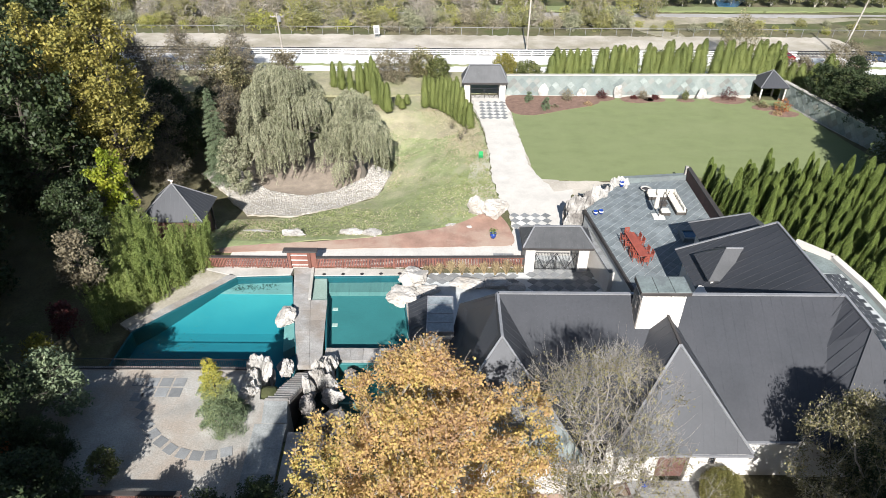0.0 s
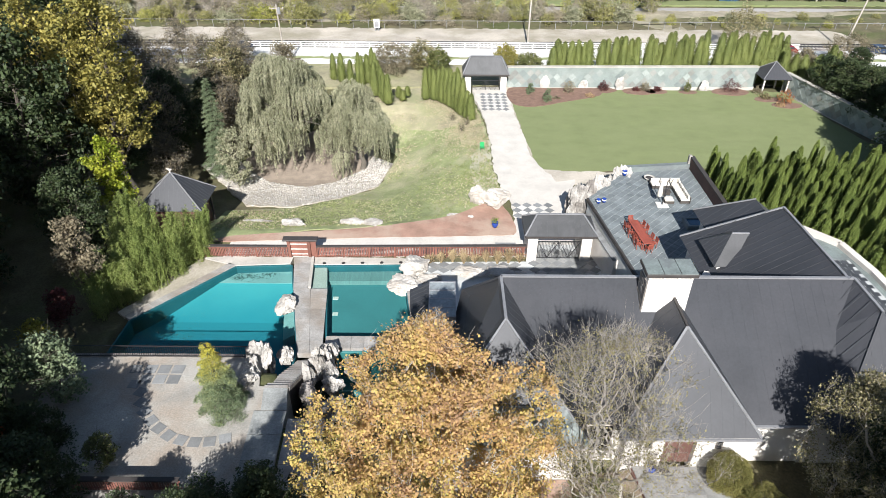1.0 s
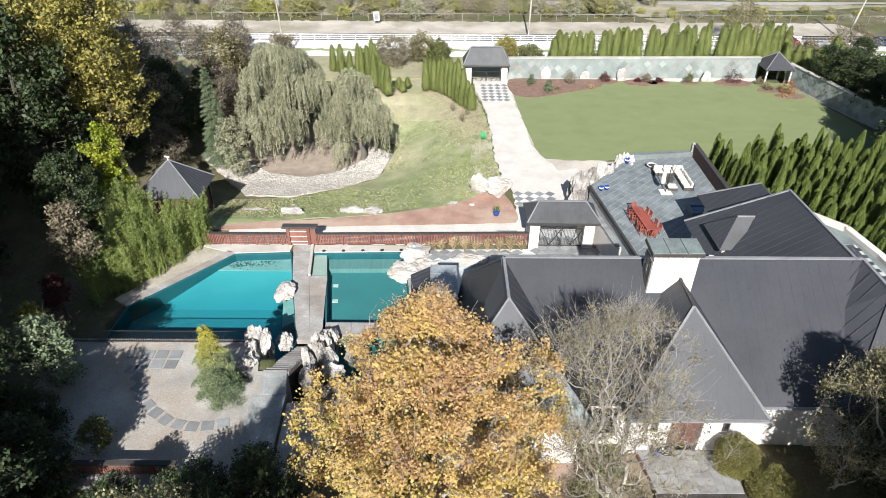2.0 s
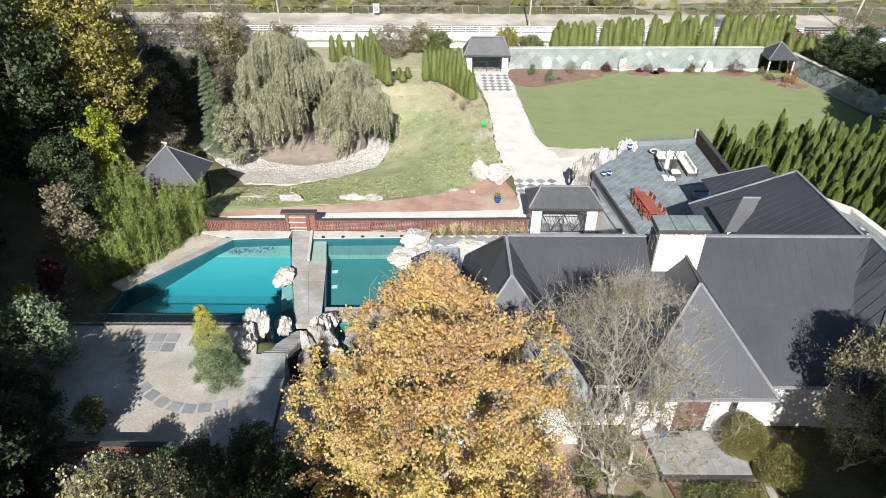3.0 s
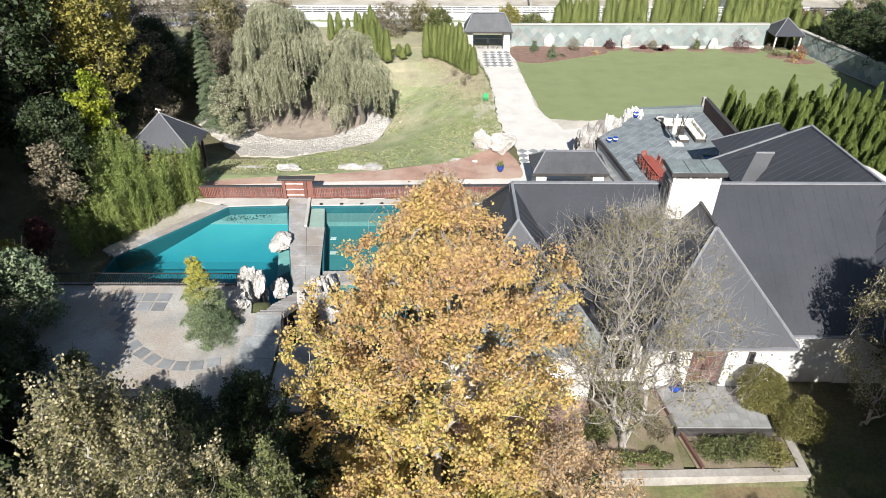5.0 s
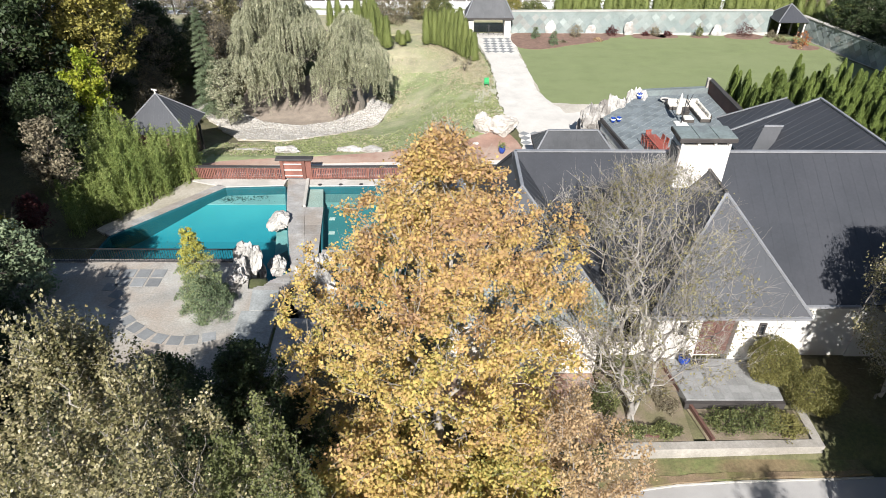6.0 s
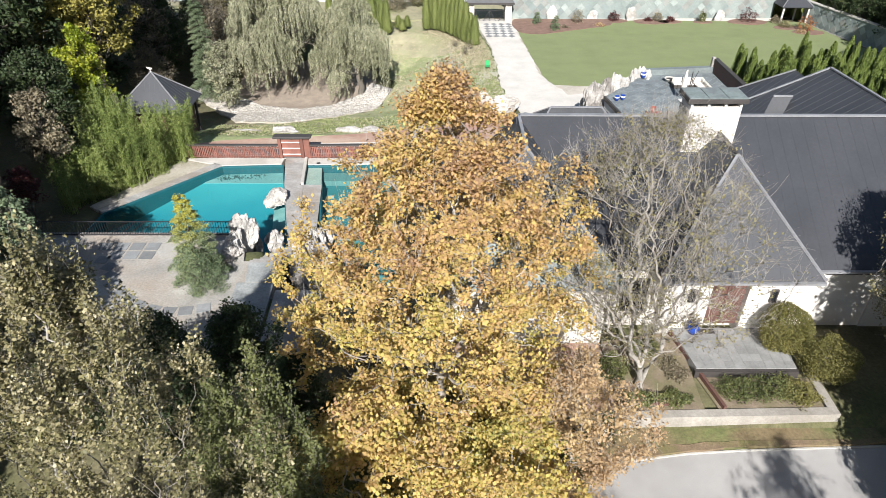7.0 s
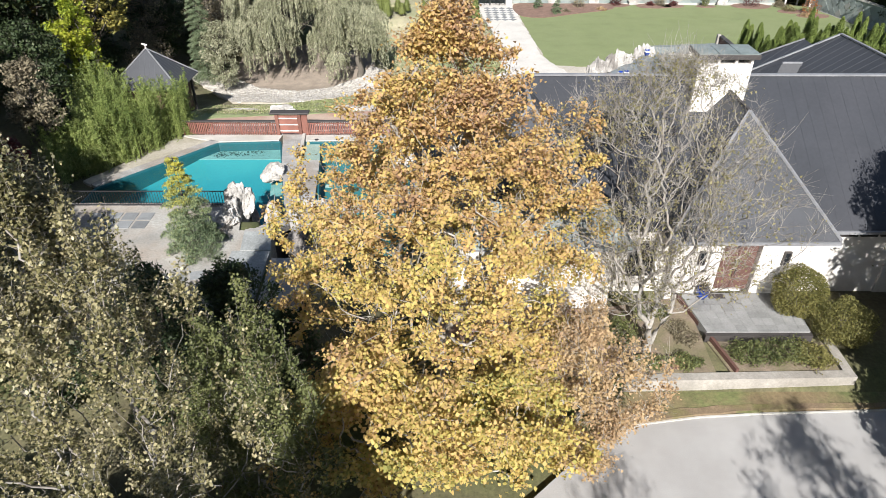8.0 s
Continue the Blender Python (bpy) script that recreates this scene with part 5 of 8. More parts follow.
def stone_wall(name, a, b, z0, z1, label, thick=0.45, diamonds=True):
    w = thing(name, ((a[0] + b[0]) / 2, (a[1] + b[1]) / 2, z0), label, "wall")
    w["kind"] = "structure"
    part("wall_body", beam(bmesh.new(), (*a, (z0 + z1) / 2), (*b, (z0 + z1) / 2), thick, z1 - z0), M_WALLSTONE, w)
    part("coping", beam(bmesh.new(), (*a, z1 + 0.05), (*b, z1 + 0.05), thick + 0.2, 0.12), M_CONCRETE, w, "grey coping")
    part("plinth", beam(bmesh.new(), (*a, z0 + 0.25), (*b, z0 + 0.25), thick + 0.1, 0.5), M_CONCRETE, w, "pale plinth")
    d = Vector((b[0] - a[0], b[1] - a[1], 0))
    length = d.length
    d.normalize()
    s = Vector((d.y, -d.x, 0))
    if s.y > 0:
        s = -s
    rnd = random.Random(int(a[0] * 7))
    shared = {}
    for row in range(4):
        n = int(length / 1.15)
        for k in range(n):
            if rnd.random() < 0.36:
                continue
            c = Vector((a[0], a[1], z0 + 0.85 + row * 0.62)) + d * (k + 0.5 + 0.5 * (row % 2)) * 1.15 + s * (thick / 2)
            kind = rnd.randrange(3)
            mat = (M_WALLTILE, M_WALLTILE2, M_WALLTILE3)[kind]
            if kind not in shared:
                bm = bmesh.new()
                vs = [bm.verts.new(d * i * 0.56 + Vector((0, 0, j * 0.56)) + s * o) for o in (-0.02, 0.03) for i, j in ((-1, 0), (0, -1), (1, 0), (0, 1))]
                for f in ((3, 2, 1, 0), (4, 5, 6, 7), (0, 1, 5, 4), (1, 2, 6, 5), (2, 3, 7, 6), (3, 0, 4, 7)):
                    bm.faces.new([vs[i] for i in f])
                bmesh.ops.recalc_face_normals(bm, faces=bm.faces)
                me = bpy.data.meshes.new("tile")
                bm.to_mesh(me)
                bm.free()
                me.materials.append(mat)
                shared[kind] = me
            ob = new("tile", shared[kind])
            ob.parent = w
            ob.location = c - Vector(w.location)
    return w


M_WALLSTONE = material("grey_green_wall", (0.22, 0.255, 0.24), 0.85, 0.5, 8.0, 0.2, 0.3, second=(0.27, 0.3, 0.28))
M_WALLTILE = material("wall_tile_grey", (0.2, 0.232, 0.222), 0.8, 0.8, 9.0, 0.2, 0.2, per_object=0.14)
M_WALLTILE2 = material("wall_tile_pale", (0.28, 0.31, 0.29), 0.8, 0.8, 9.0, 0.2, 0.2, per_object=0.15)
M_WALLTILE3 = material("wall_tile_rust", (0.245, 0.25, 0.23), 0.8, 0.8, 9.0, 0.2, 0.2, per_object=0.2)
stone_wall("garden_wall", (9.0, 92.2), (46.6, 93.0), -0.6, 2.95, "tall grey-green garden wall set with diamond stone tiles")
stone_wall("garden_wall", (50.4, 91.5), (56.5, 66.0), -0.6, 2.6, "tall garden wall in the shade of trees")
stone_wall("garden_wall", (56.5, 66.0), (58.0, 50.0), -0.6, 2.6, "tall garden wall in the shade of trees")


def iron_railing(a, b, z, h=1.05):
    r = thing("railing", ((a[0] + b[0]) / 2, (a[1] + b[1]) / 2, z), "black iron railing along the patio edge", "railing")
    for zz in (z + 0.1, z + h):
        part("rail", beam(bmesh.new(), (*a, zz), (*b, zz), 0.05, 0.05), M_IRON, r)
    n = int(math.hypot(b[0] - a[0], b[1] - a[1]) / 0.16)
    me = None
    for k in range(n + 1):
        p = Vector((*a, z)).lerp(Vector((*b, z)), k / n)
        if me is None:
            ob = part("baluster", rod(bmesh.new(), p, p + Vector((0, 0, h)), 0.016, n=5), M_IRON, r)
            me, first = ob.data, p
        else:
            ob = new("baluster", me)
            ob.parent, ob.location = r, p - first
    return r


iron_railing((-26.5, 31.6), (-13.6, 31.6), 2.55)

# ---- trees and shrubs ----
L_SPARSE = leaf_material("last_olive_tan_leaves", [(0.11, 0.1, 0.045), (0.2, 0.18, 0.08), (0.3, 0.265, 0.13), (0.38, 0.33, 0.2)], 0.7, 0.3, None, 0.35)
L_GOLD = leaf_material("golden_leaves", [(0.21, 0.13, 0.085), (0.36, 0.222, 0.125), (0.465, 0.298, 0.138), (0.52, 0.352, 0.142), (0.545, 0.4, 0.14), (0.52, 0.415, 0.125), (0.4, 0.365, 0.105), (0.26, 0.27, 0.085)], 0.75, 0.34, (4.0, 17.0, 0.17, -0.17), 0.42)
L_BROWN = leaf_material("pinkish_brown_leaves", [(0.28, 0.185, 0.12), (0.42, 0.29, 0.17), (0.5, 0.36, 0.19), (0.54, 0.41, 0.17)], 0.7, 0.35, None, 0.25)
L_OLIVE = leaf_material("olive_leaves", [(0.045, 0.047, 0.02), (0.105, 0.1, 0.042), (0.2, 0.178, 0.082), (0.34, 0.295, 0.16), (0.54, 0.475, 0.32)], 0.45, 0.2, None, 0.65)
L_DULL = leaf_material("dull_green_leaves", [(0.045, 0.06, 0.022), (0.09, 0.105, 0.035), (0.16, 0.17, 0.06), (0.28, 0.27, 0.11)], 0.6, 0.2)
L_OLIVEGREEN = leaf_material("olive_green_leaves", [(0.05, 0.065, 0.022), (0.1, 0.115, 0.04), (0.19, 0.2, 0.075), (0.32, 0.31, 0.15)], 0.7, 0.25, None, 0.25)
# dark enough to stand for deep shade even where sun reaches the leaves
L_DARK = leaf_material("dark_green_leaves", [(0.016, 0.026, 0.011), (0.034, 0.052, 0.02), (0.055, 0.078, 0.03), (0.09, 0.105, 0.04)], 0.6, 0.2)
L_YELLOW = leaf_material("bright_yellow_green_leaves", [(0.13, 0.19, 0.02), (0.25, 0.31, 0.03), (0.36, 0.39, 0.045), (0.44, 0.42, 0.06)], 0.5, 0.4)
L_POPLAR = leaf_material("yellowing_leaves", [(0.11, 0.115, 0.03), (0.22, 0.205, 0.055), (0.36, 0.31, 0.08), (0.46, 0.39, 0.11)], 0.6, 0.3)
L_WILLOW = leaf_material("grey_green_willow_leaves", [(0.12, 0.125, 0.07), (0.26, 0.265, 0.16), (0.39, 0.385, 0.255), (0.52, 0.49, 0.35)], 0.6, 0.25, None, 0.45)
L_ARBOR = leaf_material("arborvitae_green", [(0.06, 0.088, 0.02), (0.11, 0.15, 0.034), (0.155, 0.2, 0.046), (0.2, 0.235, 0.062)], 0.7, 0.15)
L_ARBORFAR = leaf_material("arborvitae_olive_green", [(0.07, 0.092, 0.026), (0.12, 0.145, 0.042), (0.165, 0.19, 0.055), (0.205, 0.22, 0.07)], 0.65, 0.15)
# far foliage: paler copies of the leaf colours, with haze painted in
L_FARGREY = leaf_material("hazed_grey_brown_leaves", [(0.19, 0.17, 0.12), (0.3, 0.265, 0.19), (0.4, 0.35, 0.25), (0.48, 0.42, 0.31)], 0.65, 0.25)
L_FAROLIVE = leaf_material("hazed_olive_leaves", [(0.14, 0.14, 0.06), (0.25, 0.245, 0.1), (0.35, 0.33, 0.13), (0.44, 0.4, 0.2)], 0.65, 0.25)
L_FARYELLOW = leaf_material("hazed_yellow_green_leaves", [(0.2, 0.22, 0.06), (0.32, 0.33, 0.09), (0.42, 0.4, 0.12), (0.5, 0.46, 0.2)], 0.65, 0.25)
L_BAMBOO = leaf_material("bamboo_leaves", [(0.06, 0.09, 0.02), (0.14, 0.185, 0.045), (0.23, 0.275, 0.075), (0.36, 0.38, 0.15)], 0.6, 0.2)
L_SPRUCE = leaf_material("blue_green_needles", [(0.08, 0.11, 0.06), (0.15, 0.195, 0.11), (0.21, 0.255, 0.145), (0.27, 0.3, 0.17)], 0.6, 0.2)
L_CONIFER = leaf_material("gold_tipped_needles", [(0.075, 0.11, 0.055), (0.14, 0.185, 0.1), (0.21, 0.255, 0.14), (0.27, 0.3, 0.12), (0.4, 0.37, 0.07), (0.47, 0.42, 0.06)], 0.7, 0.15, (5.4, 7.6, -0.2, 0.42))
L_SPRUCETOP = leaf_material("golden_needles", [(0.16, 0.15, 0.025), (0.27, 0.24, 0.035), (0.35, 0.29, 0.05)], 0.6, 0.25)
L_RED = leaf_material("dark_red_leaves", [(0.05, 0.014, 0.016), (0.1, 0.028, 0.028), (0.17, 0.06, 0.05)], 0.5, 0.3)
L_RUST = leaf_material("rust_orange_leaves", [(0.24, 0.07, 0.03), (0.36, 0.14, 0.05), (0.4, 0.2, 0.09)], 0.5, 0.3)
L_GREY = leaf_material("grey_brown_leaves", [(0.1, 0.085, 0.055), (0.19, 0.16, 0.105), (0.28, 0.24, 0.155), (0.36, 0.3, 0.2)], 0.6, 0.3)
L_BOX = leaf_material("clipped_olive_leaves", [(0.06, 0.062, 0.018), (0.135, 0.13, 0.038), (0.21, 0.19, 0.06), (0.29, 0.25, 0.095)], 0.6, 0.25, None, 0.5)

# the large autumn tree before the house, with smaller ones at its foot
grown_tree("autumn_tree", (-1.0, 16.9, 2.2), 15.7, 6.6, "tall broadleaf tree full of golden orange autumn leaves", L_GOLD, M_PALEBARK, 11, 0.06, 1150, 112, 0.13, 0.21, 0.92, (0.2, 0.9), 0.2, 0.35, 0.0, 0.5, 0.8, 0.34, 0.0115, 4, 0.5, fill=0.5, flat=0.65, aspect=0.8, along=(0.62, 1.12), lobes=0.24)
grown_tree("small_autumn_tree", (4.0, 13.9, 2.2), 6.4, 2.9, "small tree with pinkish tan leaves and bare twigs", L_BROWN, M_PALEBARK, 12, 0.1, 480, 42, 0.11, 0.17, 0.6, (0.3, 0.3), 0.12, 0.4, 0.0, 0.6, 1.0, 0.5, 0.008, 4, 0.45, 2, 0.5, flat=0.6, aspect=0.75, lobes=0.22)
grown_tree("small_autumn_tree", (-3.4, 12.0, 2.1), 6.4, 3.2, "small yellow-leaved tree under the larger one", L_GOLD, M_PALEBARK, 13, 0.1, 420, 52, 0.15, 0.2, 0.7, (0, 0.2), 0.12, 0.4, 0.06, 0.6, 1.0, 0.5, 0.007, 2, 0.4, 2, flat=0.55, aspect=0.8, lobes=0.25)
grown_tree("small_autumn_tree", (1.6, 12.8, 2.1), 5.0, 2.6, "small yellow-leaved tree under the larger one", L_GOLD, M_PALEBARK, 14, 0.1, 340, 46, 0.15, 0.2, 0.7, (0, 0.2), 0.12, 0.4, 0.08, 0.6, 1.0, 0.5, 0.007, 2, 0.4, 2, flat=0.55, aspect=0.8, lobes=0.25)

# the nearly bare tree before the entrance
grown_tree("bare_tree", (8.12, 18.4, 2.7), 13.0, 4.7, "pale-barked tree with almost bare branching twigs", L_SPARSE, M_GREYBARK, 21, 0.24, 1600, 10, 0.1, 0.2, 0.6, (-0.9, 1.0), 0.16, 0.5, -0.15, 0.5, 1.1, 0.5, 0.0085, 5, 0.55, 3, 0.45, 0.6, aspect=0.7)
# near trees on the pool side
grown_tree("olive_tree_near", (-10.4, 9.3, 2.0), 14.6, 4.9, "tall upright tree with thinning olive and tan leaves", L_OLIVE, M_GREYBARK, 31, 0.08, 1350, 46, 0.095, 0.085, 0.75, (0.3, -0.2), 0.08, 0.7, 0.14, 1.0, 2.6, 0.3, 0.0065, 2, 0.3, 5, 0.5, flat=1.8, aspect=0.75, along=(0.3, 1.25), lobes=0.22, shoots=260)
grown_tree("green_tree_near", (-6.5, 10.2, 2.0), 11.4, 2.3, "slender tree with dull green and olive leaves", L_OLIVEGREEN, M_GREYBARK, 32, 0.1, 600, 50, 0.09, 0.1, 1.0, (0.1, 0.2), 0.08, 0.7, 0.06, 0.9, 2.4, 0.3, 0.0065, 2, 0.3, 3, 0.48, flat=1.8, aspect=0.75, along=(0.3, 1.25), lobes=0.22, shoots=90)
# beside the east front
grown_tree("sparse_tree", (20.8, 20.0, 2.6), 10.2, 2.4, "sparse tree with olive leaves and pale branches", L_OLIVE, M_PALEBARK, 41, 0.2, 420, 34, 0.12, 0.2, 0.6, (-0.6, 0), 0.15, 0.6, 0.0, 0.5, 1.4, 0.5, 0.008, 3, 0.45, 2)
# trees beyond the picture's edge whose shade lies on drive, roof and patio
for k, (x, y, hh, r) in enumerate([(25.5, 9.0, 17.0, 4.6), (31.0, 14.5, 15.0, 4.6), (21.6, 5.2, 12.5, 3.6), (33, 3, 15, 5), (20.8, 11.0, 16.8, 4.3), (26.9, 16.0, 16.4, 3.4), (18.9, 9.0, 9.5, 3.0), (21.8, 12.4, 9.0, 3.2), (23.5, 8.6, 10.0, 3.4), (18.4, 4.6, 9.0, 2.8), (24.0, 20.0, 8.0, 2.6)]):
    tree("tall_tree", (x, y, 2.0), hh, r, "tall dark tree beside the driveway", L_DARK, M_BARK, 50 + k, 0.16, 18, 150, 120, 0.26, 0.85, 0.6, trunk=0.25)
for k, (x, y, hh, r) in enumerate([(11.9, -4.6, 15.2, 2.5), (17.0, -3.6, 15.5, 2.8), (4.4, -5.6, 13.4, 3.0)]):
    grown_tree("thin_tree", (x, y, 2.0), hh, r, "half bare tree across the driveway", L_DULL, M_BARK, 58 + k, 0.3, 320, 26 if k < 2 else 2, 0.16, 0.3, 0.6, (0.3, 0), 0.25, 0.5, 0.0, 0.5, 1.0, 0.5, 0.014, 2, 0.5)
# unseen trees added behind the viewpoint to shade the ground and lower foliage
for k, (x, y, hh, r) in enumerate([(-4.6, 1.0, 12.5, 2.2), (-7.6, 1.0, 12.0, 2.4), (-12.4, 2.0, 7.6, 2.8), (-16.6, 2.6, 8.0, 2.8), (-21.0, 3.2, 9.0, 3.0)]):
    tree("understorey_tree", (x, y, 2.0), hh, r, "unseen dense dark tree added to shade the ground beyond it", L_DARK, M_BARK, 150 + k, 0.05, 14, 130, 110, 0.28, 0.8, 0.5, trunk=0.16)
# low trees below the patio; their deep shade is put into the leaf colour
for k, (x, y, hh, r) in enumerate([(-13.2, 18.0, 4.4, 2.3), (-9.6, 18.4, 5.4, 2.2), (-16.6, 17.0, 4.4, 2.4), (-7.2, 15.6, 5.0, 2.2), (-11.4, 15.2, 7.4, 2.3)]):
    tree("shaded_tree", (x, y, 2.2), hh, r, "low tree below the patio, deep shade put into its leaf colour", L_DARK, M_DARKBARK, 170 + k, 0.05, 14, 110, 130, 0.14, 0.5, 0.5, trunk=0.1)
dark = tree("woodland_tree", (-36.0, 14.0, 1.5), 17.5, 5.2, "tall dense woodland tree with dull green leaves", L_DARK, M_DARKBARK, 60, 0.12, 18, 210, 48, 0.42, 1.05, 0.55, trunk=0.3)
# small copies round (-24, 20) are added to darken the patio's shaded west end
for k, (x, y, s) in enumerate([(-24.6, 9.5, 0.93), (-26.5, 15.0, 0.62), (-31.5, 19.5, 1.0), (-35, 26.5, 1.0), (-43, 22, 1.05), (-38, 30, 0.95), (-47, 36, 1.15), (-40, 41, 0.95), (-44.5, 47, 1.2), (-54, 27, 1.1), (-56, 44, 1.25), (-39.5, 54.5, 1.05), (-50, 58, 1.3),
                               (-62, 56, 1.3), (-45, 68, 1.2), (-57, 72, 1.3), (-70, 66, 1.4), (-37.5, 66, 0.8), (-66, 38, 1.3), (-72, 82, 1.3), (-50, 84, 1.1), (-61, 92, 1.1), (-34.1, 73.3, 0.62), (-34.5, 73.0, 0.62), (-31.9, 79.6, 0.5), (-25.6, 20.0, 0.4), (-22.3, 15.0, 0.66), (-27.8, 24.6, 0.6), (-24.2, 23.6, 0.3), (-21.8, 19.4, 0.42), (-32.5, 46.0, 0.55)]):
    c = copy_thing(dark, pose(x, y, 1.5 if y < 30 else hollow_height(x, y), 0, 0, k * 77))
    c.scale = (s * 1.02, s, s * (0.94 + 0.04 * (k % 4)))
brown = tree("woodland_tree", (-34.0, 70.5, 0.0), 8.0, 3.2, "bare brownish woodland tree with sparse dry leaves", L_GREY, M_BARK, 61, 0.15, 18, 120, 26, 0.22, 0.8, 0.6, trunk=0.16, twigs=6, twig_r=0.02)
for k, (x, y, s) in enumerate([(-40, 86, 1.1), (-47, 94, 1.0), (-36, 79.5, 0.9), (-33, 99, 0.95), (-55, 100, 1.05), (-33.2, 67.2, 0.8), (-43, 102, 0.9), (-66, 102, 1.1), (-29.4, 78.2, 1.05), (-29.9, 81.4, 0.95), (-30, 91, 0.9), (-36, 92, 0.95)]):
    c = copy_thing(brown, pose(x, y, hollow_height(x, y), 0, 0, k * 101))
    c.scale = (s, s, s)
tree("poplar", (-34.2, 60.5, 0), 22.5, 4.3, "tall tree with yellowing leaves above the dark wood", L_POPLAR, M_DARKBARK, 62, 0.2, 30, 200, 75, 0.34, 0.95, 0.6, (0.3, 0), 0.3, fill=0.5)
tree("poplar", (-41.5, 62.0, 0), 20.0, 3.8, "tall tree with thin yellow-green leaves", L_POPLAR, M_DARKBARK, 63, 0.2, 26, 150, 60, 0.34, 0.95, 0.6, (0.3, 0), 0.28, fill=0.5)
tree("yellow_maple", (-31.6, 51.6, 0), 9.8, 2.3, "maple with bright yellow-green leaves", L_YELLOW, M_DARKBARK, 64, 0.25, 14, 75, 70, 0.26, 0.55, 0.6, trunk=0.14)
tree("grey_leaf_tree", (-29.0, 39.6, 0), 9.0, 1.9, "small tree with pale grey-brown leaves", L_GREY, M_DARKBARK, 65, 0.45, 12, 60, 60, 0.22, 0.55, 0.7, trunk=0.12)
tree("dark_pine", (-25.2, 27.6, 1.8), 6.2, 2.2, "dark conifer-like shrub tree with sunlit tips", L_SPRUCE, M_DARKBARK, 66, 0.2, 12, 60, 70, 0.22, 0.6, 0.8, trunk=0.12)
tree("golden_shrub_tree", (-27.6, 30.5, 1.5), 5.2, 1.2, "slim shrub with golden leaves in dark shade", L_SPRUCETOP, M_DARKBARK, 67, 0.5, 8, 28, 50, 0.2, 0.5, 0.8, trunk=0.08)
tree("red_maple", (-29.6, 36.3, 0), 5.0, 1.3, "small maple with dark red leaves", L_RED, M_DARKBARK, 68, 0.35, 10, 45, 55, 0.2, 0.5, 0.8, trunk=0.08)
tree("small_green_tree", (-20.2, 22.6, 2.5), 2.6, 1.1, "small light green shrub tree on the patio", L_DULL, M_DARKBARK, 69, 0.25, 9, 40, 60, 0.14, 0.32, 0.8, trunk=0.06)
tree("orange_tree", (-26.4, 21.6, 2.0), 4.2, 1.6, "low tree with a few orange leaves", L_RUST, M_DARKBARK, 70, 0.3, 9, 40, 40, 0.17, 0.5, 0.8, trunk=0.08)
tree("olive_tree", (-30.5, 86.0, -0.3), 9.0, 4.2, "rounded olive-green tree behind the willow", L_OLIVE, M_DARKBARK, 71, 0.15, 18, 120, 60, 0.28, 0.85, 0.5, trunk=0.18)
tree("olive_tree", (-24.0, 92.0, -0.3), 6.5, 3.2, "rounded brown-green tree behind the willow", L_GREY, M_DARKBARK, 72, 0.15, 14, 90, 60, 0.26, 0.8, 0.5, trunk=0.15)
tree("olive_tree", (-25.2, 67.0, -3.4), 7.6, 2.3, "bushy grey-green tree beside the willow", L_WILLOW, M_DARKBARK, 73, 0.1, 12, 70, 70, 0.2, 0.6, 0.6, trunk=0.1)


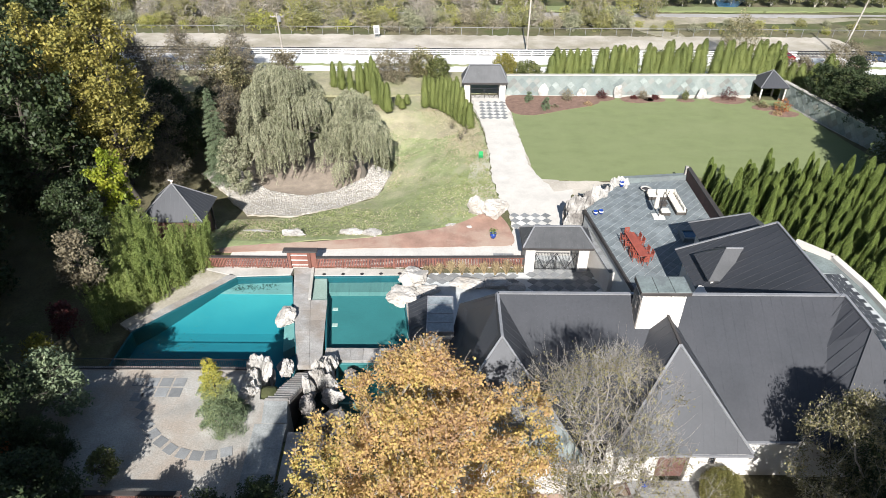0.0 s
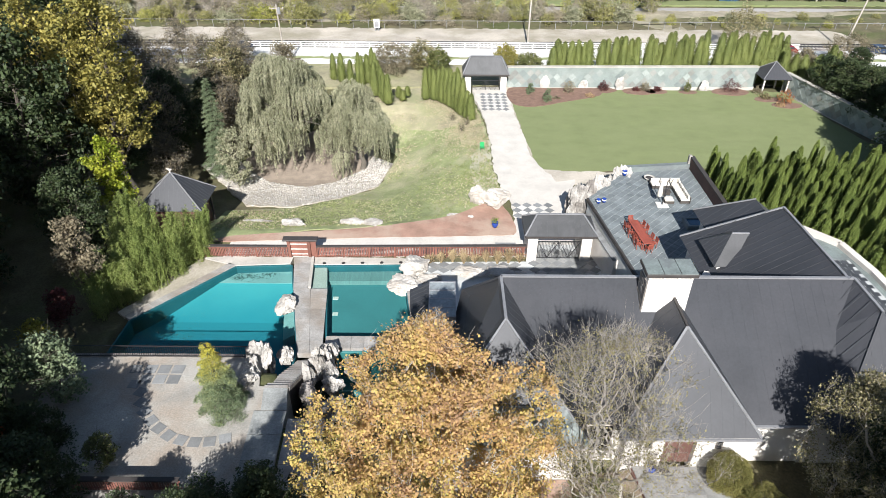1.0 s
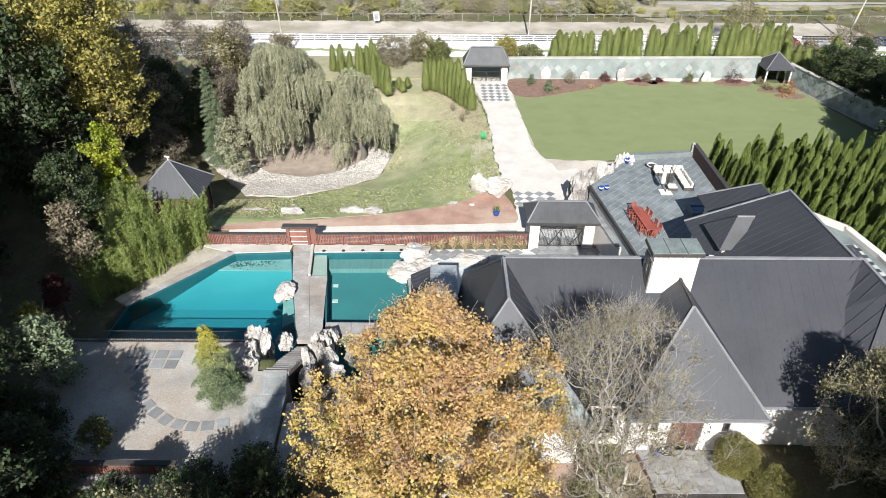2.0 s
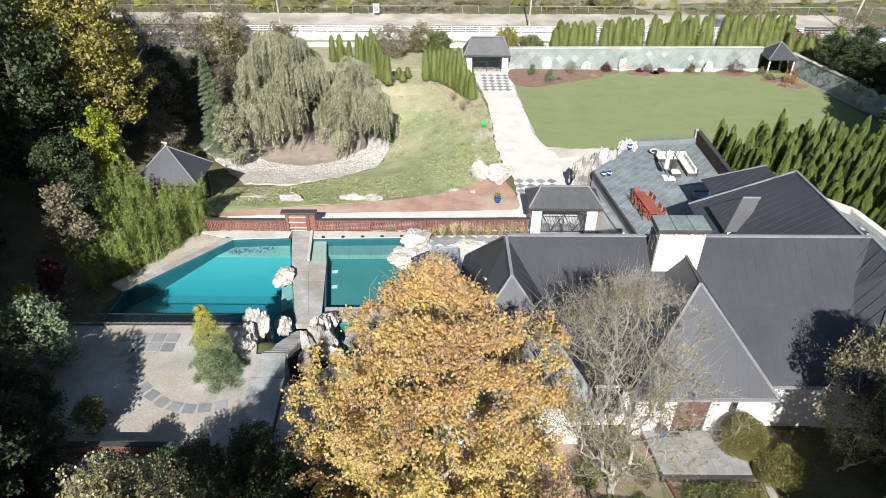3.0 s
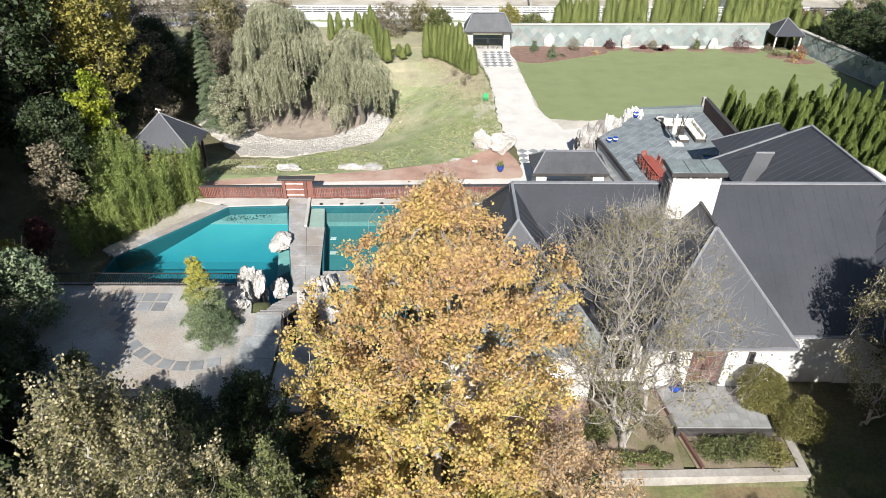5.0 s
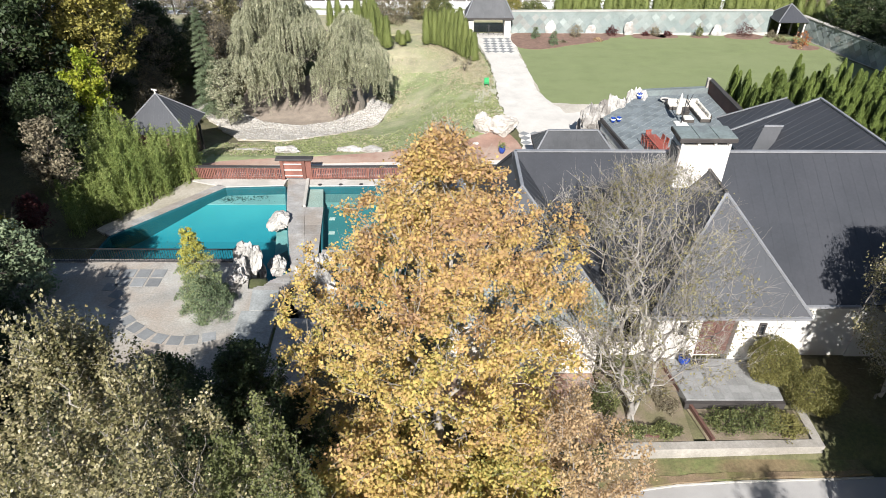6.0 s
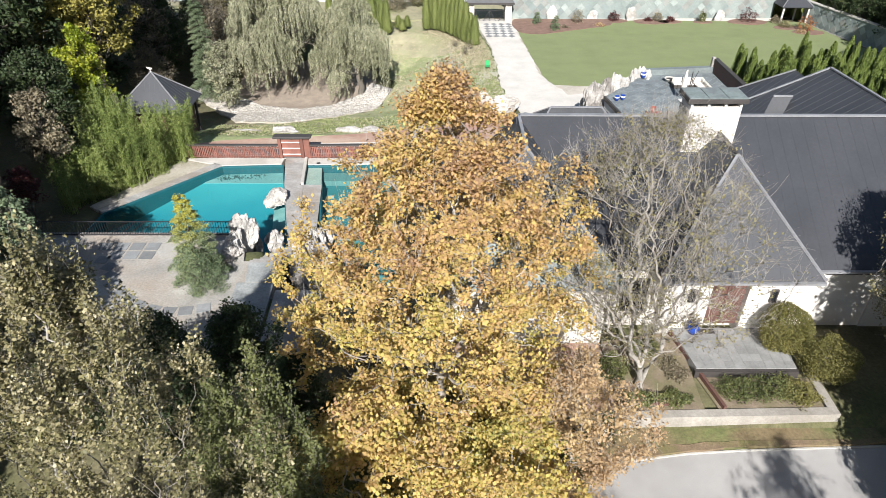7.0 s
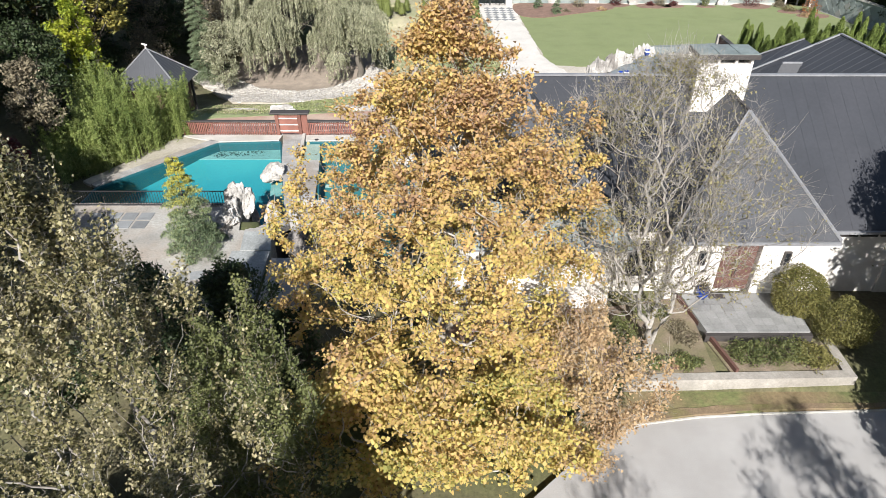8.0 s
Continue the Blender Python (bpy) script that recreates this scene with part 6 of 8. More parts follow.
def willow(at, height, radius, seed, mounds):
    """A weeping willow: limbs that arch out to many mounds, each a curtain of hanging strands with narrow leaves."""
    rng = np.random.default_rng(seed)
    root = thing("willow", at, "weeping willow with long grey-green hanging strands", "tree")
    trunk = [limb(rng, (0, 0, -0.3), (0.3, 0.2, height * 0.42), 0.4, 0.26, 5, 0.08)]
    limbs, strands, spots = [], [], []
    for k in range(mounds):
        h = ((k + 0.5) / mounds) ** 0.8
        a = k * 2.39996 + rng.normal() * 0.35
        lump = 1 + 0.22 * math.sin(a * 3 + 1.0) + 0.12 * math.sin(a * 5 + seed)
        if noise.noise(Vector((math.cos(a) * 1.6, math.sin(a) * 1.6, h * 4 + seed))) < -0.22:
            continue
        d = radius * lump * max(0.08, 1 - h ** 3.4) ** 0.75 * rng.uniform(0.66, 1.04)
        heart = np.array([math.cos(a) * d, math.sin(a) * d, height * (0.3 + 0.66 * h) * rng.uniform(0.84, 1.05)])
        limbs.append(limb(rng, (0.2, 0.1, height * rng.uniform(0.2, 0.42)), heart, 0.13, 0.03, 7, 0.1, 0.12))
        size = rng.uniform(0.7, 1.75)
        for _ in range(int(52 * size)):
            b, u = rng.uniform(0, 2 * math.pi), math.sqrt(rng.uniform(0.02, 1))
            start = heart + np.array([math.cos(b) * u * size, math.sin(b) * u * size, 0.75 * size * (1 - u * u)]) + rng.normal(size=3) * 0.08
            out = np.array([math.cos(b) * 0.5 + math.cos(a) * 0.35, math.sin(b) * 0.5 + math.sin(a) * 0.35])
            drop = min(rng.uniform(0.9, 3.6) * (0.55 + 0.6 * u) * (0.7 + 0.3 * size), start[2] - 0.35)
            if drop < 0.4:
                continue
            n = 6
            q = np.linspace(0, 1, n)[:, None]
            line = start + np.concatenate([out[None] * 0.6 * np.sqrt(q) + rng.normal(size=(1, 2)) * 0.15 * q, 0.22 * np.sin(q * math.pi * 0.6) - drop * q ** 1.35], 1)
            strands.append((line, np.linspace(0.013, 0.005, n)))
            m = int(drop * 21)
            w = rng.uniform(0, 1, m) * (n - 1.001)
            i = w.astype(int)
            spots.append(line[i] + (line[i + 1] - line[i]) * (w - i)[:, None] + rng.normal(size=(m, 3)) * 0.06)
    v, f = tubes(trunk, 8)
    arrays("trunk", v, f, M_BARK, root, True)
    v, f = tubes(limbs, 6)
    tagged(arrays("limbwork", v, f, M_BARK, root, True), kind="stuff")
    v, f = tubes(strands, 3)
    tagged(arrays("strandwork", v, f, M_BARK, root), kind="stuff")
    v, f = leaves(rng, np.concatenate(spots), 0.25, 0.27, 0.1, 0.75)
    arrays("crown", v, f, L_WILLOW, root)


willow((-20.0, 75.2, -4.0), 14.6, 6.6, 81, 60)
willow((-10.9, 72.4, -4.0), 11.2, 3.5, 82, 26)


def bamboo(at, w, d, height, seed, n=12):
    """Upright plumes, each a few culms close together with drooping narrow leaves in tiers."""
    rng = np.random.default_rng(seed)
    root = thing("bamboo", at, "dense clump of light green feathery bamboo beside the pool", "bamboo", "bamboo clumps")
    paths, spots = [], []
    for k in range(n):
        px, py = rng.uniform(-w / 2, w / 2), rng.uniform(-d / 2, d / 2)
        tall = height * rng.uniform(0.72, 1.08) * (1 - 0.2 * (abs(px) / w + abs(py) / d))
        for c in range(4):
            x, y = px + rng.normal() * 0.12, py + rng.normal() * 0.12
            h = tall * rng.uniform(0.8, 1.03)
            bend = rng.normal(size=2) * 0.18 + np.array([px / w, py / d]) * 0.5
            t = np.linspace(0, 1, 7)[:, None]
            line = np.concatenate([[x, y] + bend * t ** 2, h * t], 1)
            paths.append((line, np.linspace(0.022, 0.005, 7)))
            for tier in np.arange(0.08, 1.0, 0.3 / h):
                i = min(5, int(tier * 6))
                base = line[i] + (line[i + 1] - line[i]) * (tier * 6 - i)
                a = rng.uniform(0, 2 * np.pi)
                long = (0.46 * (1 - tier ** 1.4) + 0.1) * rng.uniform(0.6, 1.3)
                m = 15
                u = rng.uniform(0.1, 1, m)[:, None]
                spots.append(base + np.array([np.cos(a) * long, np.sin(a) * long, 0.1]) * u - np.array([0, 0, 0.35 * long]) * u ** 2 + rng.normal(size=(m, 3)) * [0.07, 0.07, 0.06])
    v, f = tubes(paths, 5)
    tagged(arrays("culmwork", v, f, L_BAMBOO, root), kind="stuff")
    v, f = leaves(rng, np.concatenate(spots), 0.17, 0.24, 0.2, 0.4)
    arrays("foliage", v, f, L_BAMBOO, root)


for k, (x, y, w, d, hh) in enumerate([(-27.2, 42.0, 2.6, 2.6, 5.2), (-25.5, 44.2, 2.6, 2.6, 5.6), (-28.6, 45.8, 2.6, 2.6, 5.8), (-23.8, 46.4, 2.2, 2.2, 5.2), (-26.4, 47.4, 2.6, 2.4, 5.9), (-22.9, 48.0, 1.5, 1.8, 5.0), (-29.6, 48.8, 2.4, 2.4, 5.6), (-28.4, 39.6, 2.2, 2.0, 4.6),
                                      (-24.5, 45.2, 1.6, 1.8, 4.6), (-26.2, 42.6, 1.8, 1.8, 4.8), (-27.6, 40.8, 1.6, 1.6, 4.4), (-27.0, 45.0, 2.2, 2.2, 5.6)]):
    bamboo((x, y, 0.0), w * 1.15, d * 1.15, hh * 1.14, 90 + k, 15)


def spruce(at, height, radius, seed, label, mat):
    """A conifer with tiers of drooping boughs that carry short sprays."""
    rng = np.random.default_rng(seed)
    root = thing("conifer", at, label, "tree")
    v, f = tubes([(np.array([[0, 0, -0.2], [0, 0, height * 0.5], [0, 0, height]]), np.array([0.13, 0.08, 0.02]))], 7)
    arrays("trunk", v, f, M_DARKBARK, root, True)
    boughs, spots = [], []
    count = int(12 * height)
    for k in range(count):
        h = 0.03 + 0.95 * (k / count) ** 1.15
        r = (radius * (1 - h) ** 0.7 + 0.14) * rng.uniform(0.7, 1.2)
        a = k * 2.39996 + rng.normal() * 0.25
        base = np.array([0, 0, h * height + 0.1])
        tip = np.array([np.cos(a) * r, np.sin(a) * r, h * height + 0.12 - 0.2 * r + rng.normal() * 0.06])
        boughs.append(limb(rng, base, tip, 0.022, 0.006, 4, 0.05, 0.08))
        n = int(90 + 260 * r)
        u = rng.uniform(0.35, 1.04, n)[:, None]
        side = np.array([-np.sin(a), np.cos(a), 0]) * rng.normal(size=(n, 1)) * (0.09 + 0.17 * r) * (1.25 - u * 0.75)
        spots.append(base + (tip - base) * u + side + np.array([0, 0, 0.1 * r]) * np.sin(np.pi * u) + rng.normal(size=(n, 3)) * [0.03, 0.03, 0.03])
    v, f = tubes(boughs, 4)
    tagged(arrays("boughwork", v, f, M_DARKBARK, root), kind="stuff")
    v, f = leaves(rng, np.concatenate(spots), 0.105, 0.4, 0.5)
    arrays("needle_mass", v, f, mat, root)
    return root


spruce((-14.6, 26.9, 2.55), 5.7, 1.5, 101, "conifer with blue-green boughs and a golden top", L_CONIFER)
spruce((-28.2, 70.8, -3.8), 12.6, 2.0, 102, "slim blue-green conifer at the edge of the wood", L_SPRUCE)
spruce((12.25, 89.4, -0.5), 2.0, 0.75, 103, "young blue-green conifer in the mulch bed", L_SPRUCE)
spruce((14.4, 86.6, -0.4), 2.1, 0.8, 104, "young blue-green conifer in the mulch bed", L_SPRUCE)

HEDGE_ROWS = [(26.8, 57.2, 27.2, 46.3, 13), (30.5, 56.9, 31.1, 43.1, 16), (32.4, 57.1, 33.4, 43.1, 16), (34.6, 57.1, 35.8, 43.7, 15), (36.8, 57.3, 38.2, 45.0, 13), (39.0, 57.4, 40.8, 47.7, 10), (41.4, 57.2, 43.2, 51.1, 8), (35.5, 43.0, 35.7, 39.1, 5), (32.3, 42.4, 33.1, 37.6, 6), (43.6, 57.5, 45.5, 52.8, 6), (38.9, 45.0, 39.5, 40.8, 5)]
# columnar evergreens: behind the far wall, on the meadow, and the tall hedge beside the terrace
far_cols = [column_tree("arborvitae", 6.3 + 0.4 * k, 1.0, "tall olive-green columnar arborvitae behind the wall", L_ARBORFAR, 110 + k, 1900, 0.2, 0.45, group="arborvitae behind the wall") for k in range(3)]
near_cols = [column_tree("arborvitae", 7.0 + 0.35 * k, 0.62, "bright green columnar arborvitae in the tall hedge", L_ARBOR, 120 + k, 6800, 0.115, 0.5, group="arborvitae hedge") for k in range(3)]


def plant_columns(kinds, spots, seed, label="", squeeze=(0.85, 1.12)):
    rnd = random.Random(seed)
    for x, y, z, s in spots:
        k = rnd.randrange(len(kinds))
        c = copy_thing(kinds[k], pose(x, y, z, 0, 0, rnd.uniform(0, 360)))
        w = rnd.uniform(*squeeze)
        c.scale = (w, w, s * rnd.uniform(0.93, 1.06))
        if label:
            c["label"] = label


rnd = random.Random(7)
spots = []
x = 16.2
while x < 51.5:
    if not (21.9 < x < 22.7 or 29.3 < x < 30.2 or 40.2 < x < 41.0):
        spots.append((x, 95.6 + rnd.uniform(-0.5, 0.9), -0.6, (0.95 if x < 24 else 1.0 if x < 33 else 1.08)))
    x += rnd.uniform(0.8, 1.15)
x = 51
while x < 60:
    spots.append((x, 93.5 + rnd.uniform(-0.6, 1.4), -0.6, rnd.uniform(0.75, 1.0)))
    x += rnd.uniform(1.0, 1.7)
plant_columns(far_cols, spots, 1)
spots = [(-14.7, 94.0, -.5, .85), (-13.5, 94.4, -.5, .95), (-12.9, 93.4, -.5, 1.0), (-12.2, 94.6, -.5, .9), (-11.3, 93.6, -.5, 1.2), (-10.7, 92.2, -.5, 1.1), (-10.2, 90.4, -.5, 1.05), (-9.6, 88.6, -.5, 1.0), (-9.1, 87.0, -.4, .9), (-8.4, 86.0, -.4, .8), (-10.6, 89.2, -.5, 1.0), (-16.2, 95, -.5, .8), (-17.6, 96, -.5, .85),
         (-3.1, 87.7, -.4, .86), (-2.5, 88.3, -.4, .84), (-1.9, 87.6, -.4, .9), (-1.2, 87.3, -.4, .92), (-0.6, 86.6, -.4, 1.0), (0.0, 85.9, -.4, 1.02), (0.5, 85.0, -.4, 1.05), (1.0, 84.0, -.3, 1.05), (1.5, 83.0, -.3, 1.08), (2.1, 81.9, -.3, 1.0), (2.7, 80.7, -.3, .8), (3.2, 80.0, -.3, .76), (1.4, 85.6, -.4, 1.0), (2.2, 84.3, -.3, 1.0),
         (-7.0, 88.5, -.4, .36), (-5.8, 89.0, -.4, .32), (-6.4, 87.4, -.4, .3)]
plant_columns(far_cols, [(x, y, z, s * 0.74) for x, y, z, s in spots], 2, "bright green columnar arborvitae on the meadow", (0.52, 0.74))
spots = []
for row, (xa, ya, xb, yb, n) in enumerate(HEDGE_ROWS):
    n = round(n * 0.95)
    for k in range(n):
        t = k / (n - 1)
        spots.append((xa + (xb - xa) * t + rnd.uniform(-0.2, 0.2), ya + (yb - ya) * t + rnd.uniform(-0.25, 0.25), -0.1, rnd.uniform(0.93, 1.02)))
plant_columns(near_cols, spots, 3)
for k in range(3):
    for kinds, place in ((far_cols, (17.0 + k * 9.6, 96.9, -0.6)), (near_cols, (29.0 + k * 0.1, 55.2 - k * 3.4, -0.1))):
        kinds[k].location = place

# shrubs and far trees
for k, (x, y, z, w, hh, mat, lab) in enumerate([(9.5, 100.5, -.6, 3.6, 4.2, L_POPLAR, "rounded yellow shrub tree behind the gatehouse"), (13.2, 99.5, -.6, 4.2, 3.2, L_DULL, "rounded green shrub behind the wall"),
                                               (-8.5, 99.5, -.5, 7.0, 4.6, L_GREY, "wide brownish shrub beside the road"), (-1.2, 98.5, -.5, 3.6, 4.2, L_DULL, "green shrub beside the road"),
                                               (-4.0, 101.0, -.5, 4.6, 4.4, L_OLIVE, "olive shrub beside the road"), (50.5, 110.0, -.5, 6.5, 8.2, L_OLIVE, "tall olive shrub tree beside the road"),
                                               (57.5, 100.5, -.5, 5.0, 3.6, L_GREY, "brown shrub at the wall corner"), (66, 103, -.5, 7.0, 5.5, L_GREY, "wide brown shrub beside the road")]):
    shrub("large_shrub", (x, y, z), (w, w, hh), lab, mat, 200 + k, 4200, 0.26, 0.25)
far_shrub = [shrub("wild_shrub", (0, 0, 0), (5.5, 4.0, 3.6), "wild autumn shrub along the railway fence", m, 220 + k, 2000, 0.32, 0.4, group="wild shrubs beyond the railway") for k, m in enumerate((L_FARGREY, L_FAROLIVE, L_FARYELLOW, L_WILLOW))]
far_tree = [tree("far_tree", (0, 0, 0), 9.0, 3.9, "far autumn tree near the river", m, M_PALEBARK, 230 + k, 0.1, 22, 95, n, 0.3, 1.0, 0.5, trunk=0.17, twigs=5, twig_r=0.028, stems=2, fill=0.4, group="far trees") for k, (m, n) in enumerate(((L_FARGREY, 22), (L_FAROLIVE, 44), (L_FARGREY, 9), (L_FARYELLOW, 48), (L_DULL, 60)))]
rnd = random.Random(17)
n = 0
for x in np.arange(-88, 104, 2.7):
    k = n % 4 if n >= 4 else n
    y, s = 128.0 + rnd.uniform(-2.0, 5.0), rnd.uniform(0.55, 1.05) * (0.42 if x > 38 else 0.95)
    ob = far_shrub[k] if n < 4 else copy_thing(far_shrub[rnd.randrange(4)], pose(0, 0, 0))
    ob.location, ob.rotation_euler, ob.scale = (x + rnd.uniform(-1.5, 1.5), y, -0.7), (0, 0, rnd.uniform(0, 6)), (s * 1.1, s, s)
    n += 1
n = 0
for x0, x1, y0, step, kinds in ((-95, 36, 131, 4.2, (0, 2, 1, 0, 3)), (-95, 10, 136, 4.4, (0, 2, 1)), (-95, -18, 141, 4.5, (0, 1, 2)), (14, 42, 137, 4.6, (0, 1, 3)), (-110, 46, 150, 5.5, (1, 3, 4, 0)),
                               (46, 125, 151, 4.2, (4, 4, 1)), (-110, 125, 158, 5.5, (4, 1, 4)), (-115, 130, 168, 7.0, (4, 1))):
    for x in np.arange(x0, x1, step):
        k = kinds[rnd.randrange(len(kinds))]
        ob = far_tree[n] if n < 5 else copy_thing(far_tree[k], pose(0, 0, 0))
        s = rnd.uniform(0.5, 1.0) * (0.8 if y0 < 140 else 1.0)
        ob.location, ob.rotation_euler, ob.scale = (x + rnd.uniform(-2, 2), y0 + rnd.uniform(-2.5, 2.5), -1.0), (0, 0, rnd.uniform(0, 6)), (s, s, s * rnd.uniform(0.75, 1.1))
        n += 1
# dark evergreens at the shaded east wall; unseen ones are added to shade it
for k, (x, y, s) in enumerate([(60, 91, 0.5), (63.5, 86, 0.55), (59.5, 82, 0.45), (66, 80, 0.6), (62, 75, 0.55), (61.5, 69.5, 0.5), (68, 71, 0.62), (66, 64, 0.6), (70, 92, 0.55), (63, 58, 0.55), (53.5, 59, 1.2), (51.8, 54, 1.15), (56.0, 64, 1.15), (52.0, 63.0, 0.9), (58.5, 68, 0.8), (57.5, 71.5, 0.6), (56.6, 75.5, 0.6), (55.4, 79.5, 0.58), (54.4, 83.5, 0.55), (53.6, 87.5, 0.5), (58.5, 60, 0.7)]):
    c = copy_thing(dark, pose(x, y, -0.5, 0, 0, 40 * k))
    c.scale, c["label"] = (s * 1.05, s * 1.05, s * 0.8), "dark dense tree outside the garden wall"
# shrubs along the garden wall
for k, (x, y, w, hh, mat, lab) in enumerate([(18.0, 89.8, 1.7, 2.3, L_GREY, "young bare shrub in the mulch bed"), (15.9, 87.4, 1.2, 0.8, L_GREY, "low brown shrub in the mulch bed"), (20.8, 88.4, 1.6, 0.8, L_BROWN, "low brown shrub in the mulch bed"),
                                            (23.4, 91.0, 1.6, 1.7, L_RED, "reddish shrub beside the wall"), (28.2, 90.8, 1.0, 1.0, L_RED, "small reddish shrub beside the wall"), (29.6, 90.8, 1.3, 1.7, L_GREY, "small bare shrub beside the wall"), (31.4, 90.8, 1.2, 1.1, L_RED, "small reddish shrub beside the wall"),
                                            (35.8, 90.6, 1.0, 1.9, L_DULL, "young green shrub beside the wall"), (42.2, 90.6, 2.5, 2.2, L_RED, "wide dark red shrub beside the wall"), (46.0, 90.2, 1.6, 1.3, L_GREY, "brown shrub beside the pavilion"),
                                            (46.4, 88.0, 1.6, 1.2, L_OLIVE, "olive shrub at the lawn corner"), (48.4, 86.2, 2.0, 2.5, L_RUST, "rust-orange shrub at the lawn corner"), (47.4, 85.2, 1.4, 0.9, L_BROWN, "low brown shrub at the lawn corner")]):
    shrub("garden_shrub", (x, y, -0.5), (w, w, hh), lab, mat, 240 + k, 700, 0.17, 0.3)
shrub("box_shrub", (15.5, 20.9, 3.1), (2.5, 2.4, 2.6), "round clipped olive-green shrub beside the entrance", L_BOX, 260, 16000, 0.075, 0.05, stems=14)
shrub("box_shrub", (16.9, 19.3, 2.9), (2.7, 2.4, 2.1), "round clipped shrub in half shade beside the porch", L_BOX, 261, 13000, 0.075, 0.1, stems=12)

# ---- rocks ----
POOL_ROCK = "weathered pale limestone rock beside the steps to the pool"
for k, (x, y, z, sx, sy, sz, mat) in enumerate([
        (-13.45, 31.3, 1.6, 1.2, 1.1, 2.9, 0), (-13.4, 30.3, 2.2, 0.9, 0.8, 1.8, 0), (-13.5, 29.4, 2.4, 1.0, 1.0, 1.2, 0), (-13.9, 28.6, 2.4, 0.9, 0.8, 0.8, 0), (-13.1, 32.3, 0.2, 0.8, 0.9, 3.0, 1),
        (-12.3, 33.6, 0.0, 1.0, 0.8, 1.7, 0), (-9.8, 32.7, 0.0, 0.6, 0.6, 2.4, 0), (-9.9, 31.0, 0.4, 0.7, 0.7, 2.4, 0), (-9.5, 31.9, 0.2, 0.7, 0.7, 2.2, 0), (-9.3, 33.0, 0.0, 0.5, 0.5, 2.2, 0), (-9.2, 32.0, 0.0, 0.5, 0.6, 2.3, 0),
        (-8.95, 34.2, -0.2, 1.3, 0.9, 2.0, 0), (-8.9, 33.1, -0.2, 0.8, 0.8, 2.3, 0), (-8.5, 32.0, -0.3, 1.0, 0.9, 2.0, 0), (-8.2, 31.0, -0.3, 1.3, 1.0, 1.5, 0), (-9.9, 29.8, 0.3, 1.0, 0.9, 1.6, 1), (-9.3, 29.4, -0.3, 1.0, 0.8, 1.2, 1),
        (-8.7, 27.9, 0.6, 1.5, 1.2, 1.5, 1), (-7.5, 28.0, 0.6, 1.4, 1.2, 1.7, 1), (-7.4, 33.6, -0.3, 0.7, 0.7, 1.1, 1)]):
    rock("garden_rock", (x, y, z), (sx * 1.25, sy * 1.25, sz), POOL_ROCK if not mat else "dark grey garden rock beside the pond", M_DARKROCK if mat else None, 300 + k, "rocks round the pool steps", 0.6,
         (random.Random(k).uniform(-0.15, 0.15), 0.05))
M_CREAM = material("cream_stone", (0.51, 0.475, 0.43), 0.9, 1.0, 6.0, 0.28, 0.8, second=(0.37, 0.33, 0.285), bump_size=0.06)
for k, (x, y, z, sx, sy, sz, lab) in enumerate([(-2.75, 45.4, 0.0, 2.6, 2.2, 1.7, "large cream boulder at the pool corner"), (-3.7, 43.1, -0.2, 2.6, 2.4, 1.0, "flat cream boulder overhanging the pool"), (-1.6, 43.8, 0.0, 2.0, 1.2, 0.7, "long cream boulder beside the pool"),
                                               (-13.5, 39.9, 0.05, 1.5, 2.0, 1.2, "cream boulder on the edge of the pool deck"), (5.1, 56.9, 0.0, 2.5, 1.6, 2.4, "upright cream boulder beside the gravel path"), (3.2, 57.6, 0.0, 1.7, 1.4, 2.0, "upright cream boulder beside the gravel path"),
                                               (1.8, 44.6, 0.1, 2.4, 1.4, 0.8, "pale boulder in the courtyard shade"), (4.6, 44.7, 0.1, 2.2, 1.4, 0.8, "pale boulder in the courtyard shade"), (6.4, 44.3, 0.1, 1.5, 1.1, 0.6, "pale boulder in the courtyard shade"),
                                               (-15.9, 53.8, -0.55, 2.4, 1.0, 0.7, "low grey rock in the grass"), (-9.8, 54.4, -0.75, 2.6, 0.9, 0.6, "low pale rock in the grass"), (-7.7, 54.2, -0.7, 1.8, 1.0, 0.7, "low pale rock in the grass"), (-19.4, 54.9, -0.95, 3.4, 0.6, 0.3, "flat pale stone in the grass"),
                                               (0.6, 55.2, -0.2, 1.0, 0.6, 0.3, "small flat stone beside the red path"), (2.4, 54.7, -0.05, 0.5, 0.4, 0.25, "small stone beside the red path")]):
    rock("boulder", (x, y, z), (sx * 1.15, sy * 1.15, sz), lab, M_CREAM if k < 9 else M_LIMESTONE, 340 + k, "", 0.45)
for k in range(11):
    t = k / 10
    x, y = 12.9 + 4.6 * t + 0.5 * math.sin(k * 2.1), 53.2 + 4.0 * t + 0.5 * math.cos(k * 1.7)
    rock("terrace_rock", (x, y, -0.1), (1.9, 1.8, 4.5 + 0.9 * math.sin(k * 1.3 + 0.6)), "tall grey limestone crag against the terrace corner", M_CRAG, 360 + k, "rocks at the terrace corner", 0.6)
for k, (x, hh) in enumerate([(14.7, 2.4), (20.5, 1.8), (26.0, 2.3), (38.6, 1.9)]):
    rock("standing_stone", (x, 91.7, -0.55), (1.5, 0.35, hh), "flat pale stone leaning on the garden wall", M_LIMESTONE, 380 + k, "stones along the wall", 0.35, (0, 0.06))
rock("standing_stone", (12.5, 55.4, 0.0), (0.95, 0.6, 2.9), "tall white standing stone beside the courtyard", M_CREAM, 390, "", 0.3)
rock("tub_boulder", (-6.9, 33.0, -1.2), (1.9, 1.6, 2.0), "rounded brown boulder in the spa pool", M_DARKROCK, 391, "", 0.3)

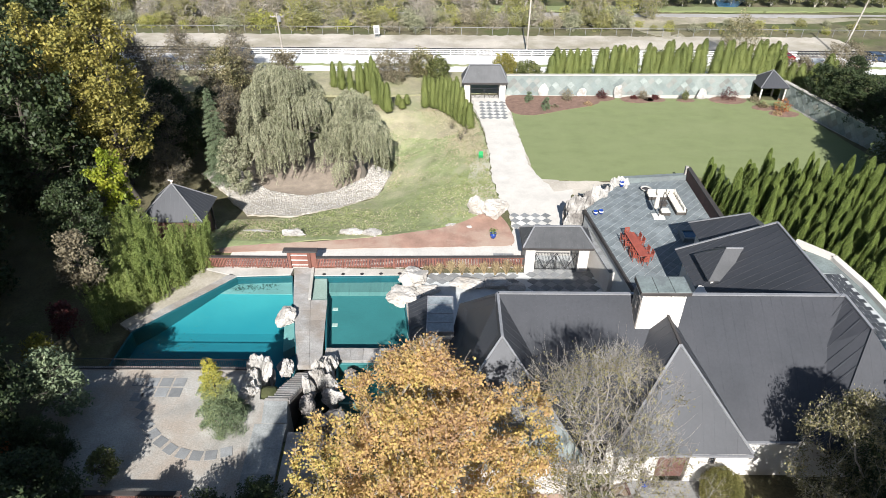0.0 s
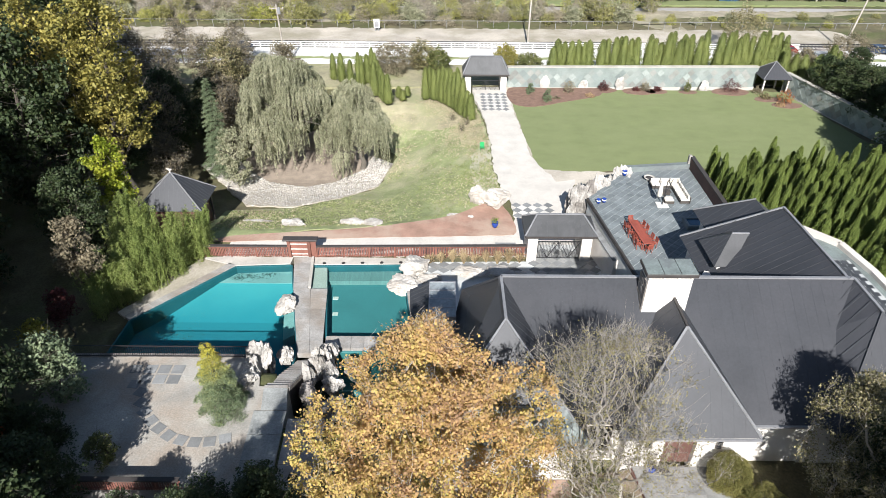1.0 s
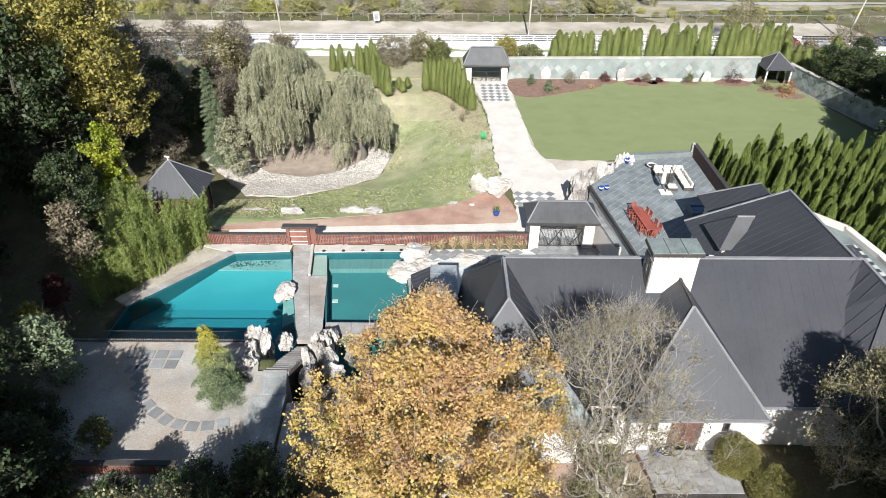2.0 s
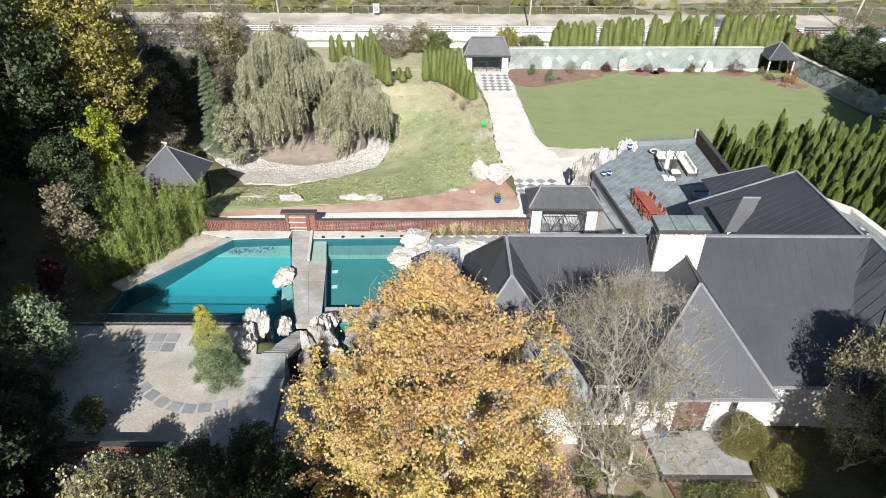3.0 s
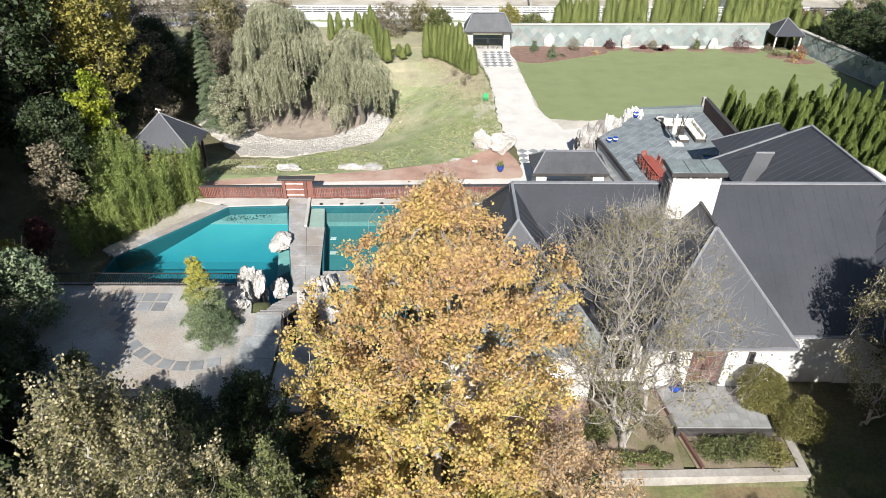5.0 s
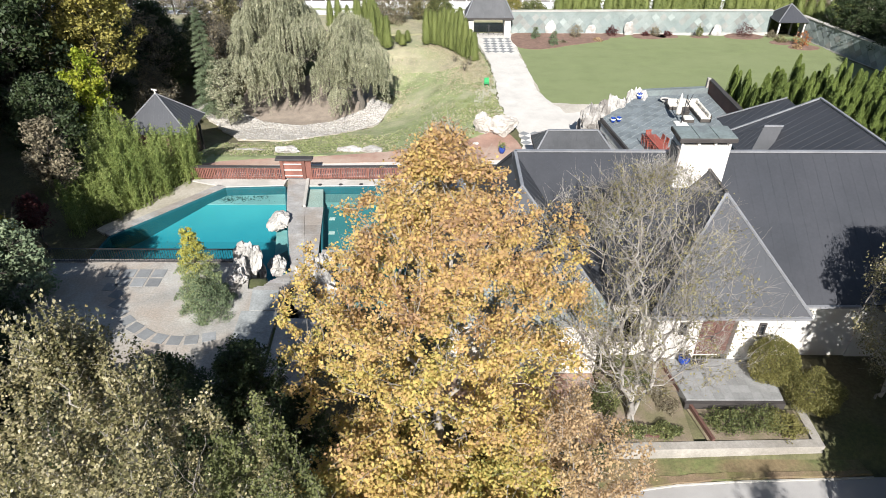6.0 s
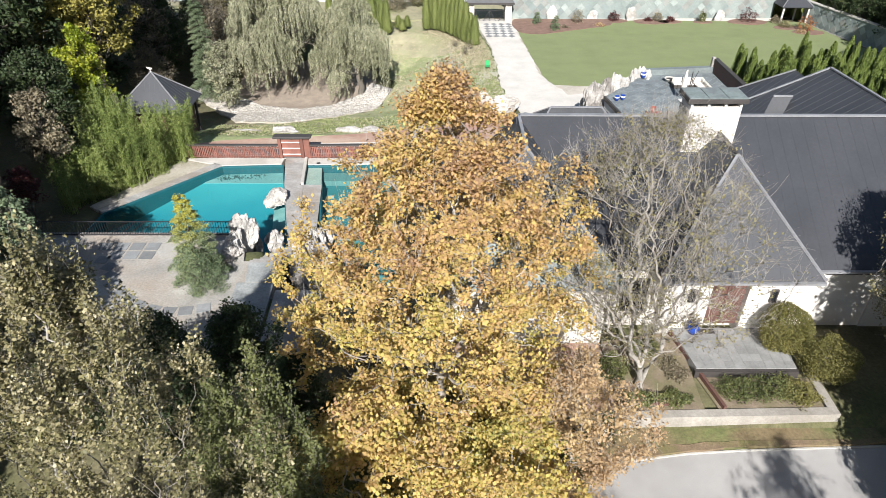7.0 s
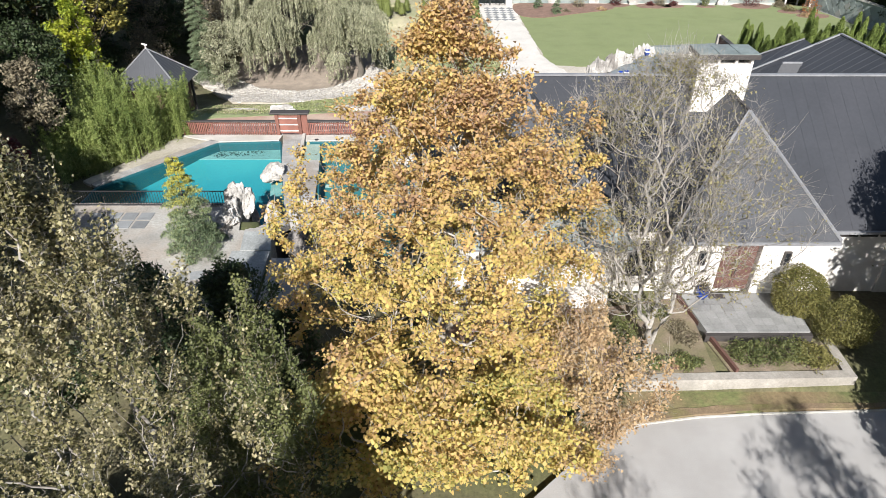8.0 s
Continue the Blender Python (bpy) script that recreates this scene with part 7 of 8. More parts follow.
# pebble bed of the dry pond
OUTER = [(-31.6, 72.6), (-28.1, 68.9), (-22.5, 60.6), (-17.2, 60.3), (-12.5, 63.4), (-8.5, 67.7), (-7.1, 73.7)]
INNER = [(-28.3, 75.7), (-25.2, 71.6), (-22.1, 68.9), (-17.3, 67.2), (-13.8, 69.1), (-11.0, 71.8), (-9.7, 75.7)]
draped("pond_soil", [(-26.3, 72.1), (-24.3, 69.3), (-21.7, 66.9), (-17.7, 65.9), (-13.8, 68.1), (-10.7, 71.2), (-9.1, 74.7), (-9.8, 79.1), (-17.1, 81.4), (-26.3, 79.1)], material("bare_soil", (0.32, 0.26, 0.205), 0.95, 0.8, 9.0, 0.25, 0.5), "bare brown soil under the willow", 0.08, "ground", 0.2, 31)
draped("pond_edge", OUTER + INNER[::-1], M_SAND, "pale sand under the pebbles", 0.12, "ground", 0.15, 32)


def pebbles():
    rng = np.random.default_rng(5)
    phi = (1 + 5 ** 0.5) / 2
    ico = np.array([(-1, phi, 0), (1, phi, 0), (-1, -phi, 0), (1, -phi, 0), (0, -1, phi), (0, 1, phi), (0, -1, -phi), (0, 1, -phi), (phi, 0, -1), (phi, 0, 1), (-phi, 0, -1), (-phi, 0, 1)]) / 1.9
    tri = np.array([(0, 11, 5), (0, 5, 1), (0, 1, 7), (0, 7, 10), (0, 10, 11), (1, 5, 9), (5, 11, 4), (11, 10, 2), (10, 7, 6), (7, 1, 8), (3, 9, 4), (3, 4, 2), (3, 2, 6), (3, 6, 8), (3, 8, 9), (4, 9, 5), (2, 4, 11), (6, 2, 10), (8, 6, 7), (9, 8, 1)])
    vs, fs = [], []
    for k in range(9000):
        i = rng.integers(0, len(OUTER) - 1)
        s, t = rng.uniform(0, 1), rng.uniform(0.02, 1)
        a = np.array(OUTER[i]) * (1 - s) + np.array(OUTER[i + 1]) * s
        b = np.array(INNER[i]) * (1 - s) + np.array(INNER[i + 1]) * s
        p = a + (b - a) * t
        r = rng.uniform(0.06, 0.17)
        vs.append(ico * rng.uniform(0.7, 1.3, (12, 1)) * [r, r, r * 0.6] + [p[0], p[1], ground_height(p[0], p[1]) + 0.09])
        fs.append(tri + 12 * k)
    ob = arrays("pebbles", np.concatenate(vs), np.concatenate(fs), material("pale_pebbles", (0.47, 0.435, 0.39), 0.9, 1.5, 9.0, 0.25, 0.3, island=0.3))
    tagged(ob, "crescent bed of pale beige pebbles round the willow", "pebbles", kind="stuff")


pebbles()

# ---- steps, pavers and planter ----
steps = thing("garden_steps", (-11.8, 32, 0.3), "stone steps between patio and pool deck", "steps")
for k in range(13):
    t = k / 13
    y, z = 28.72 + 4.75 * t, 2.58 - 2.2 * t
    xa, xb = -12.4 + 1.2 * t, -10.8 + 0.75 * t
    part("tread", prism(bmesh.new(), [(xa, y - 0.02), (xb, y - 0.02), (xb, y + 0.25), (xa, y + 0.25)], z - 0.1, z), M_DECK, steps)
# near-black base: the shadow lines between treads are put into its colour
bm = prism(bmesh.new(), [(-12.35, 28.75), (-10.85, 28.75), (-10.1, 33.5), (-11.2, 33.5)], -1.0, 0.05)
for v in bm.verts:
    if v.co.z > 0 and v.co.y < 30:
        v.co.z = 2.1
part("flight", bm, M_DARKTRIM, steps, "stair base darkened to stand for shade between the treads")
for sx in (0, 1):
    part("stringer", beam(bmesh.new(), (-12.45 + 1.7 * sx, 28.8, 2.4), (-11.25 + 1.25 * sx, 33.5, 0.2), 0.1, 0.3), M_DARKROCK, steps)
slab_row("patio_slabs", strip((-12.4, 28.7), (-12.15, 26.8), (-10.8, 28.7), (-10.45, 26.8), 1) + strip((-12.6, 26.75), (-12.4, 21.0), (-10.45, 26.75), (-10.3, 21.0), 3, 1), 2.6, 0.3, material("wide_slate", (0.3, 0.31, 0.3), 0.7, 0.9, 8.0, 0.3, 0.2, per_object=0.15),
         "wide slate slabs leading to the steps", "paving")
slab_row("lower_slabs", strip((-10.3, 26.2), (-10.15, 21.0), (-7.9, 26.2), (-7.7, 21.0), 3, 1), 2.5, 0.3, M_DECK, "dark stone slabs beside the pond", "paving")
rest = thing("stepping_pavers", (-18.5, 27, 2.55), "curved row of dark grey stepping pavers in the gravel", "pavers")
for i in range(2):
    for j in range(3):
        x, y = -20.6 + 0.95 * j, 30.4 - 0.95 * i
        part("paver", prism(bmesh.new(), [(x - .4, y - .4), (x + .4, y - .4), (x + .4, y + .4), (x - .4, y + .4)], 2.4, 2.575), M_PAVER, rest)
for x, y, a in [(-21.6, 30.4, 0), (-21.2, 29.0, 5), (-20.5, 28.3, 20), (-20.1, 27.4, 25), (-19.6, 26.6, 35), (-18.9, 25.9, 42), (-18.2, 25.3, 30), (-17.4, 24.75, 30), (-16.5, 24.4, 15), (-15.6, 24.25, 4), (-14.7, 24.3, -8), (-13.8, 24.55, -15)]:
    part("paver", box(bmesh.new(), -0.36, 0.36, -0.36, 0.36, 2.4, 2.575, 0, Matrix.Translation((x, y, 0)) @ Matrix.Rotation(radians(-a), 4, 'Z')), M_PAVER, rest)


def diamonds(name, x0, y0, nx, ny, dx, dy, z, label, pale=None):
    g = thing(name, (x0 + nx * dx / 2, y0 + ny * dy / 2, z), label, "paving")
    g["kind"] = "structure"
    me = {}
    for i in range(nx):
        for j in range(ny):
            for half, mat in ((0, M_PAVER), (1, pale or M_PALEPAVER)):
                if half and (i == nx - 1 or j == ny - 1):
                    continue
                if half not in me:
                    me[half] = tile_piece("tile", [(-dx * .485, 0), (0, -dy * .485), (dx * .485, 0), (0, dy * .485)], 0.03, mat)
                ob = new("tile", me[half])
                ob.parent = g
                ob.location = Vector((x0 + (i + .5 + half * .5) * dx, y0 + (j + .5 + half * .5) * dy, z)) - g.location
    return g


M_COURT = material("muted_court_slate", (0.27, 0.27, 0.26), 0.85, 1.2, 12.0, 0.2, 0.2, per_object=0.15)
diamonds("checker_paving", 6.75, 54.5, 4, 3, 1.12, 1.05, 0.025, "diamond checker of grey and pale paving in the path")
diamonds("checker_paving", 4.75, 82.6, 4, 6, 1.0, 1.12, 0.025, "diamond checker of grey and pale paving in the path")
diamonds("courtyard_paving", -2.0, 44.9, 8, 2, 1.1, 0.9, 0.122, "muted grey diamond slate paving of the courtyard", M_COURT)
diamonds("courtyard_paving", 7.4, 38.0, 6, 11, 1.1, 1.0, 0.122, "muted grey diamond slate paving of the courtyard", M_COURT)
slab_row("path_slabs", strip((4.6, 50.0), (6.6, 50.0), (4.6, 49.3), (6.6, 49.3), 2), 0.06, 0.1, M_PAVER, "grey slabs set in the gravel path", "paving")


def terrace_tiles():
    """Square slates laid on the slant; the stretch nearest the house as pieces, the rest joined."""
    side, g = 0.62, 0.575
    me = tile_piece("tile", [(-g / 2, -g / 2), (g / 2, -g / 2), (g / 2, g / 2), (-g / 2, g / 2)], 0.03, M_SLATE)
    c, s = math.cos(radians(45)), math.sin(radians(45))
    spots, cut = [], []
    for i in range(-40, 41):
        for j in range(-40, 41):
            x, y = 19 + (i * c - j * s) * side, 48 + (i * s + j * c) * side
            corners = [inside(TERRACE, x + a, y + b) for a, b in ((-.4, 0), (.4, 0), (0, -.4), (0, .4))]
            if all(corners):
                spots.append((y, x))
            elif any(corners):
                cut.append((x, y))
    spots.sort()
    bm = bmesh.new()
    # tiles cut along the edge of the terrace
    q = g / 5
    for x, y in cut:
        m = Matrix.Translation((x, y, 3.765)) @ Matrix.Rotation(radians(45), 4, 'Z')
        for i in range(5):
            for j in range(5):
                p = m @ Vector((-g / 2 + (i + 0.5) * q, -g / 2 + (j + 0.5) * q, 0))
                if inside(TERRACE, p.x, p.y):
                    box(bm, -g / 2 + i * q, -g / 2 + (i + 1) * q, -g / 2 + j * q, -g / 2 + (j + 1) * q, 0, 0.03, 0, m)
    for n, (y, x) in enumerate(spots):
        m = Matrix.Translation((x, y, 3.765)) @ Matrix.Rotation(radians(45), 4, 'Z')
        if n < 300:
            ob = new("tile", me)
            ob.parent = terrace_thing
            ob.matrix_local = Matrix.Translation(-terrace_thing.location) @ m
        else:
            box(bm, -g / 2, g / 2, -g / 2, g / 2, 0, 0.03, 0, m)
    tagged(part("tile_field", bm, M_SLATESTUFF, terrace_thing), kind="stuff")


terrace_tiles()
# front: porch, path, planter
M_PORCH = material("pale_slate", (0.25, 0.248, 0.24), 0.85, 1.2, 12.0, 0.2, 0.2, per_object=0.12)
slab_row("porch", strip((10.6, 22.2), (16.0, 22.2), (11.0, 19.4), (15.7, 19.4), 10, 6), 3.27, 0.5, M_PORCH, "grey slate porch before the entrance", "porch")
# dark trim colour stands for the shadow along the porch front
tagged(part("porch_edge", prism(bmesh.new(), [(10.9, 19.45), (15.75, 19.45), (15.75, 19.2), (10.9, 19.2)], 2.6, 3.2), M_DARKTRIM), "front edge of the porch, its shadow put into the dark colour", "step", kind="structure")
sheet("bark_bed", [(6.9, 17.2), (10.7, 17.2), (10.9, 21.9), (10.4, 22.2), (7.0, 21.5)], 2.96, material("dry_litter", (0.25, 0.19, 0.14), 0.95, 1.3, 14.0, 0.35, 0.6, second=(0.17, 0.15, 0.08)), "tan leaf litter bed under the bare tree", 0.8, "bed")
sheet("red_terrace", [(-1.0, 21.5), (6.9, 21.5), (6.9, 17.3), (2.5, 17.2), (-1.0, 19.0)], 2.86, M_REDPATH, "reddish paved strip along the west wing", 0.8, "paving", 0.05, 41)
sheet("planter_soil", [(11.4, 17.15), (16.1, 17.3), (16.2, 19.1), (11.0, 19.15)], 2.9, bpy.data.materials["dry_litter"], "planter soil under ivy", 0.6, "bed")
bm = bmesh.new()
for a, b in (((6.7, 16.85), (11.6, 16.98)), ((11.6, 16.98), (16.6, 17.1)), ((16.4, 17.32), (16.45, 19.8))):
    beam(bm, (*a, 2.65), (*b, 2.65), 0.42, 0.62)
tagged(part("planter_wall", bm, material("planter_stone", (0.36, 0.33, 0.29), 0.9, 1.0, 9.0, 0.25, 0.4, second=(0.27, 0.245, 0.21))), "low pale stone wall of the front planter", "wall", kind="structure")
bm = bmesh.new()
beam(bm, (10.55, 22.1, 3.1), (11.6, 17.2, 3.0), 0.14, 0.22)
beam(bm, (7.2, 17.6, 2.95), (9.6, 17.4, 2.95), 0.14, 0.2)
tagged(part("bed_edging", bm, M_BROWNWALL), "dark red brick edging of the front beds", "edging", kind="structure")
for k, (x, y, w, d, hh, m) in enumerate([(12.6, 18.2, 2.0, 1.5, 0.6, L_DULL), (14.1, 18.2, 2.2, 1.6, 0.7, L_DULL), (15.3, 18.0, 1.6, 1.6, 0.6, L_BOX), (7.9, 17.6, 1.6, 0.9, 0.5, L_DULL), (9.5, 17.7, 1.6, 0.9, 0.45, L_DULL), (6.9, 19.2, 1.5, 1.6, 1.2, L_DULL),
                                         (10.0, 19.6, 1.2, 1.6, 0.35, L_GREY), (8.9, 21.0, 1.6, 1.0, 0.5, L_DULL), (4.5, 15.9, 2.0, 1.0, 0.8, L_DULL), (1.5, 15.2, 2.4, 1.6, 0.9, L_BOX)]):
    shrub("low_shrub", (x, y, 2.85 if y > 17 else 2.4), (w, d, hh), "low ivy-green plants in the front bed", m, 400 + k, 2600, 0.085, 0.35, group="plants in the front beds")
mat_thing = tagged(part("door_mat", box(bmesh.new(), 11.9, 12.7, 21.75, 22.1, 3.27, 3.29, 0.005), M_DARKTRIM), "dark door mat on the porch", "mat")


def pot(name, at, r, h, mat, label, plant=None, seed=0, rim=None):
    p = thing(name, at, label, "pot")
    x, y, z = at
    part("body", lathe(bmesh.new(), [(r * 0.6, 0), (r * 0.95, h * 0.45), (r, h * 0.7), (r * 0.85, h * 0.92), (r * 0.98, h), (r * 0.85, h), (r * 0.8, h * 0.9)], at, 20), mat, p, smooth=True)
    part("soil", lathe(bmesh.new(), [(r * 0.8, h * 0.86), (r * 0.5, h * 0.88)], at, 14), M_MULCH, p)
    if rim:
        part("band", lathe(bmesh.new(), [(r * 1.005, h * 0.62), (r * 1.01, h * 0.72), (r * 0.93, h * 0.86)], at, 20), rim, p, "white glazed band", True)
    if plant:
        rng = np.random.default_rng(seed)
        c = rng.normal(size=(260, 3)) * [r * 0.6, r * 0.6, h * 0.4] + [0, 0, h * 1.25]
        v, f = leaves(rng, c, 0.12, 0.5, 0.4)
        tagged(arrays("plant", v, f, plant, p), kind="stuff")
    return p


M_BLUE = material("blue_glaze", (0.02, 0.06, 0.3), 0.25, 2.0, 10.0, 0.25, 0.05)
M_WHITEGLAZE = material("white_glaze", (0.72, 0.72, 0.72), 0.3, 2.0, 10.0, 0.1, 0.05)
pot("blue_pot", (4.75, 52.75, 0.05), 0.33, 0.6, M_BLUE, "dark blue glazed pot with a leafy plant", L_BAMBOO, 1)
pot("blue_pot", (18.05, 56.85, 3.8), 0.26, 0.55, M_BLUE, "blue and white glazed pot on the terrace", None, 2, M_WHITEGLAZE)
pot("blue_pot", (14.3, 51.25, 3.8), 0.22, 0.42, M_BLUE, "blue and white glazed pot on the terrace", None, 3, M_WHITEGLAZE)
pot("blue_pot", (14.85, 51.4, 3.8), 0.22, 0.42, M_BLUE, "blue and white glazed pot on the terrace", None, 4, M_WHITEGLAZE)
pot("blue_pot", (11.55, 21.85, 3.27), 0.3, 0.55, M_BLUE, "blue pot with a dry plant beside the door", L_GREY, 5)


def fire_bowl(at):
    b = thing("fire_bowl", at, "round grey stone fire bowl on the terrace", "fire bowl")
    part("bowl", lathe(bmesh.new(), [(0.25, 0), (0.28, 0.08), (0.5, 0.28), (0.56, 0.36), (0.46, 0.36), (0.36, 0.26)], at, 26), M_CONCRETE, b, smooth=True)
    part("ash", lathe(bmesh.new(), [(0.39, 0.27), (0.2, 0.3)], at, 18), M_DARKTRIM, b, "dark ash")


fire_bowl((20.3, 55.9, 3.8))

# ---- terrace furniture ----
M_REDTABLE = material("red_brown_teak", (0.3, 0.075, 0.05), 0.55, 1.5, 16.0, 0.2, 0.1, per_object=0.1)
M_CUSHION = material("cream_cushion", (0.62, 0.58, 0.51), 0.95, 2.0, 25.0, 0.1, 0.15)
M_WICKER = material("dark_wicker", (0.07, 0.06, 0.052), 0.8, 3.0, 60.0, 0.3, 0.4)


def outdoor_table(cx, cy, yaw):
    t = thing("outdoor_table", (0, 0, 0), "long red-brown wooden outdoor dining table", "table", "tables on the terrace")
    for k in range(6):
        part("board", box(bmesh.new(), -0.42 + k * 0.141, -0.42 + k * 0.141 + 0.135, -0.92, 0.92, 0.71, 0.75, 0.006), M_REDTABLE, t)
    part("apron", box(bmesh.new(), -0.36, 0.36, -0.82, 0.82, 0.62, 0.705), M_REDTABLE, t)
    for x in (-0.36, 0.36):
        for y in (-0.82, 0.82):
            part("leg", box(bmesh.new(), x - 0.04, x + 0.04, y - 0.04, y + 0.04, 0, 0.62, 0.005), M_REDTABLE, t)
    t.matrix_basis = pose(cx, cy, 3.795, 0, 0, yaw)
    return t


def outdoor_chair():
    c = thing("outdoor_chair", (0, 0, 0), "red-brown wooden folding chair at the outdoor table", "chair", "chairs round the terrace table")
    for k in range(5):
        part("seat_slat", box(bmesh.new(), -0.23, 0.23, -0.22 + k * 0.09, -0.22 + k * 0.09 + 0.075, 0.43, 0.455), M_REDTABLE, c)
    for x in (-0.22, 0.22):
        part("front_leg", box(bmesh.new(), x - 0.02, x + 0.02, -0.22, -0.17, 0, 0.62), M_REDTABLE, c)
        part("back_leg", beam(bmesh.new(), (x, 0.2, 0), (x, 0.3, 0.96), 0.04, 0.045), M_REDTABLE, c)
        part("armrest", box(bmesh.new(), x - 0.03, x + 0.03, -0.24, 0.24, 0.62, 0.645), M_REDTABLE, c)
    for k in range(5):
        x = -0.16 + k * 0.08
        part("back_slat", beam(bmesh.new(), (x, 0.245, 0.47), (x, 0.285, 0.9), 0.055, 0.015, (0, 1, 0)), M_REDTABLE, c)
    part("top_rail", box(bmesh.new(), -0.23, 0.23, 0.27, 0.31, 0.88, 0.96), M_REDTABLE, c)
    return c


YAW = 6.5
base = pose(16.68, 45.25, 3.795, 0, 0, YAW)
for s in (-0.93, 0.93):
    p = base @ Vector((0, s, 0))
    outdoor_table(p.x, p.y, YAW)
chair = outdoor_chair()
rnd = random.Random(3)
places = [(-0.6, -1.4, 90), (-0.6, -0.6, 90), (-0.62, 0.35, 90), (-0.6, 1.3, 90), (0.62, -1.4, -90), (0.6, -0.75, -90), (0.62, 0.6, -90), (0.6, 1.25, -90), (0, 2.1, 0), (0, -2.1, 180)]
for k, (x, y, a) in enumerate(places):
    m = base @ pose(x + rnd.uniform(-.06, .06), y + rnd.uniform(-.06, .06), 0, 0, 0, a + rnd.uniform(-7, 7))
    if k == 0:
        chair.matrix_basis = m
    else:
        copy_thing(chair, m)


def sofa_unit(at, w, d, back, label):
    """A wicker block with a cream seat cushion; back: the sides that carry a back cushion."""
    x, y, z = at
    s = thing("outdoor_sofa", at, label, "sofa", "sofa units on the terrace")
    part("wicker_base", box(bmesh.new(), x - w / 2, x + w / 2, y - d / 2, y + d / 2, z + 0.04, z + 0.3, 0.02), M_WICKER, s)
    part("seat_cushion", box(bmesh.new(), x - w / 2 + 0.03, x + w / 2 - 0.03, y - d / 2 + 0.03, y + d / 2 - 0.03, z + 0.3, z + 0.45, 0.05), M_CUSHION, s)
    for b in back:
        if b == 'n':
            q, c = (x - w / 2, x + w / 2, y + d / 2 - 0.1, y + d / 2), (x - w / 2 + 0.03, x + w / 2 - 0.03, y + d / 2 - 0.3, y + d / 2 - 0.1)
        else:
            q, c = (x + w / 2 - 0.1, x + w / 2, y - d / 2, y + d / 2), (x + w / 2 - 0.3, x + w / 2 - 0.1, y - d / 2 + 0.03, y + d / 2 - 0.03)
        part("back_frame", box(bmesh.new(), *q, z + 0.04, z + 0.68, 0.02), M_WICKER, s)
        part("back_cushion", box(bmesh.new(), *c, z + 0.45, z + 0.82, 0.06), M_CUSHION, s)
    for fx in (-1, 1):
        for fy in (-1, 1):
            part("foot", box(bmesh.new(), x + fx * (w / 2 - 0.08) - 0.03, x + fx * (w / 2 - 0.08) + 0.03, y + fy * (d / 2 - 0.08) - 0.03, y + fy * (d / 2 - 0.08) + 0.03, z, z + 0.05), M_WICKER, s)
    return s


for x in (20.55, 21.5):
    sofa_unit((x, 54.55, 3.795), 0.92, 0.95, 'n', "cream cushioned wicker sofa unit on the terrace")
sofa_unit((22.5, 54.55, 3.795), 0.98, 0.95, 'ne', "cream cushioned wicker corner sofa on the terrace")
for y in (53.55, 52.6, 51.65):
    sofa_unit((22.52, y, 3.795), 0.95, 0.92, 'e', "cream cushioned wicker sofa unit on the terrace")
sofa_unit((21.0, 51.5, 3.795), 0.9, 0.85, '', "cream cushioned wicker ottoman on the terrace")
ct = thing("coffee_table", (21.2, 53.1, 3.795), "low dark wicker coffee table on the terrace", "table")
part("top", box(bmesh.new(), 20.75, 21.65, 52.75, 53.45, 4.1, 4.15, 0.01), M_WICKER, ct)
part("plinth", box(bmesh.new(), 20.85, 21.55, 52.85, 53.35, 3.795, 4.1), M_WICKER, ct)


def parasol(at):
    x, y, z = at
    p = thing("parasol", at, "folded tan cantilever parasol on a white base", "parasol")
    part("base_plate", box(bmesh.new(), x - 0.55, x + 0.55, y - 0.5, y + 0.5, z, z + 0.12, 0.02), M_PALEPAVER, p, "white slab base")
    part("pole", rod(bmesh.new(), (x, y, z + 0.12), (x + 0.05, y, z + 2.7), 0.045), M_IRON, p)
    part("arm", rod(bmesh.new(), (x + 0.05, y, z + 1.2), (x + 0.65, y + 0.35, z + 2.65), 0.03), M_IRON, p)
    part("canopy", lathe(bmesh.new(), [(0.05, 2.75), (0.13, 2.3), (0.22, 1.5), (0.26, 1.0), (0.12, 0.8)], (x - 0.35, y + 0.25, z), 12), M_CUSHION, p, "folded tan cloth canopy", True)
    part("crank_box", box(bmesh.new(), x - 0.06, x + 0.12, y - 0.09, y + 0.06, z + 1.0, z + 1.25, 0.01), M_IRON, p)


parasol((20.25, 50.9, 3.795))

def terrace_tub(x0, x1, y0, y1, z):
    t = thing("terrace_tub", ((x0 + x1) / 2, (y0 + y1) / 2, z), "square raised water basin with a dark rim on the terrace", "basin")
    bm = bmesh.new()
    for a in ((x0, x1, y0, y0 + 0.22), (x0, x1, y1 - 0.22, y1), (x0, x0 + 0.22, y0 + 0.22, y1 - 0.22), (x1 - 0.22, x1, y0 + 0.22, y1 - 0.22)):
        box(bm, *a, z, z + 0.42)
    part("rim", bm, M_SLATE, t, "slate-clad rim")
    part("floor", box(bmesh.new(), x0 + 0.2, x1 - 0.2, y0 + 0.2, y1 - 0.2, z, z + 0.08), M_POOLWALL, t)
    part("water", box(bmesh.new(), x0 + 0.22, x1 - 0.22, y0 + 0.22, y1 - 0.22, z + 0.1, z + 0.3), bpy.data.materials["blue_water"], t, "dark blue water")


terrace_tub(21.3, 23.5, 46.6, 48.2, 3.796)

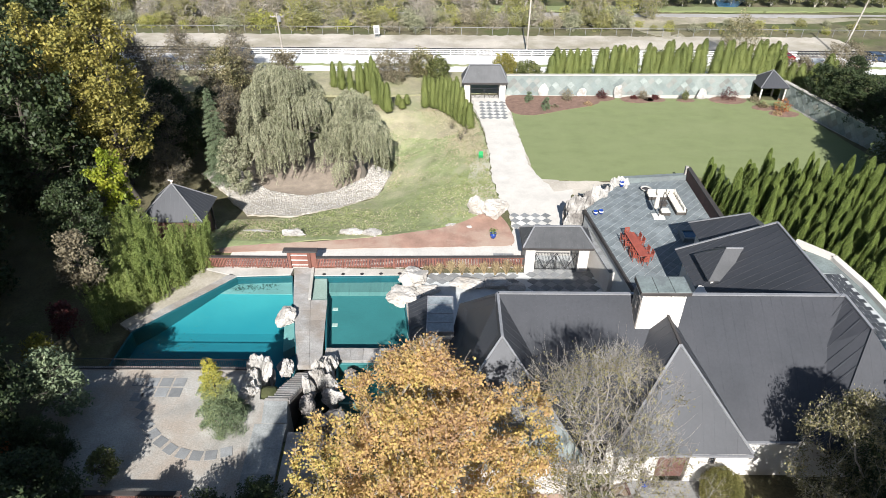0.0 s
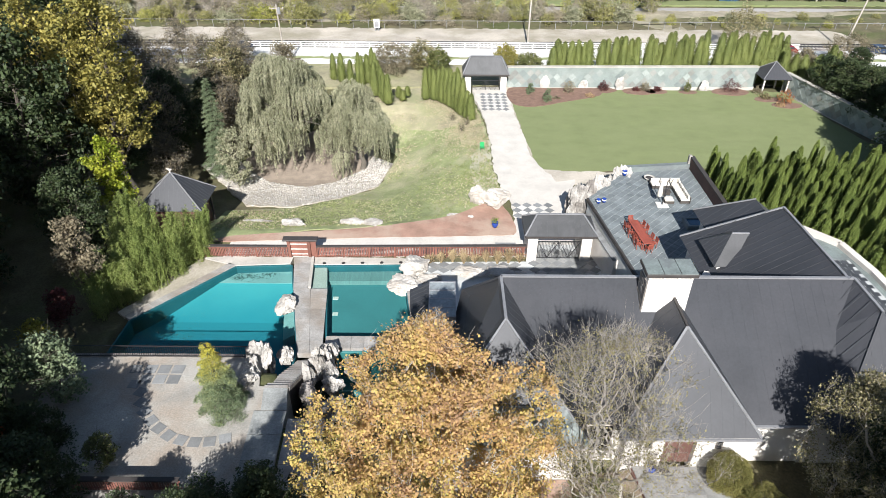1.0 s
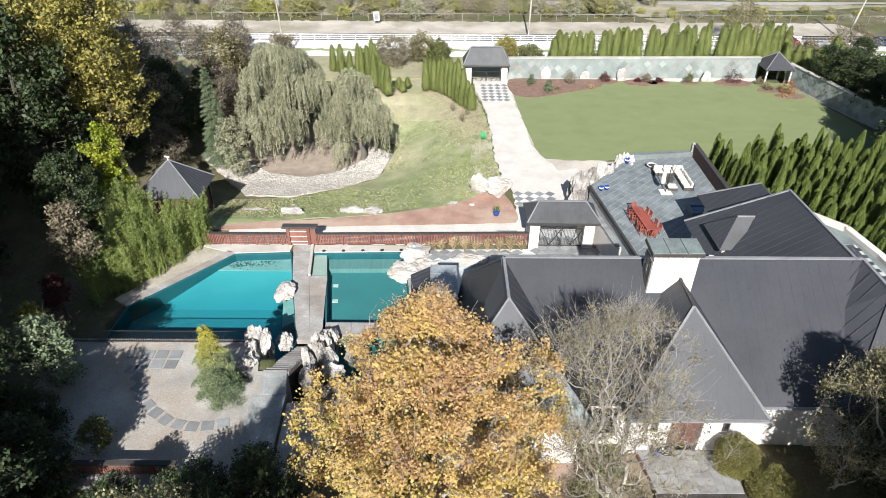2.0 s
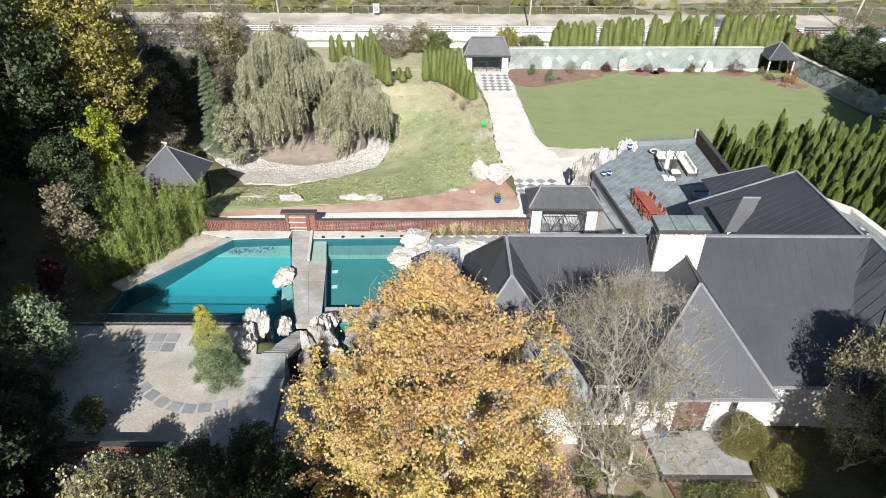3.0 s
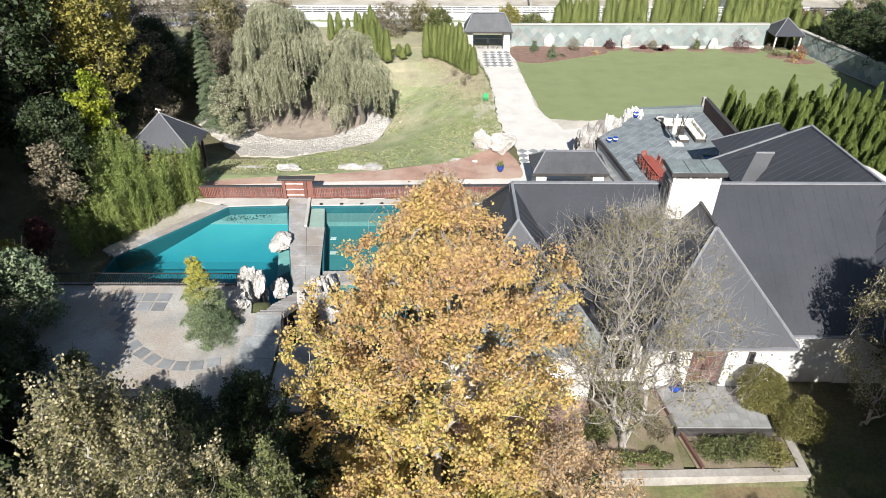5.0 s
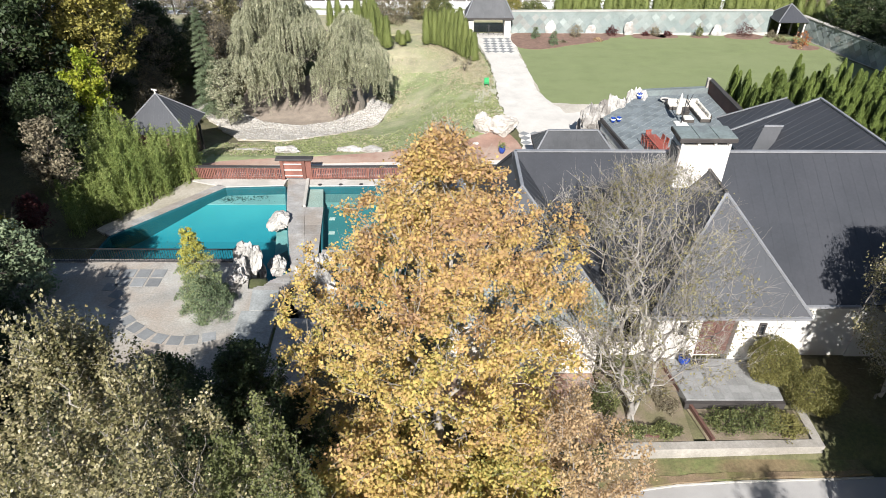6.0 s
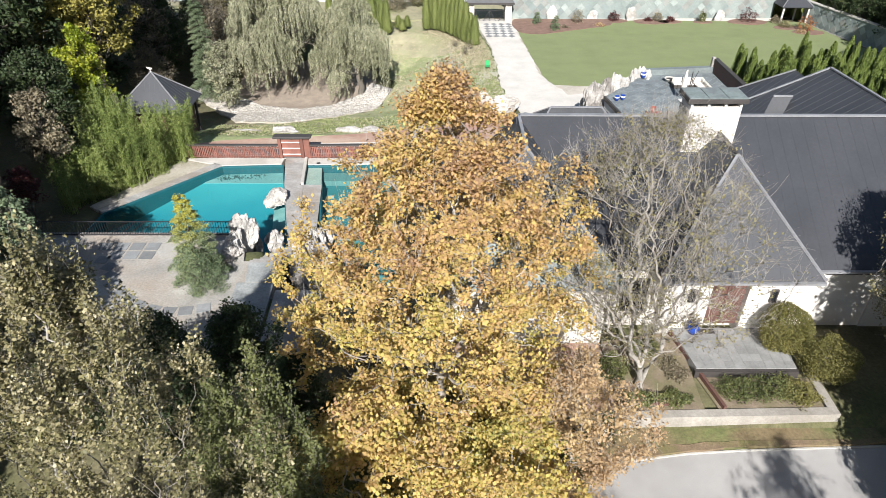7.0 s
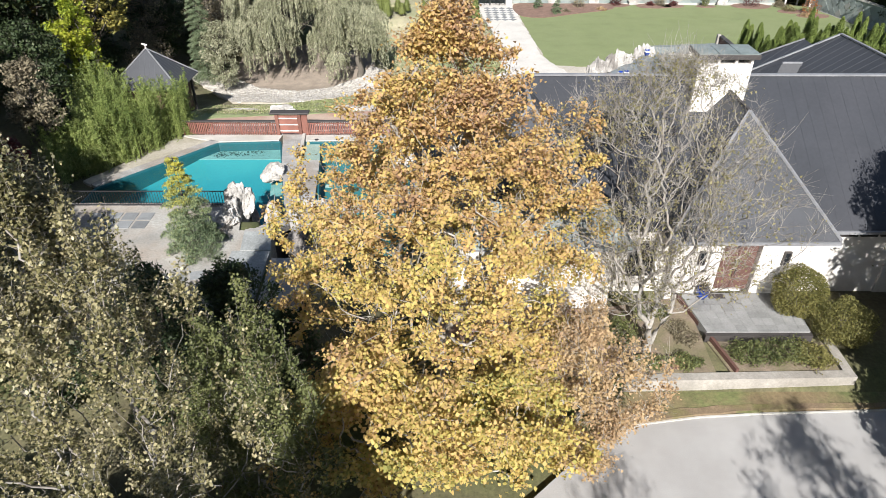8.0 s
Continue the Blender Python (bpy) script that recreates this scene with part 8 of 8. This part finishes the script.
# ---- the glazed roof lantern beside the west wing ----


def lantern_tower():
    x0, x1, y0, y1, z = -1.37, 0.45, 30.3, 33.95, 7.6
    s = thing("roof_lantern", ((x0 + x1) / 2, (y0 + y1) / 2, 0), "glazed roof lantern with grey panes on a stone base", "skylight")
    part("base", prism(bmesh.new(), [(x0, y0), (x1, y0), (x1, y1), (x0, y1)], -0.3, z - 0.35), M_STUCCO, s)
    for k in range(4):
        a, b = y0 + (y1 - y0) * k / 4, y0 + (y1 - y0) * (k + 1) / 4
        part("pane", prism(bmesh.new(), [(x0 + .06, a + .04), (x1 - .06, a + .04), (x1 - .06, b - .04), (x0 + .06, b - .04)], z - 0.03, z), M_SKYGLASS, s)
    bm = bmesh.new()
    for k in range(5):
        y = y0 + (y1 - y0) * k / 4
        box(bm, x0, x1, y - 0.04, y + 0.04, z - 0.35, z + 0.03)
    for x in (x0, x1 - 0.07):
        box(bm, x, x + 0.07, y0, y1, z - 0.34, z + 0.025)
    part("frame", bm, M_ROOFTRIM, s)
    bm = bmesh.new()
    rnd = random.Random(9)
    for k in range(14):
        x, zz = x0, 3.4 + k * 0.26
        while x < x1 - 0.05:
            w = rnd.uniform(0.25, 0.5)
            box(bm, x, min(x + w, x1), y0 - 0.1 - rnd.uniform(0, 0.06), y0, zz, zz + 0.24)
            x += w + 0.02
    part("stone_facing", bm, M_LIMESTONE, s, "rough pale stone facing")


lantern_tower()
low_roof = thing("side_roof", (-2.0, 34.0, 0), "low grey metal lean-to roof beside the pool", "roof")
roof_face(low_roof, [(-2.9, 36.2, 5.1), (-2.6, 31.9, 5.1), (-1.36, 31.9, 5.9), (-1.36, 36.2, 5.9)], M_ROOF, 0.45)
part("wall", prism(bmesh.new(), [(-2.5, 32.2), (-1.36, 32.2), (-1.36, 36.0), (-2.5, 36.0)], -0.3, 5.0), M_STUCCO, low_roof)
# slate roof beyond the east wing
sl = thing("slate_roof", (29, 34.5, 6.6), "dark slate tiles with pale joints on the flat roof", "roof")
sl["kind"] = "structure"
part("bed", prism(bmesh.new(), [(27.0, 30.8), (30.7, 30.8), (30.3, 38.2), (27.8, 38.4)], 6.59, 6.63), M_GROUT, sl)
me = tile_piece("slate", [(-.27, -.2), (.27, -.2), (.27, .2), (-.27, .2)], 0.02, material("dark_roof_slate", (0.05, 0.054, 0.06), 0.6, 1.5, 10.0, 0.2, 0.1, per_object=0.25))
for i in range(6):
    for j in range(17):
        x, y = 27.5 + i * 0.58 + 0.29 * (j % 2), 31.1 + j * 0.43
        if x < 30.3:
            ob = new("slate", me)
            ob.parent, ob.location = sl, Vector((x, y, 6.632)) - sl.location

# courtyard wall and grasses
cw = thing("courtyard_wall", (13.9, 47, 0), "white courtyard wall with a grey tile coping", "wall")
cw["kind"] = "structure"
part("wall_body", beam(bmesh.new(), (13.3, 49.4, 1.5), (14.5, 43.6, 1.2), 0.4, 2.7), M_STUCCO, cw)
for k in range(12):
    a, b = Vector((13.3, 49.4, 2.9)).lerp(Vector((14.5, 43.6, 2.6)), k / 12), Vector((13.3, 49.4, 2.9)).lerp(Vector((14.5, 43.6, 2.6)), (k + 0.93) / 12)
    part("coping_tile", beam(bmesh.new(), a, b, 0.55, 0.08), M_PAVER, cw)


def grass_tuft(at, h, label, seed, n=220):
    rng = np.random.default_rng(seed)
    root = thing("ornamental_grass", at, label, "grass", "grasses along the fence")
    paths = []
    for k in range(n):
        a, d = rng.uniform(0, 2 * np.pi), rng.uniform(0.05, 0.55)
        t = np.linspace(0, 1, 4)[:, None]
        hh = h * rng.uniform(0.5, 1.0)
        paths.append((np.concatenate([np.array([[math.cos(a), math.sin(a)]]) * (0.08 + d * t ** 1.8), hh * t - 0.1 * d * t ** 2], 1), np.array([0.012, 0.011, 0.01, 0.014 if k % 4 == 0 else 0.003])))
    v, f = tubes(paths, 3)
    arrays("tuft", v, f, material("straw_grass", (0.42, 0.32, 0.18), 0.9, 2.0, 12.0, 0.3, 0.0, island=0.35) if seed == 0 else bpy.data.materials["straw_grass"], root)


for k in range(9):
    grass_tuft((-1.6 + k * 1.03, 46.45 + 0.12 * (k % 3), 0.12), 1.05 + 0.18 * (k % 4), "dry straw-coloured ornamental grass before the fence", k)
slat_fence(-21.5, -15.2, 20.9, 20.9, 2.5, 1.1, "fence")

# ---- beyond the wall: poles, fences, sign, cars ----


def utility_pole(at, h, lean, label, box_at=None):
    p = thing("utility_pole", at, label, "pole")
    x, y, z = at
    top = (x + lean, y, z + h)
    part("pole", rod(bmesh.new(), (x, y, z - 0.2), top, 0.17, 0.12, 10), M_PALEBARK, p)
    part("crossarm", box(bmesh.new(), top[0] - 1.1, top[0] + 1.1, y - 0.06, y + 0.06, top[2] - 0.7, top[2] - 0.56), M_PALEBARK, p)
    for s in (-1, -0.35, 0.35, 1):
        part("insulator", rod(bmesh.new(), (top[0] + s, y, top[2] - 0.56), (top[0] + s, y, top[2] - 0.38), 0.05), M_STUCCO, p)
    if box_at:
        part("transformer", rod(bmesh.new(), (x + lean + 0.35, y - 0.1, z + h * box_at), (x + lean + 0.35, y - 0.1, z + h * box_at + 0.9), 0.27, n=12), M_ROOFTRIM, p, "grey transformer can")


utility_pole((-26.3, 101.8, -0.5), 9.8, -0.3, "wooden utility pole with a grey transformer", 0.86)
utility_pole((14.5, 113.9, -0.5), 12.0, 0.1, "wooden utility pole beside the railway")
utility_pole((70.0, 112.0, -0.5), 11.0, 1.6, "leaning wooden utility pole beside the road")


def road_fence(x0, x1, y, z, step, h, rails, mat, name, label, tube=0.05):
    f = thing(name, ((x0 + x1) / 2, y, z), label, "fence")
    n = int((x1 - x0) / step)
    me = None
    for k in range(n + 1):
        x = x0 + k * step
        if me is None:
            ob = part("post", box(bmesh.new(), x - tube, x + tube, y - tube, y + tube, z - 0.1, z + h), mat, f)
            me = ob.data
        else:
            ob = new("post", me)
            ob.parent, ob.location = f, (k * step, 0, 0)
    for r in rails:
        part("rail", box(bmesh.new(), x0, x1, y - tube * 0.6, y + tube * 0.6, z + r - tube, z + r + tube), mat, f)


M_WHITEPAINT = material("white_paint", (0.78, 0.77, 0.74), 0.6, 0.8, 8.0, 0.1, 0.05)
road_fence(-40, 62, 111.6, -0.45, 2.4, 1.15, (0.35, 0.7, 1.08), M_WHITEPAINT, "road_fence", "white three-rail fence along the far road", 0.07)
road_fence(-90, 100, 124.6, -0.6, 3.0, 1.5, (1.45,), M_ROOFTRIM, "railway_fence", "thin grey wire fence beyond the railway", 0.035)
sign = thing("trackside_sign", (-13.2, 122.0, -0.5), "small white and grey sign board beside the railway", "sign")
part("board", box(bmesh.new(), -13.75, -12.65, 121.95, 122.05, 0.2, 1.8, 0.01), M_WHITEPAINT, sign)
part("panel", box(bmesh.new(), -13.6, -12.8, 121.93, 121.95, 0.35, 1.4), M_ROOFTRIM, sign)
for x in (-13.5, -12.9):
    part("leg", box(bmesh.new(), x - 0.04, x + 0.04, 122.05, 122.12, -0.5, 1.7), M_ROOFTRIM, sign)


def car(at, yaw, paint, label):
    c = thing("car", (0, 0, 0), label, "car", "cars on the far road")
    bm = bmesh.new()
    side = [(-2.2, 0.35), (-2.15, 0.75), (-1.9, 0.92), (-0.95, 1.0), (-0.35, 1.45), (1.2, 1.48), (1.9, 1.02), (2.2, 0.9), (2.22, 0.4)]
    a = [bm.verts.new((x, -0.86 + 0.16 * max(0, z - 0.95) / 0.5, z)) for x, z in side]
    b = [bm.verts.new((x, 0.86 - 0.16 * max(0, z - 0.95) / 0.5, z)) for x, z in side]
    bm.faces.new(a)
    bm.faces.new(b[::-1])
    for i in range(len(side)):
        j = (i + 1) % len(side)
        bm.faces.new((a[i], b[i], b[j], a[j]))
    body = part("body", bm, paint, c)
    for sgn in (-1, 1):
        part("side_window", prism_xz([(-0.75, 1.04), (-0.3, 1.4), (1.15, 1.42), (1.65, 1.06)], sgn * 0.84, sgn * 0.78), M_GLASS, body)
        for x in (-1.35, 1.4):
            w = part("wheel", rod(bmesh.new(), (x, sgn * 0.72, 0.33), (x, sgn * 0.9, 0.33), 0.33, n=16), M_IRON, c)
            part("rim", rod(bmesh.new(), (x, sgn * 0.9, 0.33), (x, sgn * 0.91, 0.33), 0.2, n=12), M_ROOFTRIM, w)
        part("headlight", box(bmesh.new(), -2.2, -2.12, sgn * 0.62 - 0.16, sgn * 0.62 + 0.16, 0.62, 0.76, 0.02), M_WHITEGLAZE, body)
    part("windscreen", beam(bmesh.new(), (-0.93, 0, 1.03), (-0.4, 0, 1.43), 1.35, 0.03), M_GLASS, body)
    part("rear_window", beam(bmesh.new(), (1.26, 0, 1.45), (1.85, 0, 1.07), 1.35, 0.03), M_GLASS, body)
    c.matrix_basis = pose(*at, 0, 0, yaw)


def prism_xz(pts, y0, y1):
    bm = bmesh.new()
    a = [bm.verts.new((x, y0, z)) for x, z in pts]
    b = [bm.verts.new((x, y1, z)) for x, z in pts]
    bm.faces.new(a)
    bm.faces.new(b[::-1])
    for i in range(len(pts)):
        j = (i + 1) % len(pts)
        bm.faces.new((a[i], b[i], b[j], a[j]))
    return bm


car((58.6, 110.2, -0.48), 0, material("red_car_paint", (0.2, 0.012, 0.02), 0.25, 1.0, 6.0, 0.1, 0.0), "dark red car on the far road")
car((75.5, 110.4, -0.48), 180, material("blue_car_paint", (0.03, 0.045, 0.08), 0.25, 1.0, 6.0, 0.1, 0.0), "dark blue car on the far road")
car((-36.0, 109.8, -0.48), 0, bpy.data.materials["blue_car_paint"], "dark blue car on the far road")


def garden_chair(at):
    x, y, z = at
    g = thing("garden_chair", at, "bright green garden chair in the meadow", "chair")
    m = material("green_plastic", (0.02, 0.3, 0.09), 0.4, 2.0, 9.0, 0.1, 0.0)
    part("seat", box(bmesh.new(), x - 0.28, x + 0.28, y - 0.26, y + 0.26, z + 0.4, z + 0.45, 0.02), m, g)
    part("backrest", beam(bmesh.new(), (x, y + 0.26, z + 0.45), (x, y + 0.36, z + 0.95), 0.52, 0.04), m, g)
    for sx in (-0.24, 0.24):
        for sy in (-0.22, 0.22):
            part("leg", rod(bmesh.new(), (x + sx, y + sy, z), (x + sx, y + sy, z + 0.4), 0.025, n=6), m, g)


garden_chair((4.3, 70.3, -0.03))
for k, (x, y) in enumerate([(1.9, 76.3), (0.8, 80.6), (2.6, 78.1)]):
    shrub("sapling", (x, y, ground_height(x, y) - 0.05), (0.8, 0.8, 1.5), "young sapling with thin leaves on the meadow", L_GREY, 420 + k, 160, 0.12, 0.3)


def rough_grass():
    """Tufts of green and straw blades over the meadow, thicker in drifts."""
    rng = np.random.default_rng(77)
    field = [(-23.5, 51.5), (4.2, 56.0), (5.7, 60), (5.1, 66), (5.1, 74), (4.5, 81), (3.4, 87), (-3, 92), (-11.5, 92), (-9.0, 82.6), (-6.2, 75.4), (-8.2, 66.8), (-17.0, 59.5), (-23.5, 58.6)]
    green, straw = [], []
    while len(green) + len(straw) < 15000:
        x, y = rng.uniform(-24, 6), rng.uniform(51, 93)
        drift = noise.noise(Vector((x * 0.16, y * 0.16, 0.3))) + 0.4 * noise.noise(Vector((x * 0.7, y * 0.7, 4.0)))
        if not inside(field, x, y) or rng.uniform() > 0.45 + drift:
            continue
        dry = smoothstep(y, 64, 80) * 0.75 + 0.5 * noise.noise(Vector((x * 0.12, y * 0.12, 9.0))) + 0.18
        z = ground_height(x, y)
        (straw if rng.uniform() < dry else green).append((x, y, z + 0.07))
    for spots, mat, label in ((green, M_BLADE, "scattered green grass tufts on the meadow"), (straw, M_STRAW, "scattered dry straw tufts on the meadow")):
        at = np.repeat(np.array(spots), 4, 0) + rng.normal(size=(len(spots) * 4, 3)) * [0.1, 0.1, 0.03]
        v, f = leaves(rng, at, 0.26, 0.3, 0.25)
        tagged(arrays("meadow_grass", v, f, mat), label, "grass", kind="stuff")


M_BLADE = leaf_material("meadow_blades", [(0.15, 0.18, 0.06), (0.22, 0.255, 0.1), (0.3, 0.32, 0.15), (0.38, 0.37, 0.2)], 0.8, 0.25, None, 0.5)
M_STRAW = leaf_material("straw_blades", [(0.3, 0.25, 0.16), (0.4, 0.34, 0.23), (0.48, 0.42, 0.3), (0.4, 0.4, 0.24)], 0.8, 0.25, None, 0.5)
rough_grass()
